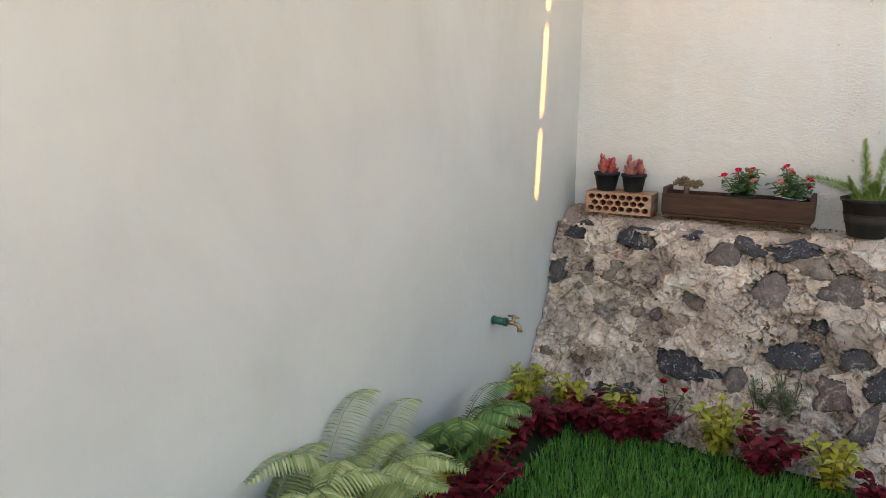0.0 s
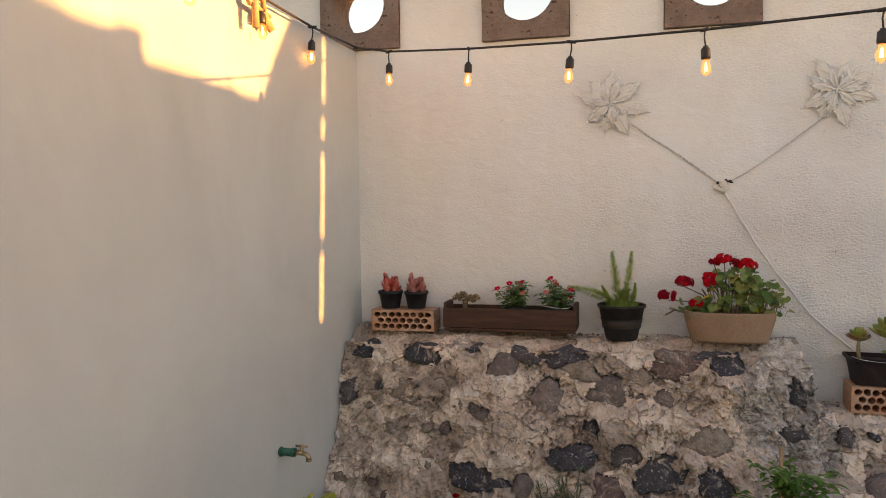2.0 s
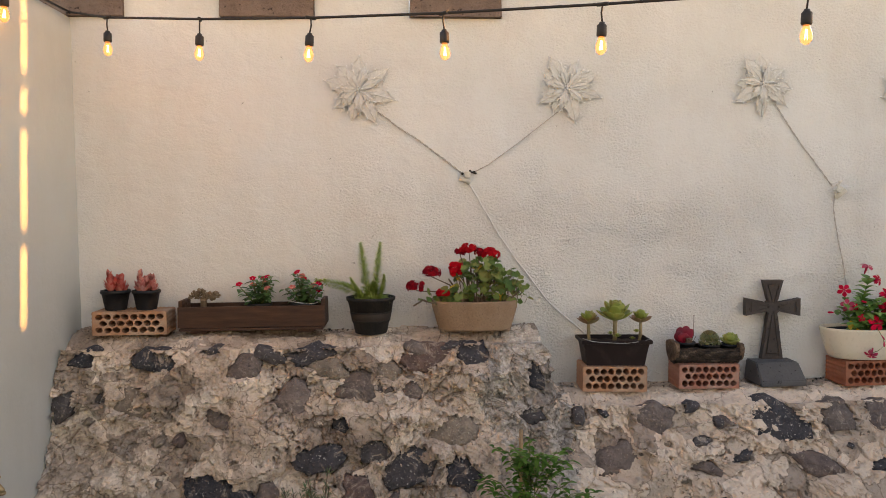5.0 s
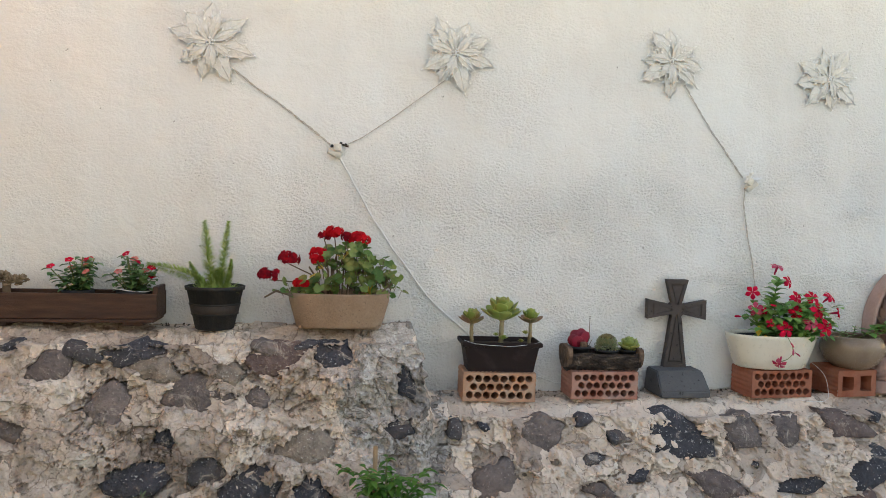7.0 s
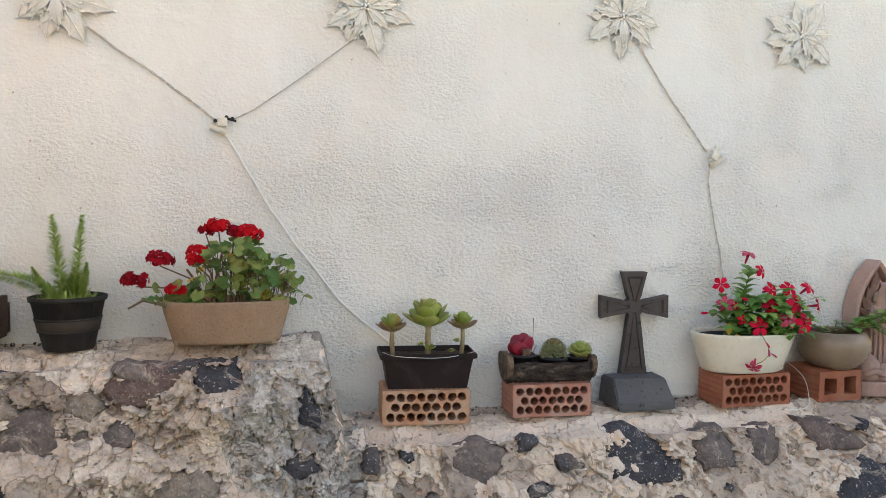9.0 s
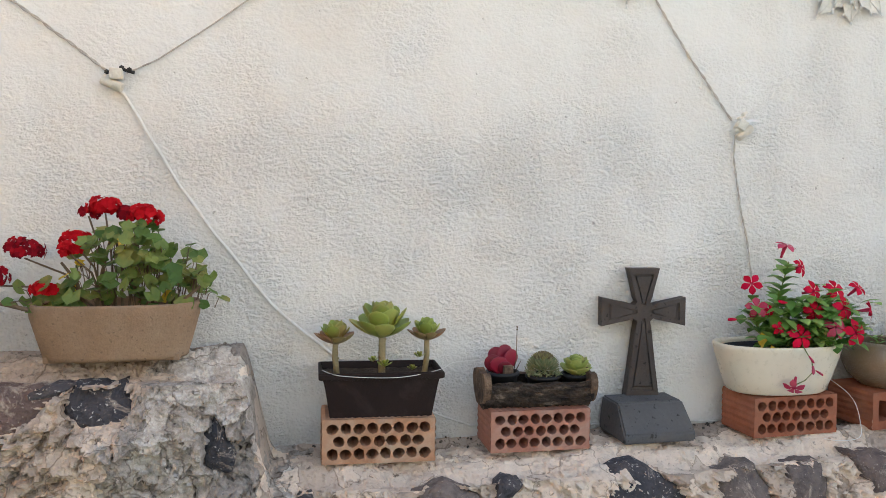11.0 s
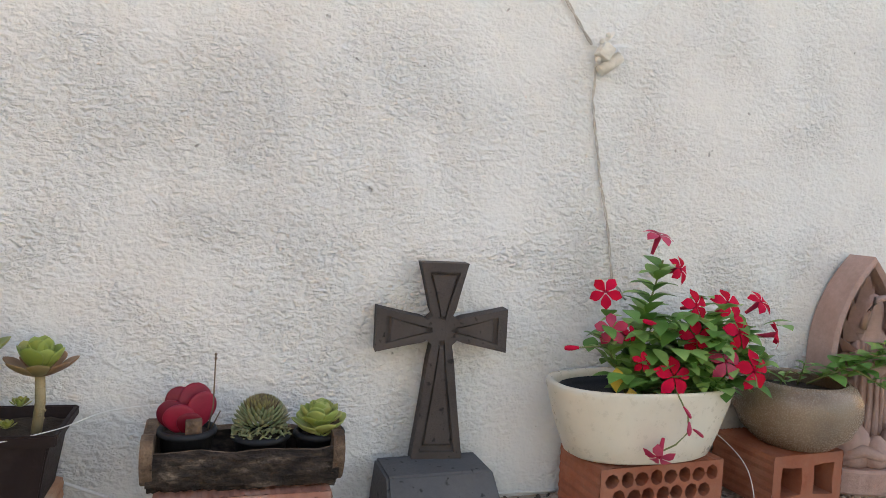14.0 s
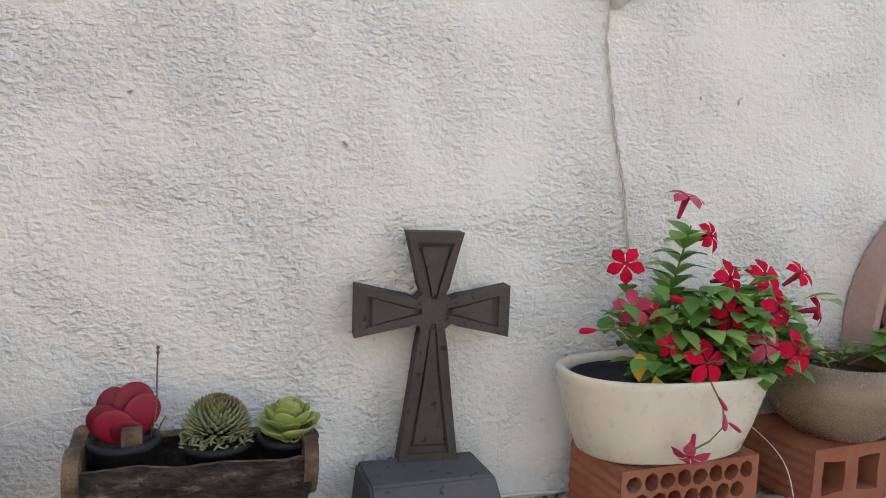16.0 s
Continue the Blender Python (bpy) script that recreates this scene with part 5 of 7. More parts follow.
def mandevilla():
    zb = LOWER_Z + 0.098
    t = thing("cream_pot", pose(3.094, -0.108, zb, 0, 1.0, 1), "cream glazed oval pot with red mandevilla on a brick", "potted plant")
    bm = bmesh.new()
    lathe(bm, [(0.001, 0.0), (0.72, 0.0), (0.77, 0.004), (0.86, 0.04), (0.95, 0.085), (0.99, 0.108), (1.0, 0.117), (0.985, 0.122), (0.93, 0.12), (0.90, 0.112), (0.885, 0.09), (0.8, 0.03)],
          52, 0.169, 0.092, power=2.35)
    part("pot", bm, CREAM_GLAZE, t)
    bm = bmesh.new()
    lathe(bm, [(0.001, 0.03), (0.8, 0.03), (0.885, 0.106), (0.9, 0.108), (0.885, 0.11), (0.86, 0.10), (0.8, 0.095), (0.001, 0.097)], 40, 0.165, 0.09, power=2.35)
    part("liner", bm, BLACK_PLASTIC, t, "black plastic liner with soil")
    rng = random.Random(61)
    st, lv, cr, pk, yl = (bmesh.new() for _ in range(5))

    def shoot(pts, n, size):
        a, b, c = [Vector(p) for p in pts]
        tube(st, [(1 - s) ** 2 * a + 2 * s * (1 - s) * b + s * s * c for s in (0, 0.25, 0.5, 0.75, 1)], 0.0024, 5, 0.6)
        for k in range(n):
            s = 0.12 + 0.86 * k / n
            p = (1 - s) ** 2 * a + 2 * s * (1 - s) * b + s * s * c
            ang = k * 1.57 + rng.uniform(-0.3, 0.3)
            for q in (0, math.pi):
                d = Vector((math.cos(ang + q), math.sin(ang + q) * 0.8, rng.uniform(0.3, 1.2)))
                leaf(lv, p, d, size * rng.uniform(0.85, 1.25), size * 0.58, 0.3, 6, 0.48, 0.1)
    shoot([(-0.03, 0, 0.09), (-0.02, -0.01, 0.2), (0.015, -0.01, 0.325)], 22, 0.048)
    shoot([(0.02, 0, 0.09), (0.08, -0.02, 0.19), (0.11, -0.02, 0.235)], 10, 0.05)
    shoot([(0.05, 0, 0.09), (0.13, -0.02, 0.17), (0.2, -0.01, 0.215)], 10, 0.05)
    shoot([(0.06, -0.02, 0.09), (0.15, -0.03, 0.15), (0.215, -0.02, 0.14)], 9, 0.052)
    shoot([(0.0, -0.02, 0.09), (0.03, -0.05, 0.16), (0.07, -0.07, 0.165)], 10, 0.055)
    shoot([(0.02, -0.03, 0.09), (0.07, -0.06, 0.13), (0.12, -0.08, 0.12)], 9, 0.056)
    shoot([(-0.03, -0.01, 0.09), (-0.07, -0.02, 0.17), (-0.1, -0.02, 0.2)], 11, 0.042)
    shoot([(-0.02, -0.02, 0.09), (-0.02, -0.05, 0.13), (0.02, -0.08, 0.135)], 7, 0.055)
    shoot([(0.09, 0.02, 0.09), (0.12, 0.02, 0.2), (0.15, 0.0, 0.225)], 9, 0.05)
    for k in range(400):
        p = Vector((min(0.21, max(-0.09, rng.gauss(0.065, 0.07))), rng.uniform(-0.075, 0.03), rng.triangular(0.10, 0.265, 0.15)))
        leaf(lv, p, rand_dir(rng, -0.4, 0.7) + Vector((0, -0.4, 0)), rng.uniform(0.034, 0.056), 0.027, 0.3, 6, 0.48, 0.1)

    def bloom(x, z, y, r, nor, bmx):
        c = Vector((x, y, z))
        nv = Vector(nor).normalized()
        fb = bmesh.new()
        flower(fb, c, nv, r * 0.98, rng, 5, 0.66, 0.55)
        head = part("flower", fb, bmx, t, "crimson trumpet flower" if bmx is CRIMSON else "faded pink trumpet flower")
        tb = bmesh.new()
        tube(tb, [c - nv * 0.034, c - nv * 0.016, c], 0.0028, 7, 2.0, False)
        part("flower_tube", tb, PINK_PETAL, head)
    for x, z, y, r, nor, kind in ((0.0, 0.366, -0.015, 0.03, (0.1, -0.35, 1), 1), (0.043, 0.312, -0.02, 0.026, (0.4, -0.9, 0.3), 0), (-0.095, 0.27, -0.02, 0.027, (-0.5, -0.8, 0.2), 0),
                                  (-0.085, 0.212, -0.03, 0.028, (-0.5, -0.8, 0.3), 1), (0.062, 0.255, -0.045, 0.029, (0.2, -1, 0.3), 0), (0.128, 0.26, -0.04, 0.03, (0.0, -0.8, 0.6), 0),
                                  (0.14, 0.213, -0.06, 0.034, (0.2, -1, 0.2), 0), (0.205, 0.262, -0.03, 0.028, (0.3, -0.7, 0.7), 0), (0.245, 0.205, -0.03, 0.027, (0.8, -0.6, 0.2), 0),
                                  (0.055, 0.205, -0.06, 0.03, (-0.4, -0.9, 0.2), 0), (0.1, 0.17, -0.08, 0.034, (0, -1, 0.3), 2), (0.155, 0.155, -0.085, 0.036, (0.1, -1, 0.2), 0),
                                  (0.0, 0.148, -0.085, 0.033, (-0.1, -1, 0.3), 0), (-0.042, 0.165, -0.06, 0.018, (-0.3, -1, 0.2), 2), (-0.052, 0.205, -0.035, 0.015, (0, -1, 0.1), 2)):
        bloom(x, z, y, r, nor, (CRIMSON, PINK_PETAL, PINK_PETAL if rng.random() < 0.35 else CRIMSON)[kind])
    for pts in ([(-0.09, -0.03, 0.185), (-0.15, -0.045, 0.186)], [(0.02, -0.06, 0.215), (-0.02, -0.06, 0.225)]):
        a, b = Vector(pts[0]), Vector(pts[1])
        tube(st, [a, b], 0.0015, 4)
        fat_leaf(cr, b, b - a, 0.03, 0.009, 0.009, 0, seg=5, n=6)
    tube(st, [(0.0, -0.085, 0.135), (0.018, -0.104, 0.09), (0.02, -0.106, 0.065), (0.0, -0.104, 0.045), (-0.03, -0.104, 0.034)], 0.0014, 5)
    for p, d in (((0.008, -0.104, 0.105), (0.4, -0.2, -0.5)), ((0.018, -0.108, 0.082), (-0.1, -0.3, -0.9)), ((0.026, -0.108, 0.07), (0.7, -0.2, -0.4))):
        fat_leaf(pk, p, d, 0.022, 0.008, 0.006, 0.1, seg=5, n=6)
    bloom(-0.035, 0.030, -0.112, 0.026, (-0.5, -0.5, -0.6), PINK_PETAL)
    for x, z, y in ((-0.078, 0.135, -0.045), (-0.062, 0.105, -0.06)):
        leaf(yl, (x, y, z + 0.02), (rng.uniform(-0.2, 0.2), -0.3, -0.9), 0.042, 0.03, 0.1, 5, 0.5, 0.05, Vector((0, -1, 0.2)))
    part_each("stem", st, STEM, t)
    part("leaves", lv, M_LEAF, t)
    part_each("yellow_leaf", yl, YELLOW_LEAF, t, "yellow fading leaf")
    part_each("bud", cr, CRIMSON, t, "closed crimson bud")
    part_each("bud", pk, PINK_PETAL, t, "hanging pink bud")


mandevilla()


def round_pot():
    zb = LOWER_Z + 0.094
    t = thing("round_pot", pose(3.425, -0.105, zb), "speckled brown glazed round pot with trailing mandevilla", "potted plant")
    bm = bmesh.new()
    lathe(bm, [(0.001, 0.0), (0.058, 0.0), (0.066, 0.003), (0.094, 0.028), (0.110, 0.062), (0.109, 0.088), (0.098, 0.110), (0.085, 0.119), (0.080, 0.118), (0.080, 0.112), (0.098, 0.09), (0.09, 0.04)], 48)
    part("pot", bm, BROWN_GLAZE, t)
    soil_disc(t, 0.094, 0.092)
    rng = random.Random(71)
    st, lv = bmesh.new(), bmesh.new()
    for pts, n, size in (([(0.02, 0, 0.09), (0.1, -0.03, 0.135), (0.24, -0.02, 0.165)], 13, 0.056), ([(0.06, -0.02, 0.1), (0.2, -0.03, 0.145), (0.42, -0.02, 0.15)], 11, 0.042),
                         ([(0.0, 0.0, 0.09), (-0.01, -0.02, 0.12), (-0.005, -0.02, 0.14)], 4, 0.022), ([(-0.04, 0, 0.09), (-0.05, -0.02, 0.115), (-0.045, -0.03, 0.125)], 3, 0.02),
                         ([(0.18, -0.02, 0.16), (0.22, -0.02, 0.19), (0.235, -0.015, 0.235)], 5, 0.02), ([(0.1, -0.03, 0.12), (0.14, -0.05, 0.1), (0.165, -0.06, 0.075)], 4, 0.045)):
        a, b, c = [Vector(p) + Vector((0, 0, 0.017)) for p in pts]
        tube(st, [(1 - s) ** 2 * a + 2 * s * (1 - s) * b + s * s * c for s in (0, 0.25, 0.5, 0.75, 1)], 0.002, 5, 0.6)
        for k in range(n):
            s = 0.15 + 0.85 * k / n
            p = (1 - s) ** 2 * a + 2 * s * (1 - s) * b + s * s * c
            for q in (0, math.pi):
                ang = k * 1.57 + q + rng.uniform(-0.3, 0.3)
                leaf(lv, p, (math.cos(ang), math.sin(ang) * 0.8, rng.uniform(0.1, 0.7)), size * rng.uniform(0.8, 1.1), size * 0.55, 0.3, 5, 0.5, 0.12)
    for at, nor in (((0.262, -0.03, 0.178), (0.4, -0.8, 0.3)), ((0.318, -0.03, 0.212), (0.7, -0.6, 0.2))):
        cr = bmesh.new()
        flower(cr, at, nor, 0.028, rng, 5, 0.9)
        part("flower", cr, CRIMSON, t, "crimson trumpet flower")
    part("stems", st, STEM, t)
    part("leaves", lv, M_LEAF, t)


round_pot()


def niche_statue():
    """Pink stone niche: deep pointed arch, pointed rays round a plain robed form, rough lumps at its foot, rounded plinth."""
    bm = bmesh.new()
    hw, spring, top, front, back = 0.084, 0.225, 0.437, -0.070, 0.0

    def arch(s, k):
        """Half width of the pointed arch at height s, for the outer (0) and inner (1) line."""
        w, peak = (hw, top) if k == 0 else (hw - 0.014, top - 0.020)
        return w if s < spring else w * max(0.0, 1 - ((s - spring) / (peak - spring)) ** 2.4)
    zs = [0.045 + (top - 0.045) * i / 26 for i in range(27)]
    for sgn in (-1, 1):
        rows = []
        for z in zs:
            o, i = arch(z, 0), arch(min(z, top - 0.020), 1)
            zi = min(z, top - 0.020)
            rows.append([bm.verts.new(c) for c in ((sgn * o, back, z), (sgn * o, front + 0.006, z), (sgn * (o * 0.6 + i * 0.4), front, z * 0.6 + zi * 0.4), (sgn * i, front + 0.006, zi), (sgn * i, -0.02, zi))])
        for a, b in zip(rows, rows[1:]):
            for k in range(4):
                bm.faces.new((a[k], a[k + 1], b[k + 1], b[k]) if sgn > 0 else (b[k], b[k + 1], a[k + 1], a[k]))
    # back sheet
    prev = None
    for z in zs[:-1]:
        i = arch(z, 1) + 0.004
        row = [bm.verts.new((-i, -0.02, z)), bm.verts.new((i, -0.02, z))]
        if prev:
            bm.faces.new((prev[0], prev[1], row[1], row[0]))
        prev = row
    # pointed rays: long four-sided spikes out to the rim
    for k in range(19):
        a = -0.75 + (math.pi + 1.5) * k / 18
        c, sn = math.cos(a), math.sin(a)
        root = Vector((0.006 + 0.030 * c, -0.034, 0.235 + 0.075 * sn))
        zt = 0.235 + 0.17 * sn
        tip = Vector((max(-1, min(1, c * 1.25)) * (arch(min(zt, top - 0.03), 1) - 0.004), -0.052, zt))
        d = (tip - root).normalized()
        w = Vector((-d.z, 0, d.x)) * 0.013
        ring = [bm.verts.new(root + q) for q in (w, Vector((0, -0.034, 0)), -w, Vector((0, 0.012, 0)))]
        t = bm.verts.new(tip)
        for q in range(4):
            bm.faces.new((ring[q], ring[(q + 1) % 4], t))
    # plain robed form with folds
    lathe(bm, [(0.002, 0.05), (0.042, 0.055), (0.045, 0.10), (0.037, 0.17), (0.039, 0.24), (0.034, 0.278), (0.021, 0.298), (0.023, 0.322), (0.021, 0.345), (0.012, 0.362), (0.001, 0.366)], 26, 1.0, 0.72, (0.012, -0.055, 0), 0.05)
    for k in range(8):
        a = radians(195 + 21 * k)
        tube(bm, [(0.012 + 0.034 * math.cos(a), -0.055 + 0.025 * math.sin(a), 0.275), (0.012 + 0.041 * math.cos(a + 0.15), -0.055 + 0.030 * math.sin(a + 0.15), 0.16), (0.012 + 0.046 * math.cos(a), -0.055 + 0.034 * math.sin(a), 0.06)], 0.0042, 6)
    tube(bm, [(-0.022, -0.07, 0.30), (-0.024, -0.082, 0.33), (-0.012, -0.088, 0.358), (0.012, -0.088, 0.362), (0.032, -0.082, 0.335), (0.036, -0.07, 0.30)], 0.007, 7)
    tube(bm, [(-0.04, -0.085, 0.235), (-0.01, -0.108, 0.225), (0.012, -0.108, 0.238)], 0.012, 8, 0.7)
    tube(bm, [(0.05, -0.085, 0.235), (0.02, -0.108, 0.225), (0.006, -0.108, 0.24)], 0.012, 8, 0.7)
    # carved lumps at the foot
    for x, y, z, r, h in ((-0.052, -0.098, 0.045, 0.040, 0.085), (-0.015, -0.118, 0.045, 0.030, 0.060), (0.042, -0.105, 0.045, 0.036, 0.075), (0.02, -0.122, 0.045, 0.022, 0.044), (-0.085, -0.085, 0.045, 0.020, 0.05), (0.08, -0.09, 0.045, 0.022, 0.05)):
        lathe(bm, [(0.002, 0.0), (r, 0.004), (r * 1.02, h * 0.4), (r * 0.75, h * 0.75), (r * 0.3, h * 0.97), (0.001, h)], 14, 1, 0.75, (x, y, z), 0.18)
    tube(bm, [(-0.09, -0.10, 0.06), (-0.055, -0.132, 0.082), (-0.02, -0.136, 0.070), (0.01, -0.136, 0.078)], 0.013, 8, 0.7)
    tube(bm, [(0.075, -0.10, 0.07), (0.05, -0.13, 0.09), (0.02, -0.136, 0.085)], 0.012, 8, 0.7)
    # plinth, bowed to the front
    n = 14
    rows = []
    for z, g in ((0.0, 0.0), (0.004, 0.003), (0.042, 0.003), (0.047, 0.0)):
        pts = [(-0.106 - g, back), (-0.106 - g, -0.085)] + [(-(0.106 + g) * math.cos(math.pi * k / n), -0.085 - (0.062 + g) * math.sin(math.pi * k / n) ** 0.7) for k in range(1, n)] + [(0.106 + g, -0.085), (0.106 + g, back)]
        rows.append([bm.verts.new((x, y, z)) for x, y in pts])
    m = len(rows[0])
    for a, b in zip(rows, rows[1:]):
        for k in range(m):
            bm.faces.new((a[k], a[(k + 1) % m], b[(k + 1) % m], b[k]))
    bm.faces.new(rows[-1]), bm.faces.new(rows[0][::-1])
    bmesh.ops.recalc_face_normals(bm, faces=bm.faces)
    solo("niche_statue", bm, PINK_STONE, "pink stone niche statue with pointed rays and plain robed form", "statue", m=pose(3.622, -0.008, LOWER_Z - 0.002, 0, 0, -3))


niche_statue()


def edge_pot():
    t = thing("small_clay_pot", pose(3.905, -0.10, LOWER_Z - 0.002), "small brown clay pot at the end of the wall", "pot")
    part("pot", pot_mesh(0.05, 0.07, 0.12), BROWN_GLAZE, t)
    soil_disc(t, 0.06, 0.105)


edge_pot()

# ---- on the walls ----


def poinsettia_leaf(bm, a, y, L, wd, rng):
    """One lobed leaf lying close to the wall: a thin sheet with pointed lobes, raised rim and veins."""
    d, side = Vector((math.cos(a), 0, math.sin(a))), Vector((-math.sin(a), 0, math.cos(a)))
    outline = ((0.06, 0.12), (0.2, 0.50), (0.34, 0.72), (0.42, 0.84), (0.50, 1.0), (0.57, 0.82), (0.66, 0.72), (0.74, 0.76), (0.84, 0.40), (1.0, 0.0))
    tips = []
    rims = []
    for sg in (-1, 1):
        jit = rng.uniform(-0.05, 0.05)
        rim, spine = [], []
        for s, w in outline:
            s2 = min(1.0, s + jit * (0.2 < s < 0.9))
            lift = -0.010 * math.sin(math.pi * min(1.0, s)) - 0.004 * w
            rim.append(d * L * s2 + side * sg * w * wd / 2 + Vector((0, y + lift + 0.006 * w, 0)))
            spine.append(d * L * s + Vector((0, y - 0.010 * math.sin(math.pi * s), 0)))
        top = [bm.verts.new(p) for p in rim]
        mid = [bm.verts.new(p) for p in spine]
        for k in range(len(rim) - 1):
            f = (mid[k], mid[k + 1], top[k + 1], top[k])
            try:
                bm.faces.new(f if sg < 0 else f[::-1])
            except ValueError:
                pass
        rims.append([p + Vector((0, -0.0015, 0)) for p in rim])
        for s in (0.3, 0.55):
            q = d * L * s + Vector((0, y - 0.0008 - 0.010 * math.sin(math.pi * s), 0))
            tube(bm, [q, q + d * L * 0.17 + side * sg * wd * 0.26], 0.0009, 4)
        tips.append((rim[4], (side * sg + d * 0.6).normalized()))
        tips.append((rim[7], (side * sg * 0.7 + d).normalized()))
    for rim in rims:
        tube(bm, rim, 0.0012, 4)
    tube(bm, [d * 0.008 + Vector((0, y - 0.004, 0)), d * L * 0.5 + Vector((0, y - 0.012, 0)), d * L + Vector((0, y - 0.001, 0))], 0.0019, 5)
    tips.append((d * L + Vector((0, y - 0.001, 0)), d))
    return tips


def ornament(x, z, turn, seed, size):
    t = thing("flower_ornament", pose(x, 0, z, 0, turn, 0), "flat cream poinsettia wall ornament with pale wired tips", "ornament", "flower ornaments on the wall")
    rng = random.Random(seed)
    for layer, (n, ln, wd, y) in enumerate(((8, 0.134, 0.058, -0.006), (7, 0.090, 0.034, -0.014))):
        for k in range(n):
            a = 2 * math.pi * (k + 0.5 * layer) / n + rng.uniform(-0.16, 0.16)
            bm = bmesh.new()
            tips = poinsettia_leaf(bm, a, y - 0.003 * (k % 2), size * ln * rng.uniform(0.82, 1.08), size * wd * rng.uniform(0.85, 1.1), rng)
            petal = part("petal", bm, ORNAMENT, t)
            for at, way in tips:
                bm = bmesh.new()
                tube(bm, [at - way * 0.004, at + way * 0.007], 0.0026, 5)
                part("tip", bm, TIP, petal, "pale silvery tip")
    bm = bmesh.new()
    for k in range(9):
        a = k * 2.4
        r = 0.005 * math.sqrt(k)
        bmesh.ops.create_icosphere(bm, subdivisions=1, radius=0.0045, matrix=Matrix.Translation((r * math.cos(a), -0.024, r * math.sin(a))))
    part("centre", bm, TIP, t)


ornament(1.098, 1.935, 8, 1, 1.06)
ornament(1.923, 1.945, 24, 2, 1.0)
ornament(2.718, 1.960, 4, 3, 0.95)
ornament(3.344, 1.928, -12, 4, 0.98)


def cable(name, pts, r, mat, label, wiggle=0.003, twist=False, seed=1):
    """A cord fixed along the wall through points (x, z)."""
    bm = bmesh.new()
    dense = []
    for (xa, za), (xb, zb) in zip(pts, pts[1:]):
        k = max(2, int(math.hypot(xb - xa, zb - za) / 0.02))
        for i in range(k):
            s = i / k
            x, z = xa + (xb - xa) * s, za + (zb - za) * s
            w = wiggle * fbm(x * 12 + seed, z * 12, 0.5, 3)
            dense.append((x + w, -r - 0.003 + 0.0015 * fbm(x * 20, z * 20, 2.2 + seed, 2), z + w))
    dense.append((pts[-1][0], -r - 0.003, pts[-1][1]))
    if twist:
        for ph in (0, math.pi):
            q = []
            for i in range(len(dense) * 2 - 1):
                p = Vector(dense[i // 2]).lerp(Vector(dense[min(i // 2 + i % 2, len(dense) - 1)]), 0.5 if i % 2 else 0)
                a = i * 1.1 + ph
                q.append(p + Vector((math.cos(a) * r * 0.7, math.sin(a) * r * 0.4, math.cos(a) * r * 0.5)))
            tube(bm, q, r * 0.62, 5)
    else:
        tube(bm, dense, r, 6)
    solo(name, bm, mat, label, "cable", group="cords on the wall")


cable("cord", [(1.165, 1.858), (1.336, 1.733), (1.451, 1.652), (1.517, 1.600)], 0.0027, WIRE_GREY, "twisted grey cord from a flower ornament", 0.003, True, 1)
cable("cord", [(1.885, 1.848), (1.72, 1.722), (1.604, 1.639), (1.543, 1.610)], 0.0027, WIRE_GREY, "twisted grey cord from a flower ornament", 0.003, True, 2)
cable("cord", [(1.522, 1.578), (1.565, 1.512), (1.590, 1.465), (1.628, 1.400), (1.675, 1.325), (1.737, 1.238), (1.815, 1.132), (1.848, 1.092), (1.932, 1.015), (1.992, 0.964), (2.03, 0.90), (2.05, 0.84)], 0.0036, WIRE_WHITE, "thin white cord running down the wall", 0.002, False, 3)
cable("cord", [(2.775, 1.880), (2.853, 1.763), (2.938, 1.655), (3.019, 1.549)], 0.0025, WIRE_GREY, "twisted grey cord from a flower ornament", 0.002, True, 4)
cable("cord", [(3.325, 1.825), (3.188, 1.678), (3.083, 1.571), (3.055, 1.550)], 0.0010, WIRE_WHITE, "very thin white wire from a flower ornament", 0.001, False, 5)
cable("cord", [(3.029, 1.512), (3.027, 1.455), (3.033, 1.415), (3.046, 1.345), (3.064, 1.265), (3.078, 1.196), (3.088, 1.140), (3.118, 1.105)], 0.0023, WIRE_GREY, "twisted grey cord running down the wall", 0.003, True, 6)
cable("cord", [(2.16, 0.850), (2.213, 0.827), (2.26, 0.805), (2.324, 0.782), (2.48, 0.772), (2.64, 0.768), (2.91, 0.762), (3.0, 0.760)], 0.0026, WIRE_WHITE, "thin white cord along the foot of the wall", 0.002, False, 7)


def loose_wire(pts, label):
    """A thin wire lying or hanging freely through points in space, smoothed."""
    bm = bmesh.new()
    pts = [Vector(p) for p in pts]
    line = []
    for k in range(len(pts) - 1):
        p0, p1, p2, p3 = pts[max(k - 1, 0)], pts[k], pts[k + 1], pts[min(k + 2, len(pts) - 1)]
        for i in range(6):
            s = i / 6
            line.append(0.5 * (2 * p1 + (p2 - p0) * s + (2 * p0 - 5 * p1 + 4 * p2 - p3) * s * s + (3 * p1 - p0 - 3 * p2 + p3) * s ** 3))
    tube(bm, line + [pts[-1]], 0.0008, 5)
    solo("loose_wire", bm, WIRE_WHITE, label, "cable", group="loose wires on the ledge")


loose_wire([(3.24, -0.02, 0.90), (3.275, -0.08, 0.875), (3.285, -0.15, 0.84), (3.280, -0.185, 0.785), (3.25, -0.215, 0.762), (3.19, -0.222, 0.760), (3.16, -0.205, 0.762)], "thin white wire looping down between two bricks")
loose_wire([(1.957, -0.150, 0.964), (2.0, -0.176, 0.955), (2.12, -0.178, 0.948), (2.215, -0.160, 0.958), (2.27, -0.06, 0.952), (2.36, -0.004, 0.944)], "thin white wire slung across the planter box rim")


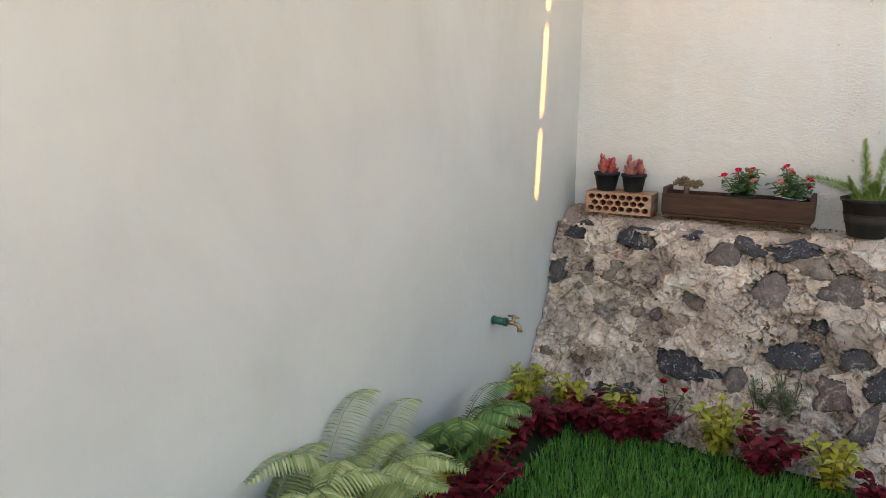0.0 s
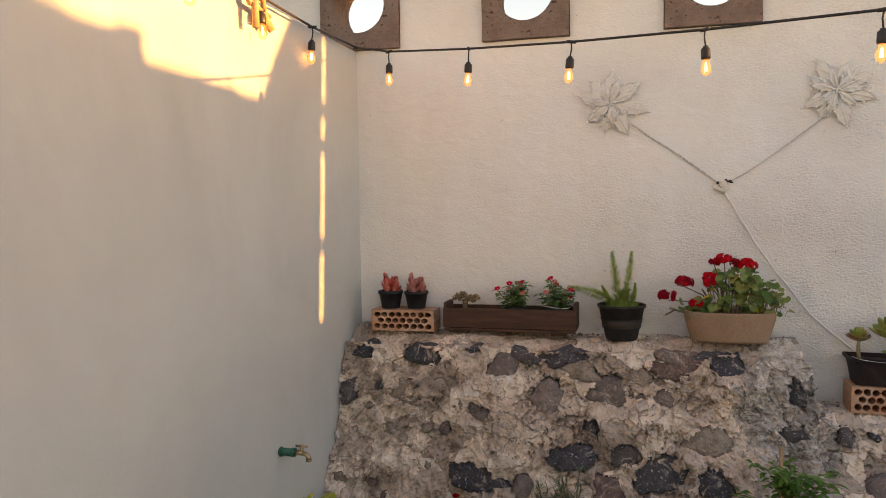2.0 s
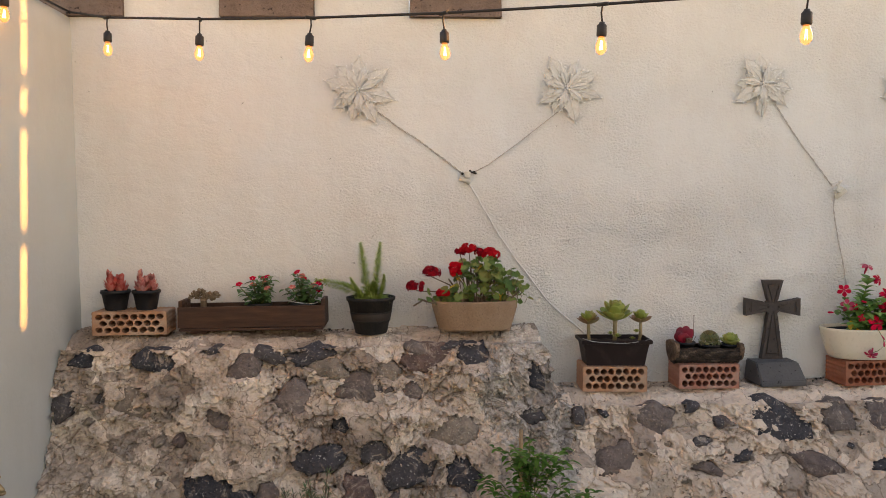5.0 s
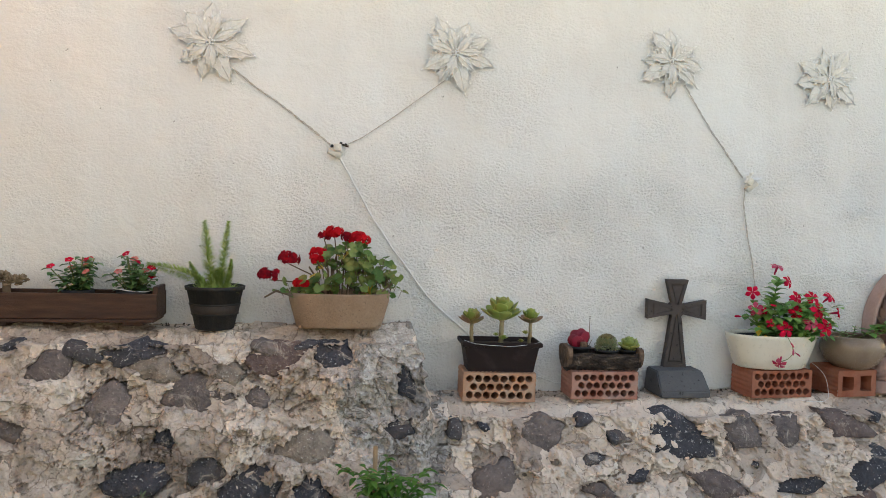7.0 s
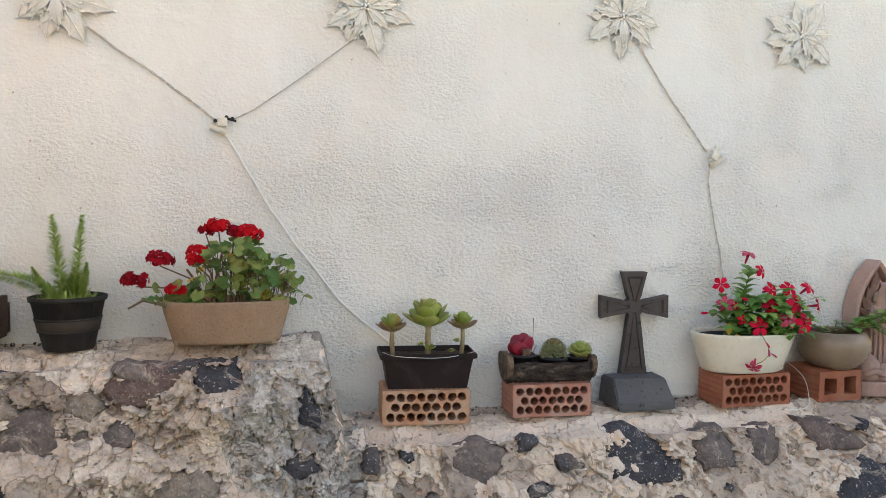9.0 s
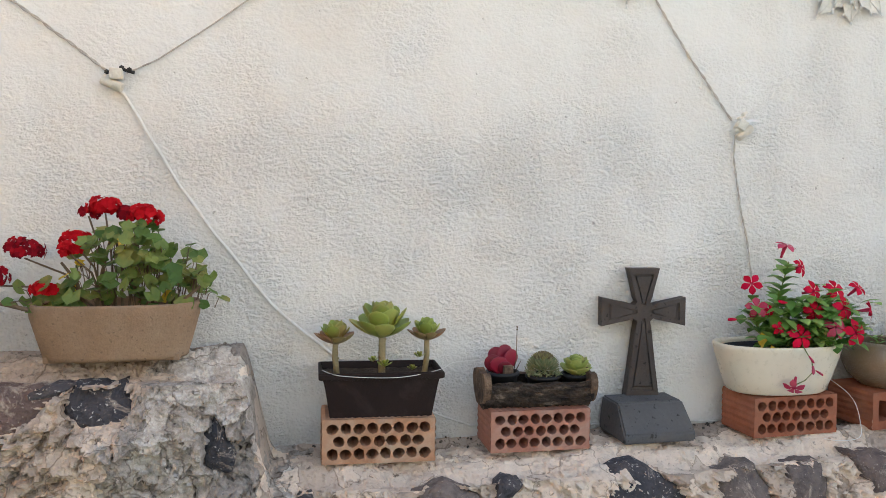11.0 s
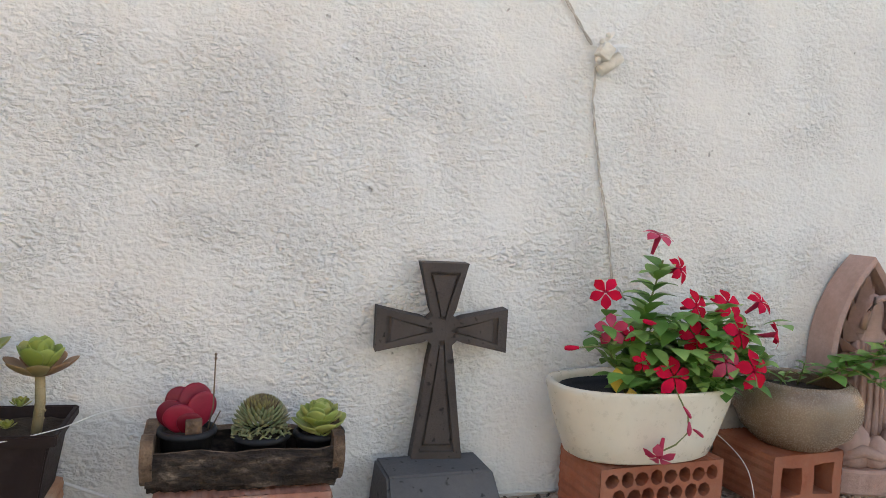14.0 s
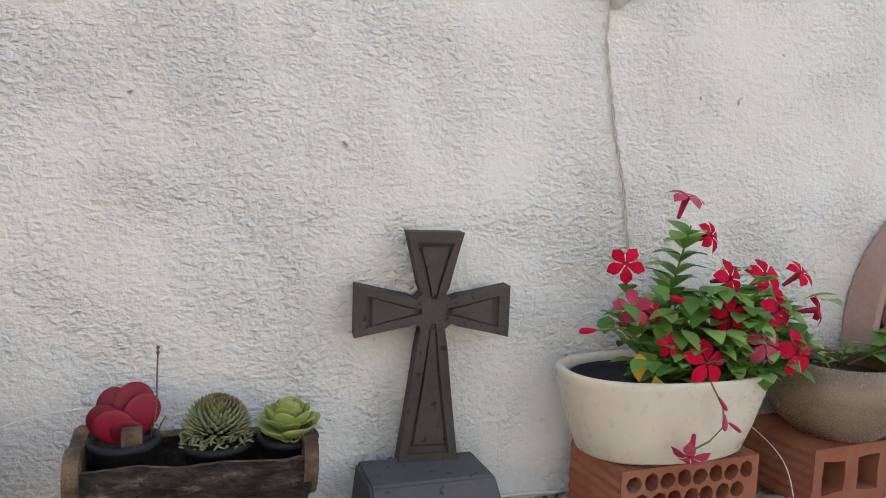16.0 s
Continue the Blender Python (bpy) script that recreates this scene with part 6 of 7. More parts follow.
def clip(x, z, turn, flag, label):
    t = thing("cord_connector", pose(x, -0.008, z, 0, turn, 0), label, "connector", "cord connectors on the wall")
    bm = bmesh.new()
    tube(bm, [(-0.03, -0.008, -0.012), (0.012, -0.01, -0.03)], 0.0105, 8)
    part("tape", bm, TAPE, t)
    bm = bmesh.new()
    box(bm, -0.012, 0.014, -0.024, -0.002, -0.012, 0.012, 0.003)
    part("body", bm, TAPE, t)
    bm = bmesh.new()
    for p in ((0.012, 0.014), (-0.018, 0.004), (0.028, 0.01)):
        bmesh.ops.create_icosphere(bm, subdivisions=1, radius=0.006, matrix=Matrix.Translation((p[0], -0.014, p[1])))
    tube(bm, [(0.01, -0.012, 0.012), (0.038, -0.012, 0.004)], 0.004, 6)
    part("knot", bm, WIRE_DARK if not flag else TAPE, t, "" if flag else "dark twisted knot")
    if flag:
        bm = bmesh.new()
        leaf(bm, (0.012, -0.014, -0.002), (0.587, -0.4, -0.816), 0.044, 0.018, 0.1, 4, 0.5, 0.2)
        part("flag", bm, WIRE_WHITE, t, "loose white tape end")


clip(1.522, 1.603, 0, False, "cream taped cord connector with dark knot on wall")
clip(3.036, 1.535, -60, True, "cream taped cord connector with loose white end")


def tap():
    t = thing("garden_tap", pose(0.0, -0.808, 0.687), "brass garden tap on a green pipe stub", "tap")
    bm = bmesh.new()
    tube(bm, [(-0.004, 0, 0), (0.05, 0, 0)], 0.014, 12)
    tube(bm, [(0.002, 0, 0), (0.006, 0, 0)], 0.0175, 12)
    tube(bm, [(0.046, 0, 0), (0.056, 0, 0)], 0.017, 8)
    part("pipe", bm, GREEN_PIPE, t, "green plastic pipe")
    bm = bmesh.new()
    tube(bm, [(0.054, 0, 0), (0.085, 0, 0.001)], 0.009, 10)
    tube(bm, [(0.08, 0, 0.0), (0.098, 0, -0.003), (0.106, 0, -0.013), (0.107, 0, -0.024)], 0.0085, 10)
    tube(bm, [(0.107, 0, -0.02), (0.107, 0, -0.027)], 0.0105, 10)
    tube(bm, [(0.082, 0, 0.0), (0.082, 0, 0.022)], 0.0068, 8)
    part("body", bm, BRASS, t)
    bm = bmesh.new()
    tube(bm, [(0.06, 0, 0.025), (0.104, 0, 0.024)], 0.0038, 8)
    tube(bm, [(0.082, 0, 0.018), (0.082, 0, 0.03)], 0.006, 8)
    part("handle", bm, BRASS, t)


tap()

# ---- string lights ----
BULB_GLASS, bg_nt, bg = blank("amber_bulb_glass", 0.05)
bg.inputs["Base Color"].default_value = (1.0, 0.72, 0.42, 1)
bg.inputs["Transmission Weight"].default_value = 1.0
bg.inputs["IOR"].default_value = 1.1
bg.inputs["Emission Color"].default_value = (1.0, 0.36, 0.06, 1)
bg.inputs["Emission Strength"].default_value = 0.10
FILAMENT = emitter("filament", (1.0, 0.42, 0.12), 9.0)
SOCKET = surface("dark_socket", [(0.018, 0.015, 0.014), (0.03, 0.026, 0.024)], 30, 0.5, 0.0006, 120)


def bulb_mesh(bm, scale=1.0):
    lathe(bm, [(0.008, 0.0), (0.0095, -0.006), (0.015, -0.02), (0.0165, -0.030), (0.013, -0.042), (0.006, -0.0485), (0.0008, -0.050)], 16)


def hanging_bulb(x, y, z, seed):
    """One lamp of the string: loop, drop cord, socket, bulb; z is the height of the main cord."""
    rng = random.Random(seed)
    t = thing("string_bulb", pose(x, y, z, rng.uniform(-4, 4), rng.uniform(-4, 4), rng.uniform(0, 360)), "lit amber bulb hanging in a dark socket from the cord", "string light", "bulbs of the string lights")
    bm = bmesh.new()
    tube(bm, [(-0.016, 0, 0.0), (0.016, 0, 0.0)], 0.0055, 8)
    tube(bm, [(0, 0, 0), (0.003, 0, -0.022), (-0.001, 0, -0.05)], 0.0026, 6)
    part("drop_cord", bm, WIRE_DARK, t)
    bm = bmesh.new()
    lathe(bm, [(0.001, -0.046), (0.007, -0.047), (0.0085, -0.052), (0.0135, -0.056), (0.0140, -0.082), (0.0125, -0.086), (0.001, -0.086)], 14)
    part("socket", bm, SOCKET, t)
    bm = bmesh.new()
    bulb_mesh(bm)
    bmesh.ops.translate(bm, verts=bm.verts, vec=(0, 0, -0.086))
    glass = part("bulb", bm, BULB_GLASS, t, "amber glass bulb", True)
    glass.visible_shadow = False
    bm = bmesh.new()
    for k in range(4):
        a = k * math.pi / 2
        tube(bm, [(0.002 * math.cos(a), 0.002 * math.sin(a), -0.096), (0.0048 * math.cos(a), 0.0048 * math.sin(a), -0.122)], 0.0010, 5)
    part("filament", bm, FILAMENT, t, "glowing filament")


def string_lights():
    hook = Vector((0.012, -0.035, 2.226))
    right = [hook] + [Vector((0.243 + 0.352 * k + 0.0105 * k * k + (0.034 if k > 4 else 0), -0.270 - 0.166 * k, 2.1475 - 0.050 * k + 0.0048 * k * k)) for k in range(9)]
    bm = bmesh.new()
    tube(bm, right, 0.0042, 6)
    tube(bm, [right[-1], (R_WALL, -3.4, 2.38)], 0.0042, 6)
    solo("light_cord", bm, WIRE_DARK, "dark string-light cord slung across the yard", "cable", group="string light cords")
    for k, p in enumerate(right[1:]):
        hanging_bulb(p.x, p.y, p.z, k)
    left = [hook] + [Vector((0.035 + 0.004 * k, -0.535 - 0.40 * k, 2.200 + 0.006 * k)) for k in range(11)]
    bm = bmesh.new()
    tube(bm, left, 0.0042, 6)
    tube(bm, [p + Vector((-0.02, 0.02, 0.012)) for p in left], 0.0022, 6)
    solo("light_cord", bm, WIRE_DARK, "dark string-light cord along the wall's top", "cable", group="string light cords")
    for k, p in enumerate(left[1:]):
        hanging_bulb(p.x, p.y, p.z, 40 + k)
    bm = bmesh.new()
    tube(bm, [(-0.004, -0.02, 2.226), (0.012, -0.03, 2.230), (0.018, -0.04, 2.226), (0.014, -0.042, 2.219)], 0.004, 6)
    solo("wall_hook", bm, WIRE_DARK, "dark metal hook holding the light cords in the corner", "hook")


string_lights()


def wall_bracket():
    """Small weathered wooden ornament below the wall's top."""
    t = thing("wooden_ornament", pose(0.03, -0.96, 2.17), "small pale wooden ornament of crossed slats hanging by the wall", "ornament")
    for name, pts, r in (("slat", [(0.0, -0.12, 0.1), (0.01, -0.04, 0.0), (0.0, 0.1, -0.01)], 0.011), ("slat", [(0.01, -0.05, 0.1), (0.02, 0.02, 0.02), (0.0, 0.12, 0.09)], 0.011),
                         ("post", [(0.02, -0.03, 0.02), (0.02, -0.028, -0.075)], 0.013), ("slat", [(0.0, 0.03, 0.12), (0.0, 0.07, 0.0)], 0.009), ("post", [(0.01, 0.03, -0.01), (0.01, 0.09, -0.055)], 0.016)):
        bm = bmesh.new()
        tube(bm, pts, r, 4)
        part(name, bm, PALE_WOOD, t)


wall_bracket()

# ---- bed and lawn ----


def clump(name, label, category, x, y, r, h, mat, n, ln, wd, seed, group, stem_mat=STEM, stems=6, spread=0.6):
    """A leafy low plant: stems fanning from one root, leaves all along them."""
    t = thing(name, pose(x, y, lawn_z(x, y)), label, category, group)
    rng = random.Random(seed)
    st, lv = bmesh.new(), bmesh.new()
    for k in range(stems):
        a = 2 * math.pi * k / stems + rng.uniform(-0.4, 0.4)
        rr = r * rng.uniform(0.2, spread + 0.3)
        top = Vector((rr * math.cos(a), rr * math.sin(a), h * rng.uniform(0.7, 1.05)))
        mid = top * 0.5 + Vector((0, 0, h * 0.1))
        tube(st, [(0, 0, -0.01), mid, top], 0.003, 5, 0.6)
        m = n // stems
        for j in range(m):
            s = 0.15 + 0.85 * (j + rng.random()) / m
            p = mid * (2 * s * (1 - s)) + top * s * s
            b = j * 2.4 + rng.uniform(-0.4, 0.4)
            leaf(lv, p, (math.cos(b), math.sin(b), rng.uniform(-0.1, 0.9)), ln * rng.uniform(0.7, 1.15), wd * rng.uniform(0.8, 1.15), rng.uniform(0.1, 0.5), 4, 0.45, 0.12)
    part("stems", st, stem_mat, t)
    part("leaves", lv, mat, t)
    return t


for k, (x, y, r, h) in enumerate(((0.06, -0.60, 0.09, 0.21), (0.10, -0.76, 0.08, 0.2), (0.21, -0.55, 0.075, 0.16), (0.42, -0.58, 0.07, 0.16), (0.78, -0.60, 0.09, 0.19), (1.13, -0.66, 0.11, 0.18),
                                  (0.11, -1.05, 0.07, 0.17), (0.10, -1.38, 0.05, 0.12), (1.5, -0.72, 0.09, 0.16))):
    clump("golden_shrub", "low golden-leaved shrub in the flower bed", "shrub", x, y, r * 1.1, h * 1.1, GOLD_LEAF, 150, 0.05, 0.021, 100 + k, "golden shrubs in the bed", stems=7)
for k, (x, y, r, h) in enumerate(((0.15, -0.92, 0.1, 0.15), (0.31, -0.66, 0.09, 0.11), (0.54, -0.62, 0.10, 0.11), (0.92, -0.66, 0.10, 0.13), (1.3, -0.72, 0.1, 0.12), (0.20, -1.24, 0.1, 0.12), (0.20, -1.42, 0.12, 0.13),
                                  (0.2, -0.74, 0.08, 0.1), (0.43, -0.66, 0.07, 0.09))):
    clump("burgundy_plant", "low burgundy-leaved bedding plant", "plant", x, y, r * 1.15, h * 1.25, BURGUNDY, 270, 0.040, 0.030, 200 + k, "burgundy plants in the bed", stems=9, spread=0.9)


def fern(x, y, n, ln, seed, mat):
    t = thing("garden_fern", pose(x, y, lawn_z(x, y)), "arching green fern against the painted wall", "fern", "ferns by the wall")
    rng = random.Random(seed)
    for k in range(n):
        a = rng.uniform(-1.9, 1.9)
        d = Vector((math.cos(a), math.sin(a), 0))
        L = ln * rng.uniform(0.7, 1.1)
        bm = bmesh.new()
        pts = [d * L * s * 0.46 * (0.35 + 0.65 * s) + Vector((0, 0, L * (1.5 * s - 0.95 * s * s))) for s in [i / 8 for i in range(9)]]
        tube(bm, pts, 0.0022, 4, 0.4)
        for i in range(40):
            s = 0.2 + 0.8 * i / 40
            q = s * 8
            p = pts[int(q)].lerp(pts[min(8, int(q) + 1)], q - int(q))
            w = 0.095 * math.sin(math.pi * (0.12 + 0.85 * s)) ** 0.8
            side = d.cross(UP)
            for sg in (-1, 1):
                leaf(bm, p, side * sg + d * 0.45 + Vector((0, 0, -0.12)), w, 0.0075, 0.25, 3, 0.35, 0.05)
        part("frond", bm, mat, t)


fern(0.09, -1.26, 14, 0.50, 301, DARKFERN)
fern(0.08, -1.74, 12, 0.66, 303, PALEFERN)
fern(0.07, -1.92, 13, 0.74, 304, PALEFERN)
fern(0.06, -2.10, 12, 0.70, 305, PALEFERN)
fern(0.05, -2.30, 8, 0.56, 306, PALEFERN)


def needle_shrub(x, y, h, seed):
    t = thing("rosemary", pose(x, y, lawn_z(x, y)), "slim grey-green needle-leaved shrub before the stone wall", "shrub", "needle shrubs")
    rng = random.Random(seed)
    st, lv = bmesh.new(), bmesh.new()
    for k in range(7):
        a = rng.uniform(0, 6.28)
        top = Vector((0.045 * math.cos(a), 0.03 * math.sin(a), h * rng.uniform(0.75, 1.0)))
        low = Vector((0, 0, h * 0.3))
        tube(st, [(0, 0, 0), low, low.lerp(top, 0.5), top], 0.003, 5, 0.5)
        for j in range(60):
            s = rng.random()
            leaf(lv, low.lerp(top, s), rand_dir(rng, 0.1, 0.9), 0.034, 0.004, 0.1, 2)
    part("stems", st, WOODY, t)
    part("needles", lv, ROSEMARY, t)


needle_shrub(0.975, -0.50, 0.34, 401)
needle_shrub(0.885, -0.47, 0.29, 402)


def rose_twig():
    t = thing("rose_bush", pose(0.58, -0.52, lawn_z(0.58, -0.52)), "sparse little rose bush with two red blooms", "shrub")
    rng = random.Random(5)
    st, lv = bmesh.new(), bmesh.new()
    for x, z in ((-0.025, 0.205), (0.055, 0.185), (0.0, 0.15), (-0.05, 0.13)):
        tube(st, [(0, 0, 0), (x * 0.4, 0, z * 0.6), (x, 0, z)], 0.0022, 5)
        for k in range(9):
            leaf(lv, (x * (0.4 + 0.07 * k), 0, z * (0.35 + 0.065 * k)), rand_dir(rng, 0, 0.8), 0.026, 0.016, 0.2, 4)
    for x, z in ((-0.025, 0.205), (0.055, 0.185)):
        fl = bmesh.new()
        for k in range(14):
            leaf(fl, (x, -0.002, z), rand_dir(rng, 0.1, 1) + Vector((0, -0.3, 0)), 0.019, 0.018, -0.3, 4, 0.6)
        part("bloom", fl, RED_PETAL, t, "red bloom")
    part("stems", st, WOODY, t)
    part("leaves", lv, V_LEAF, t)


rose_twig()


def staked_plant():
    x, y = 1.665, -0.66
    t = thing("staked_plant", pose(x, y, lawn_z(x, y)), "tall bright-green feathery plant tied to a wooden stake", "plant")
    bm = bmesh.new()
    tube(bm, [(-0.03, 0.01, -0.02), (-0.028, 0.01, 0.70)], 0.006, 8)
    part("stake", bm, PALE_WOOD, t, "thin wooden stake")
    rng = random.Random(77)
    st, lv = bmesh.new(), bmesh.new()
    for k in range(85):
        a = rng.uniform(0, 6.28)
        z0 = rng.uniform(0.1, 0.54)
        top = Vector((0.02 + math.cos(a) * rng.uniform(0.05, 0.21), math.sin(a) * rng.uniform(0.04, 0.12), z0 + rng.uniform(0.08, 0.2)))
        top.z = min(top.z, 0.655)
        root = Vector((0, 0, z0))
        mid = root.lerp(top, 0.6) + Vector((0, 0, 0.035))
        tube(st, [root, mid, top], 0.0016, 4)
        for j in range(15):
            s = 0.25 + 0.75 * j / 15
            p = root * (1 - s) ** 2 + mid * 2 * s * (1 - s) + top * s * s
            b = j * 2.4
            leaf(lv, p, (math.cos(b), math.sin(b), rng.uniform(-0.2, 0.5)), rng.uniform(0.026, 0.042), 0.016, 0.3, 4, 0.45)
    tube(st, [(0, 0, 0), (0.0, 0, 0.25), (-0.01, 0, 0.58)], 0.005, 6, 0.5)
    part("stems", st, STEM, t)
    part("leaves", lv, PARSLEY, t)


staked_plant()


def lawn():
    rng = np.random.default_rng(4)
    n = 60000
    xs, ys = rng.uniform(0.05, 2.2, n), rng.uniform(-3.28, -0.55, n)
    verts, faces = [], []
    for x, y in zip(xs, ys):
        if (x < 0.24 and y < -0.6) or y > -0.62:
            continue
        z = lawn_z(x, y)
        a = (x * 7919 + y * 104729) % 6.283
        h = 0.028 + 0.022 * abs(math.sin(x * 511 + y * 377))
        c, s = math.cos(a), math.sin(a)
        lean = 0.022 * math.sin(x * 917 - y * 631)
        i = len(verts)
        w = 0.0022
        verts += [(x - w * c, y - w * s, z - 0.004), (x + w * c, y + w * s, z - 0.004), (x + w * 0.7 * c - s * lean * 0.4, y + w * 0.7 * s + c * lean * 0.4, z + h * 0.6),
                  (x - w * 0.7 * c - s * lean * 0.4, y - w * 0.7 * s + c * lean * 0.4, z + h * 0.6), (x - s * lean * 1.3, y + c * lean * 1.3, z + h)]
        faces += [(i, i + 1, i + 2, i + 3), (i + 3, i + 2, i + 4)]
    me = bpy.data.meshes.new("lawn_grass")
    me.from_pydata(verts, [], faces)
    me.materials.append(GRASS)
    tagged(new("lawn_grass", me), "short dense green lawn grass", "grass", kind="stuff")


lawn()


def fill_stones():
    """Stones in the stretches where none is placed by hand."""
    rng = random.Random(5)
    tries = 0
    while tries < 5000 and len(STONES) < 125:
        tries += 1
        x, z = rng.uniform(0.05, END_X - 0.1), rng.uniform(0.02, UPPER_Z - 0.05)
        w = rng.choice((0.03, 0.03, 0.035, 0.045, 0.06, 0.08)) if z > 0.45 or x < 0.9 else rng.choice((0.06, 0.09, 0.12))
        h = w * rng.uniform(0.55, 0.95)
        if z + h / 2 > top_z(x) - 0.03 or (STEP_X - 0.2 < x < STEP_X + 0.15):
            continue
        if any(abs(x - r.x) < (w / 2 + r.w) * 0.97 and abs(z - r.z) < (h / 2 + r.h) * 0.98 for r in STONES):
            continue
        STONES.append(Rock(x, z, w, h, rng.uniform(-25, 25), rng.choice((0, 1, 2, 2)), rng.uniform(0, 50)))


def mortar_relief(x, z, y=0.0):
    big = 0.018 * fbm(x * 5, z * 5, y * 5 + 0.3, 4)
    crumbly = max(step(-0.05, 0.35, fbm(x * 2.6 + 9, z * 3.1, y * 3 + 2.0, 3)), 1 - step(0.2, 0.5, x))
    t = fbm(x * 3.4 + 3, z * 5.0, y * 4 + 4.2, 6) * 4.5
    low = math.floor(t)
    flake = (low + step(0.0, 0.07, t - low)) * 0.013
    t = fbm(x * 8 + 1, z * 12, y * 9 + 1.2, 5) * 3.0
    low = math.floor(t)
    flake2 = (low + step(0.0, 0.12, t - low)) * 0.007 * (0.4 + crumbly)
    grit = (0.0015 + 0.0085 * crumbly) * fbm(x * 34, z * 34, y * 32 + 3.3, 4)
    gate = step(0.0, 0.2, fbm(x * 3 + 5, z * 3, y * 3, 2))
    slot = -0.036 * gate * (1 - step(0.0, 0.030, abs(fbm(x * 4.5 + 1.3, z * 7 + 2.0, y * 5, 5))))
    w = 0.25 * fbm(x * 9, z * 9, y * 9 + 6.1, 3)
    near = noise.voronoi(Vector((x * 8.5 + w, z * 11 + w, y * 8 + 1.7)))[0]
    seam = -0.016 * (1 - step(0.0, 0.10, near[1] - near[0])) * step(-0.15, 0.15, fbm(x * 4 + 2, z * 4, y * 4 + 7, 2))
    cap = step(STEP_X - 0.14, STEP_X - 0.12, x) * (1 - step(STEP_X + 0.13, STEP_X + 0.17, x))
    return big + flake + flake2 + grit + slot + seam + cap * (0.010 + 0.009 * fbm(x * 28, z * 28, y * 28, 4))


def build_rubble():
    fill_stones()
    wall = thing("wall_rubble", Matrix.Identity(4), "rubble retaining wall of dark volcanic stones in crumbling beige mortar", "wall",
                 kind="structure")
    xs = []
    x = 0.002
    while x < END_X:
        xs.append(x)
        x += 0.0045 if not STEP_X + 0.03 < x < STEP_X + 0.125 else 0.002
    verts, faces, nrow = [], [], 0
    cols = 0
    for x in xs:
        tz = top_z(x)
        near = [r for r in STONES if abs(r.x - x) < max(r.w, r.h) * 1.6 + 0.02]
        n_top, n_face = 30, 210
        fy = face_y(x, tz)
        for i in range(n_top):
            y = 0.0 + (fy + 0.02) * i / (n_top - 1)
            up = mortar_relief(x, y * 1.3 + 7, y) * (0.4 if i else 0)
            drop = 0.035 * step(0.45, 1.0, i / (n_top - 1)) ** 2
            verts.append((x, y, tz + up - 0.012 - drop))
        for i in range(n_face):
            z = (tz - 0.04) * (1 - i / (n_face - 1)) - 0.03 * (i / (n_face - 1))
            lift = mortar_relief(x, z)
            d = min([r.inside(x, z) for r in near if abs(r.z - z) < max(r.w, r.h) * 1.6] or [9.0])
            if d < 1.5:
                d += 0.30 * fbm(x * 26, z * 26, 5.5, 4)
            hollow = 0.030 * (1 - step(0.84, 1.0, d)) if d < 1.0 else 0.0
            lip = 0.010 * (1 - step(1.0, 1.25, d)) * (0.5 + fbm(x * 9, z * 9, 2.2, 2)) if 0.99 < d < 1.25 else 0.0
            y = face_y(x, z) - lift - lip + hollow
            side = 0.022 * step(STEP_X + 0.01, STEP_X + 0.05, x) * (1 - step(STEP_X + 0.12, STEP_X + 0.17, x))
            verts.append((x + 0.004 * fbm(x * 14, z * 14, 8.8, 2) + side * fbm(z * 26, y * 26, 3.3, 4), y, z))
        cols = n_top + n_face
    for i in range(len(xs) - 1):
        for j in range(cols - 1):
            a = i * cols + j
            faces.append((a, a + 1, a + cols + 1, a + cols))
    me = bpy.data.meshes.new("mortar")
    me.from_pydata(verts, [], faces)
    me.materials.append(MORTAR)
    ob = new("mortar", me)
    ob.parent = wall
    for r in STONES:
        build_stone(r, wall)


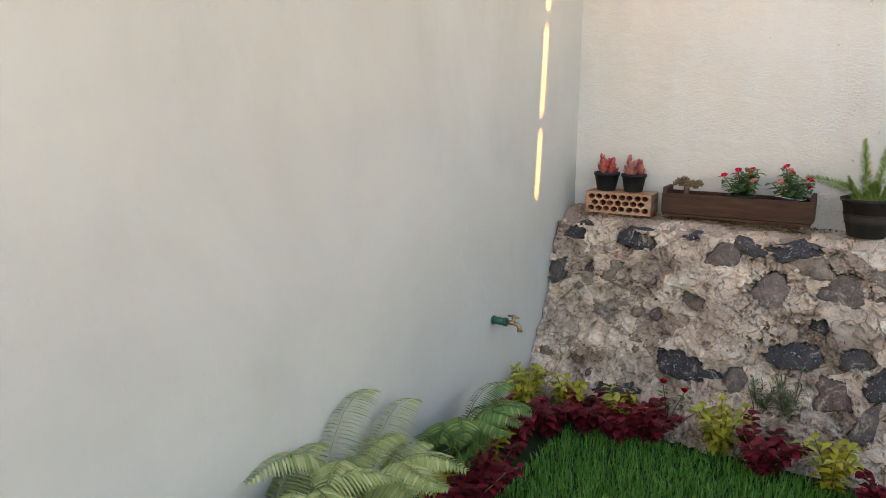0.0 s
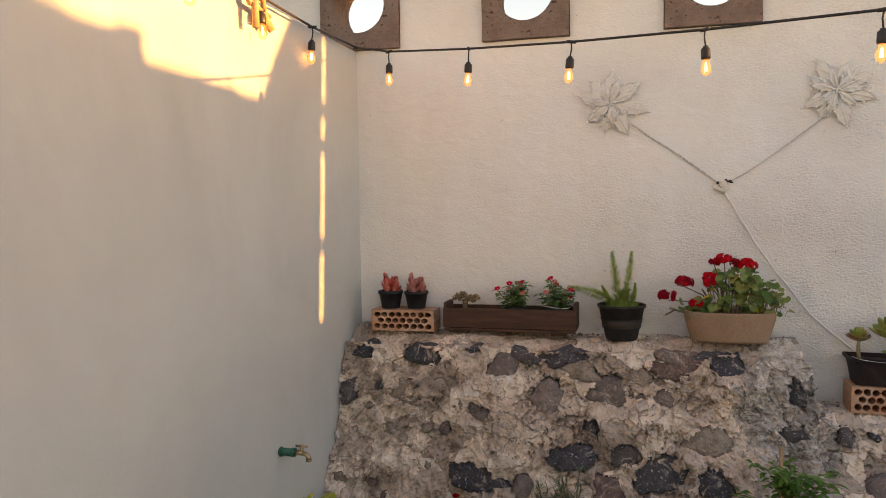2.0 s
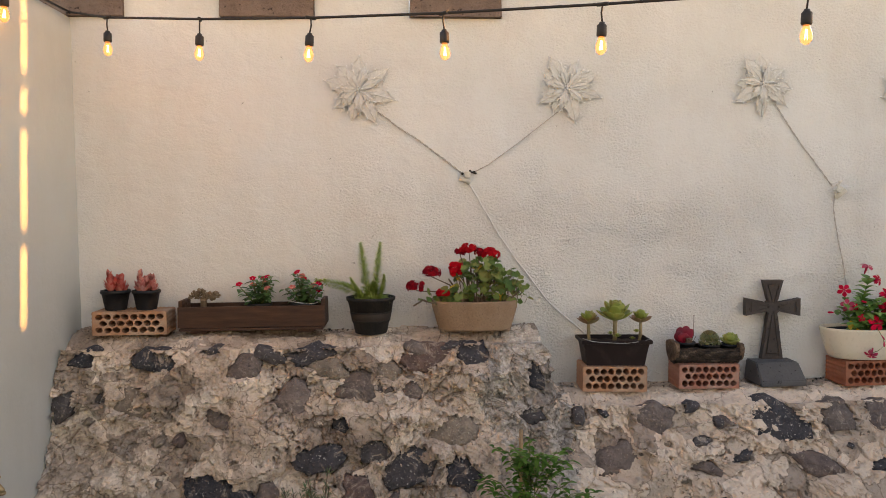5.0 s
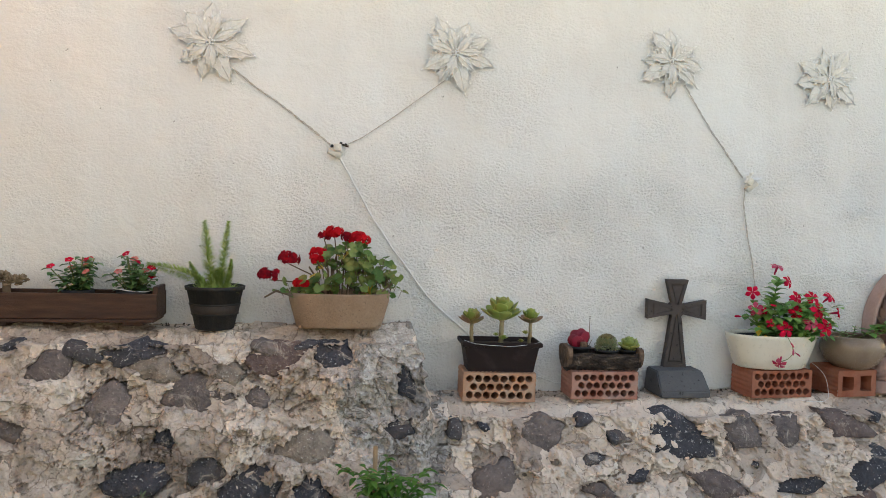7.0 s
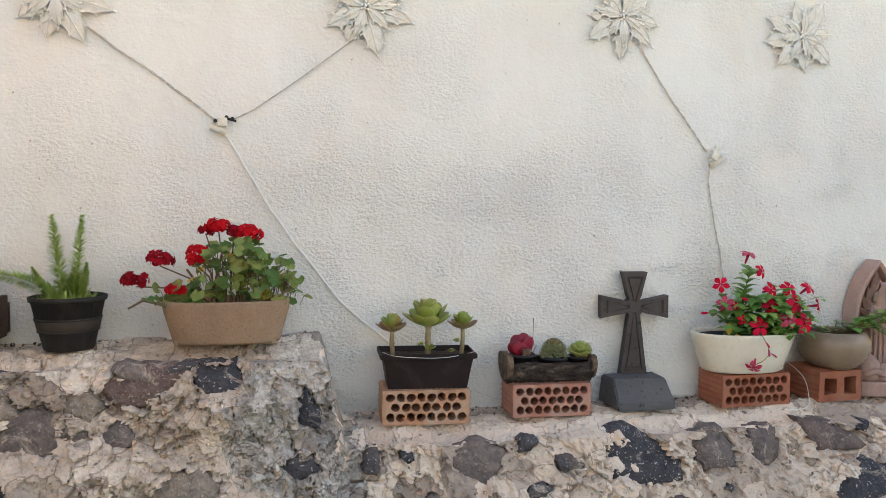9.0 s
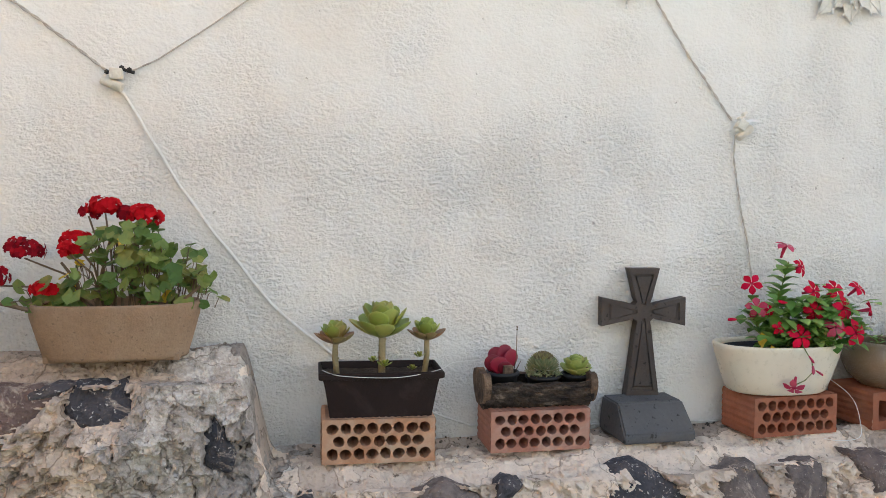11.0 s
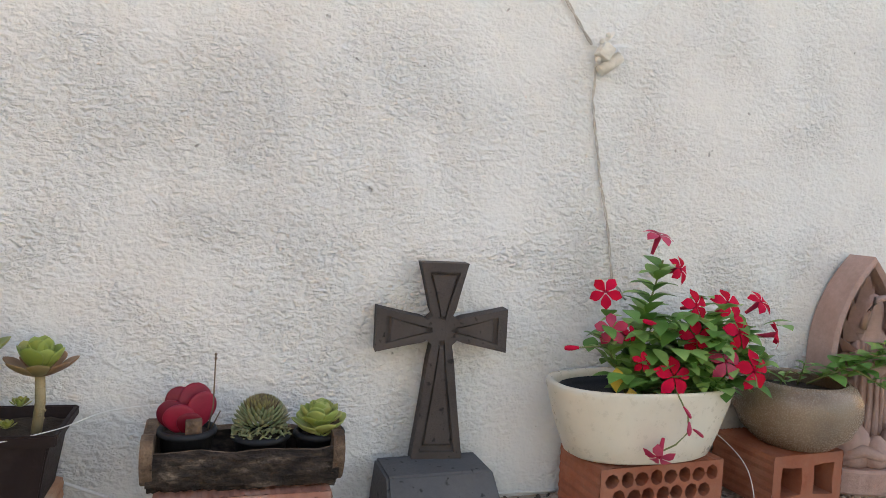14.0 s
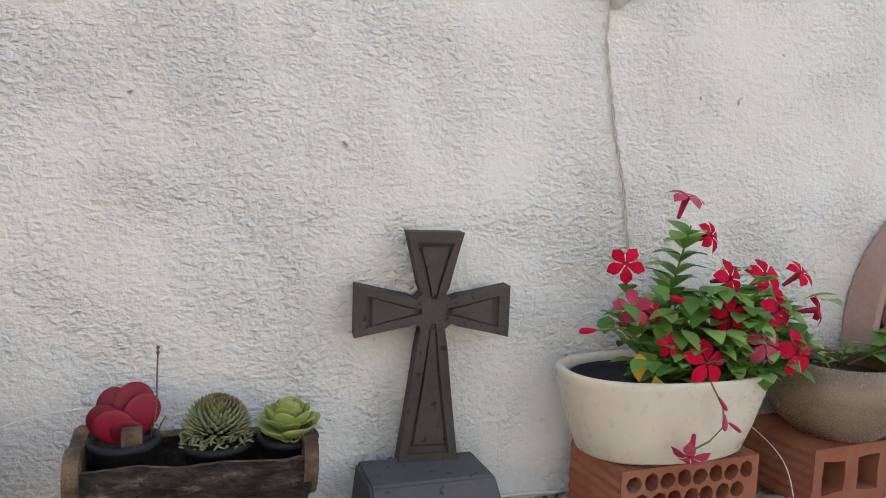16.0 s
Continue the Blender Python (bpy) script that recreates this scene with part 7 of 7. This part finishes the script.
def build_stone(r, wall):
    bm = bmesh.new()
    n = 20 if r.w > 0.03 else 12
    rings = []
    tilt = (fbm(r.seed, 1.1, 0, 2) * 0.04, fbm(r.seed, 4.1, 0, 2) * 0.04)
    for k, f in ((0, 1.04), (1, 1.0), (2, 0.86), (3, 0.55)):
        ring = []
        for i in range(n):
            a = 2 * math.pi * i / n
            rad = r.radius(a) * f
            u, v = rad * math.cos(a) * r.w, rad * math.sin(a) * r.h
            c, s = math.cos(r.turn), math.sin(r.turn)
            dx, dz = c * u - s * v, s * u + c * v
            x, z = r.x + dx, r.z + dz
            out = (-0.045, -0.006, 0.002, 0.005)[k] + 0.008 * fbm(x * 18, z * 18, r.seed, 3) + tilt[0] * u / r.w * 0.3 + tilt[1] * v / r.h * 0.3
            ring.append(bm.verts.new((dx, face_y(x, z) - face_y(r.x, r.z) - out, dz)))
        rings.append(ring)
    mid = bm.verts.new((0, -0.015 - 0.008 * fbm(r.x * 18, r.z * 18, r.seed, 3), 0))
    for p, q in zip(rings, rings[1:]):
        for i in range(n):
            j = (i + 1) % n
            bm.faces.new((p[i], p[j], q[j], q[i]))
    for i in range(n):
        bm.faces.new((rings[-1][i], rings[-1][(i + 1) % n], mid))
    bmesh.ops.recalc_face_normals(bm, faces=bm.faces)
    ob = part("stone", bm, (BASALT, RED_ROCK, TAN_ROCK)[r.tone], wall, smooth=True)
    proud = 0.022 * step(STEP_X - 0.15, STEP_X - 0.12, r.x) * (1 - step(STEP_X + 0.13, STEP_X + 0.17, r.x))
    ob.location = (r.x, face_y(r.x, r.z) + 0.004 - proud, r.z)


build_rubble()


def build_debris():
    """Crumbs of mortar and dry litter along the foot of the painted wall."""
    rng = random.Random(17)
    bm = bmesh.new()
    for k in range(420):
        x = rng.uniform(0.1, 3.9)
        if STEP_X < x < STEP_X + 0.15:
            continue
        y = -abs(rng.gauss(0.008, 0.03)) - 0.006
        r = rng.uniform(0.0012, 0.0042)
        m = Matrix.LocRotScale((x, y, top_z(x) - 0.011 + rng.uniform(0, 0.003)), Euler((rng.random() * 6, rng.random() * 6, 0)), (r * rng.uniform(1, 2.2), r, r * 0.7))
        bmesh.ops.create_icosphere(bm, subdivisions=1, radius=1.0, matrix=m)
    mat = surface("litter", [(0.03, 0.022, 0.017), (0.09, 0.07, 0.055), (0.2, 0.165, 0.135)], 40, 0.95, 0.003, 120)
    solo("litter", bm, mat, "dark crumbs and dry litter along the wall's foot", "litter", kind="stuff")


build_debris()
